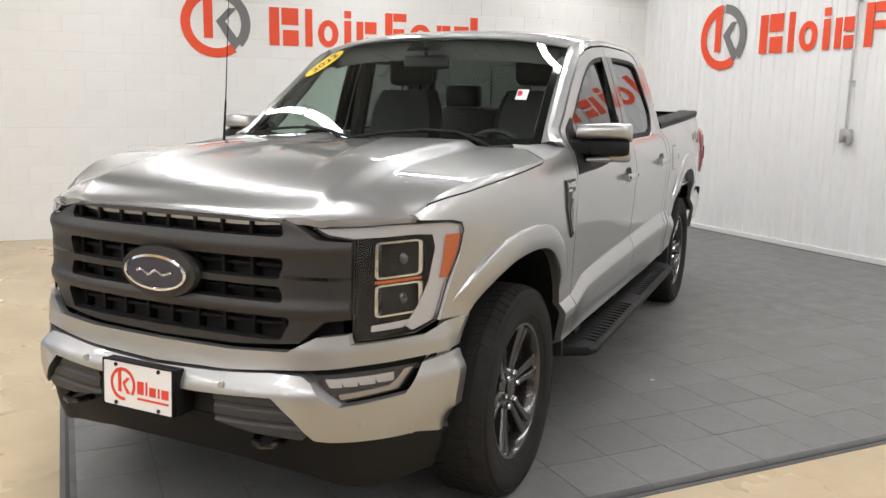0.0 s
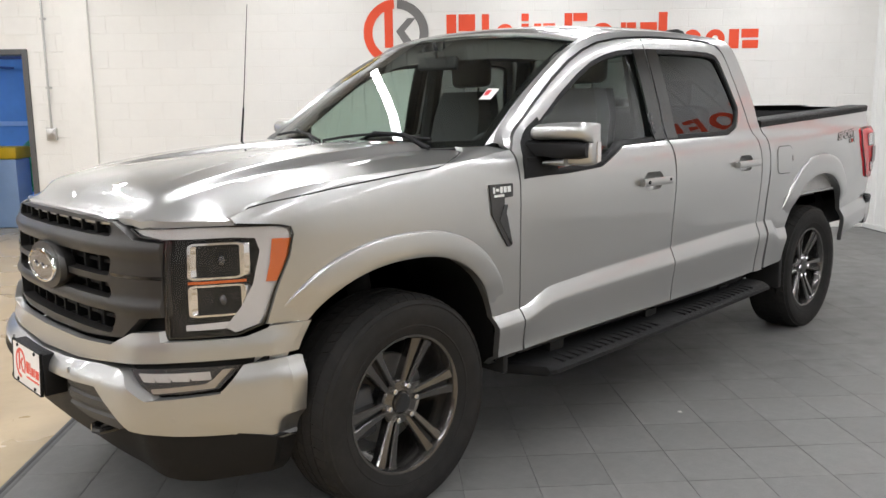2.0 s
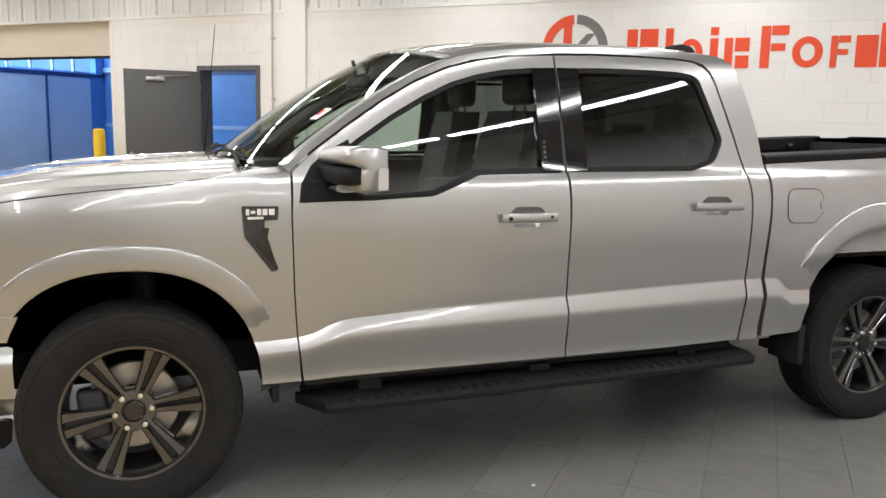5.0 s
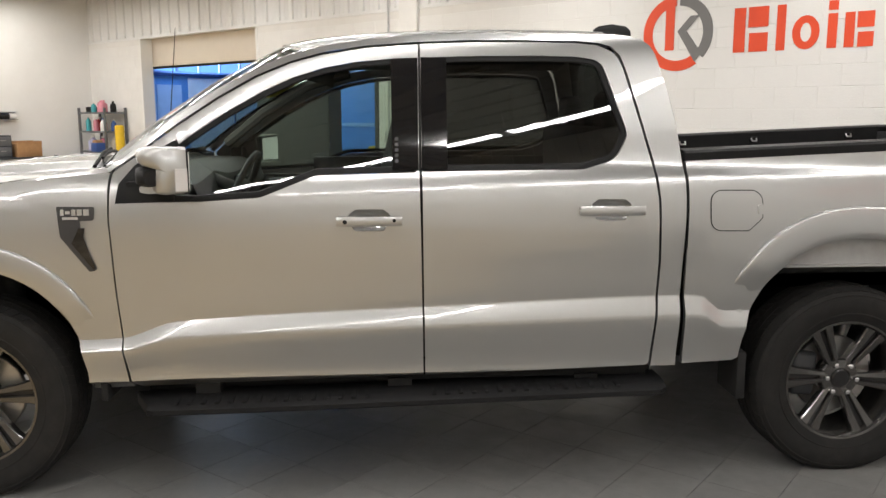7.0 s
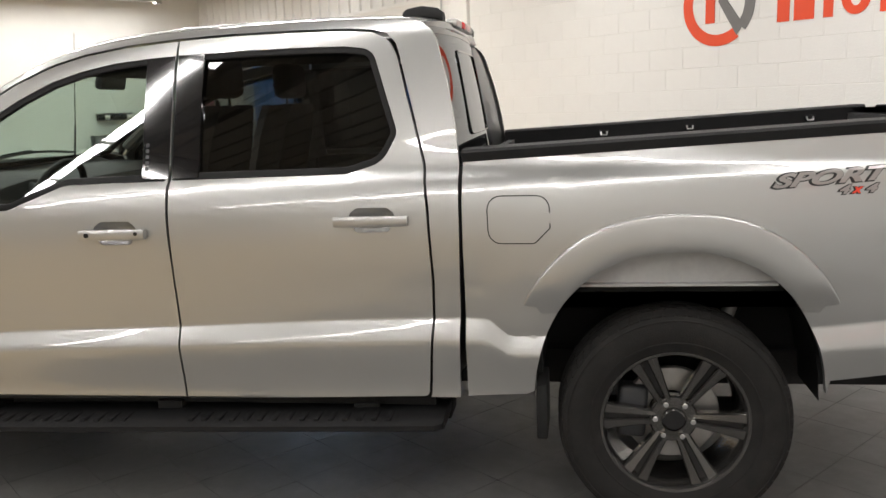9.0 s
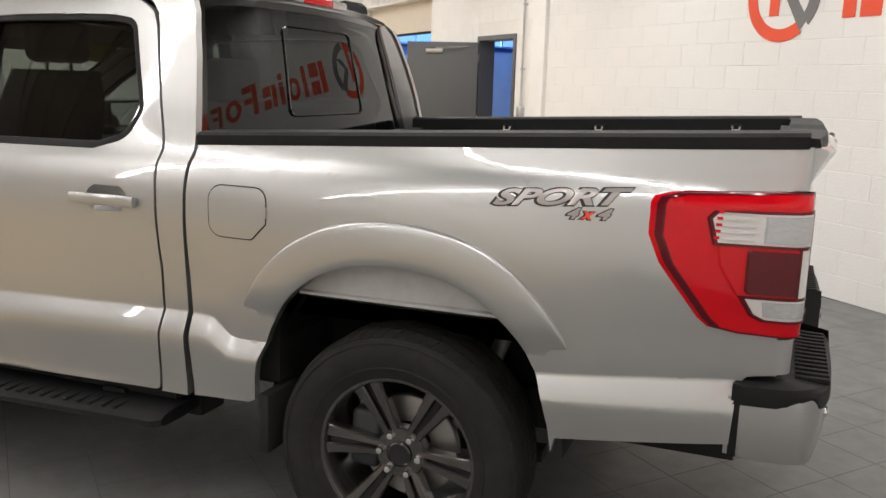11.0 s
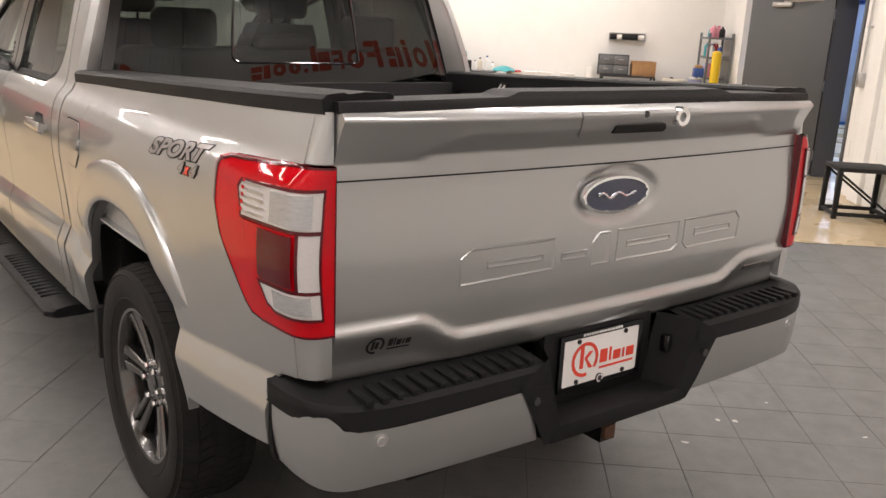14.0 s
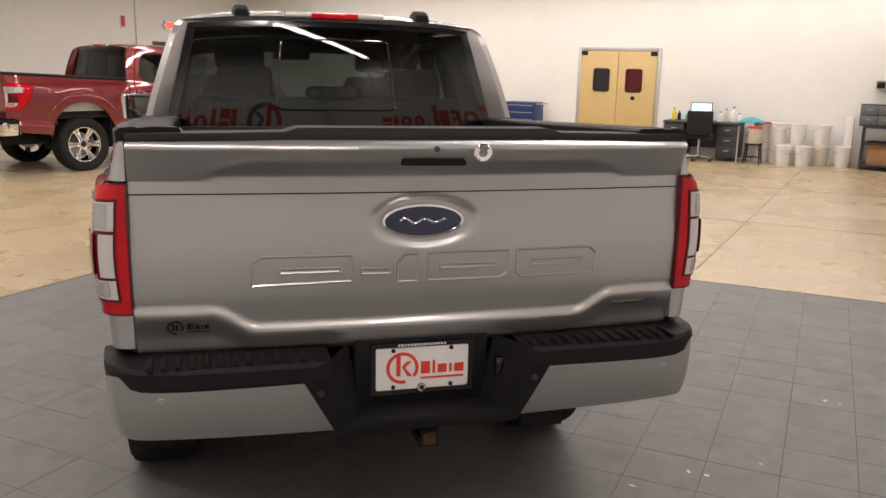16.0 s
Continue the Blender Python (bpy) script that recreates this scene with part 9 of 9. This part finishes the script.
def tile_mesh():
    b = bmesh.new()
    h = TS / 2 - TG / 2
    rows = [(h, -0.006), (h, -0.0007), (h - 0.0007, 0.0)]
    rings = [[b.verts.new((sx * r, sy * r, z)) for sx, sy in ((-1, -1), (1, -1), (1, 1), (-1, 1))] for r, z in rows]
    for a, c in zip(rings, rings[1:]):
        for i in range(4):
            b.faces.new((a[i], a[(i + 1) % 4], c[(i + 1) % 4], c[i]))
    b.faces.new(rings[-1])
    b.normal_update()
    me = bpy.data.meshes.new("tile")
    b.to_mesh(me)
    b.free()
    me.materials.append(TILE)
    return me


def joined(name, mesh, places, material, parent):
    """Many alike pieces in one mesh."""
    n = len(mesh.vertices)
    base = [v.co.copy() for v in mesh.vertices]
    vs, fs = [], []
    for k, m in enumerate(places):
        vs += [tuple(m @ c) for c in base]
        fs += [tuple(i + k * n for i in p.vertices) for p in mesh.polygons]
    me = bpy.data.meshes.new(name)
    me.from_pydata(vs, [], fs)
    me.materials.append(material)
    ob = new(name, me)
    ob.parent = parent
    ob["kind"] = "stuff"
    return ob


rnd = random.Random(5)
tm = tile_mesh()
near, rest = [], []
nu, nv = 24, 25
for i in range(nu + 1):
    for j in range(nv):
        u, v = MU1 - 0.06 - TS * (i + 0.5), MV1 - 0.06 - TS * (j + 0.5)
        if u - TS / 2 < UA - 0.02 or v < -6.45:
            continue
        m = pose(u, v, rnd.uniform(-0.0006, 0.0), rnd.uniform(-0.12, 0.12), rnd.uniform(-0.12, 0.12), 90 * rnd.randrange(4))
        (near if (u > -0.6 or v > -0.6 or u < -5.2) else rest).append(m)
near, rest = near[:300], rest + near[300:]
for m in near:
    ob = new("tile", tm)
    ob.parent = mat_base
    ob.matrix_local = m
TILE_REST = TILE
joined("tile_field", tm, rest, TILE_REST, mat_base)


def ramp_mesh():
    b = bmesh.new()
    h = TS / 2 - 0.001
    prism(b, [(0.0, -0.013), (0.062, -0.013), (0.058, -0.0105), (0.012, -0.001), (0.0, -0.0005)], lambda a, c, d: Vector((a, d - h, c)), 2 * h)
    me = bpy.data.meshes.new("edge_ramp")
    b.to_mesh(me)
    b.free()
    me.materials.append(TILE_EDGE)
    return me


em = ramp_mesh()
for j in range(24):
    ob = new("edge_ramp", em)
    ob.parent = mat_base
    ob.matrix_local = pose(MU1 - 0.06, MV1 - 0.06 - TS * (j + 0.5), 0)
for i in range(24):
    ob = new("edge_ramp", em)
    ob.parent = mat_base
    ob.matrix_local = pose(MU1 - 0.06 - TS * (i + 0.5), MV1 - 0.06, 0, 0, 0, 90)

# ---------- concrete blocks of the sign wall ----------
BL, BHT = 0.406, 0.203


def block_mesh(w):
    b = bmesh.new()
    g = 0.003
    x, z0, z1 = w / 2 - g, g, BHT - g
    rings = [[b.verts.new(p) for p in ((-x + d, y, z0 + d), (x - d, y, z0 + d), (x - d, y, z1 - d), (-x + d, y, z1 - d))] for d, y in ((0.0, -0.02), (0.0, -0.003), (0.0025, 0.0))]
    for a, c in zip(rings, rings[1:]):
        for i in range(4):
            b.faces.new((a[i], c[i], c[(i + 1) % 4], a[(i + 1) % 4]))
    b.faces.new(rings[-1][::-1])
    facing(b, (0, 1, 0.0))
    me = bpy.data.meshes.new("block")
    b.to_mesh(me)
    b.free()
    me.materials.append(BLOCK_WALL)
    return me


full = block_mesh(BL)
cut = {}
near, rest = [], []
z, course = -0.014, 0
while z + BHT < BH + 0.02:
    u = UA - 0.6 - (BL / 2 if course % 2 else 0.0)
    while u < UC:
        a, c = u, u + BL
        for lo, hi, top in ((D0 - 0.054, D1 + 0.054, DH + 0.1), (O0 - 0.05, O1 + 0.05, 9)):
            if z < top - 0.05 and a < hi and c > lo:
                if a < lo:
                    c = lo
                elif c > hi:
                    a = hi
                else:
                    c = a
        c = min(c, UC - 0.002)
        if c - a > 0.05:
            w = round(c - a, 3)
            if w not in cut:
                cut[w] = full if abs(w - BL) < 0.002 else block_mesh(w)
            m = pose((a + c) / 2, VA + rnd.uniform(-0.0012, 0.0), z)
            (near if -4.6 < u < 3.0 and len(near) < 290 else rest).append((cut[w], m))
        u += BL
    z += BHT
    course += 1
for me, m in near:
    ob = new("block", me)
    ob.parent = wall_a
    ob.matrix_local = m
vs, fs = [], []
for me, m in rest:
    k = len(vs)
    vs += [tuple(m @ v.co) for v in me.vertices]
    fs += [tuple(i + k for i in p.vertices) for p in me.polygons]
me = bpy.data.meshes.new("block_field")
me.from_pydata(vs, [], fs)
me.materials.append(BLOCK_WALL)
ob = new("block_field", me)
ob.parent = wall_a
ob["kind"] = "stuff"
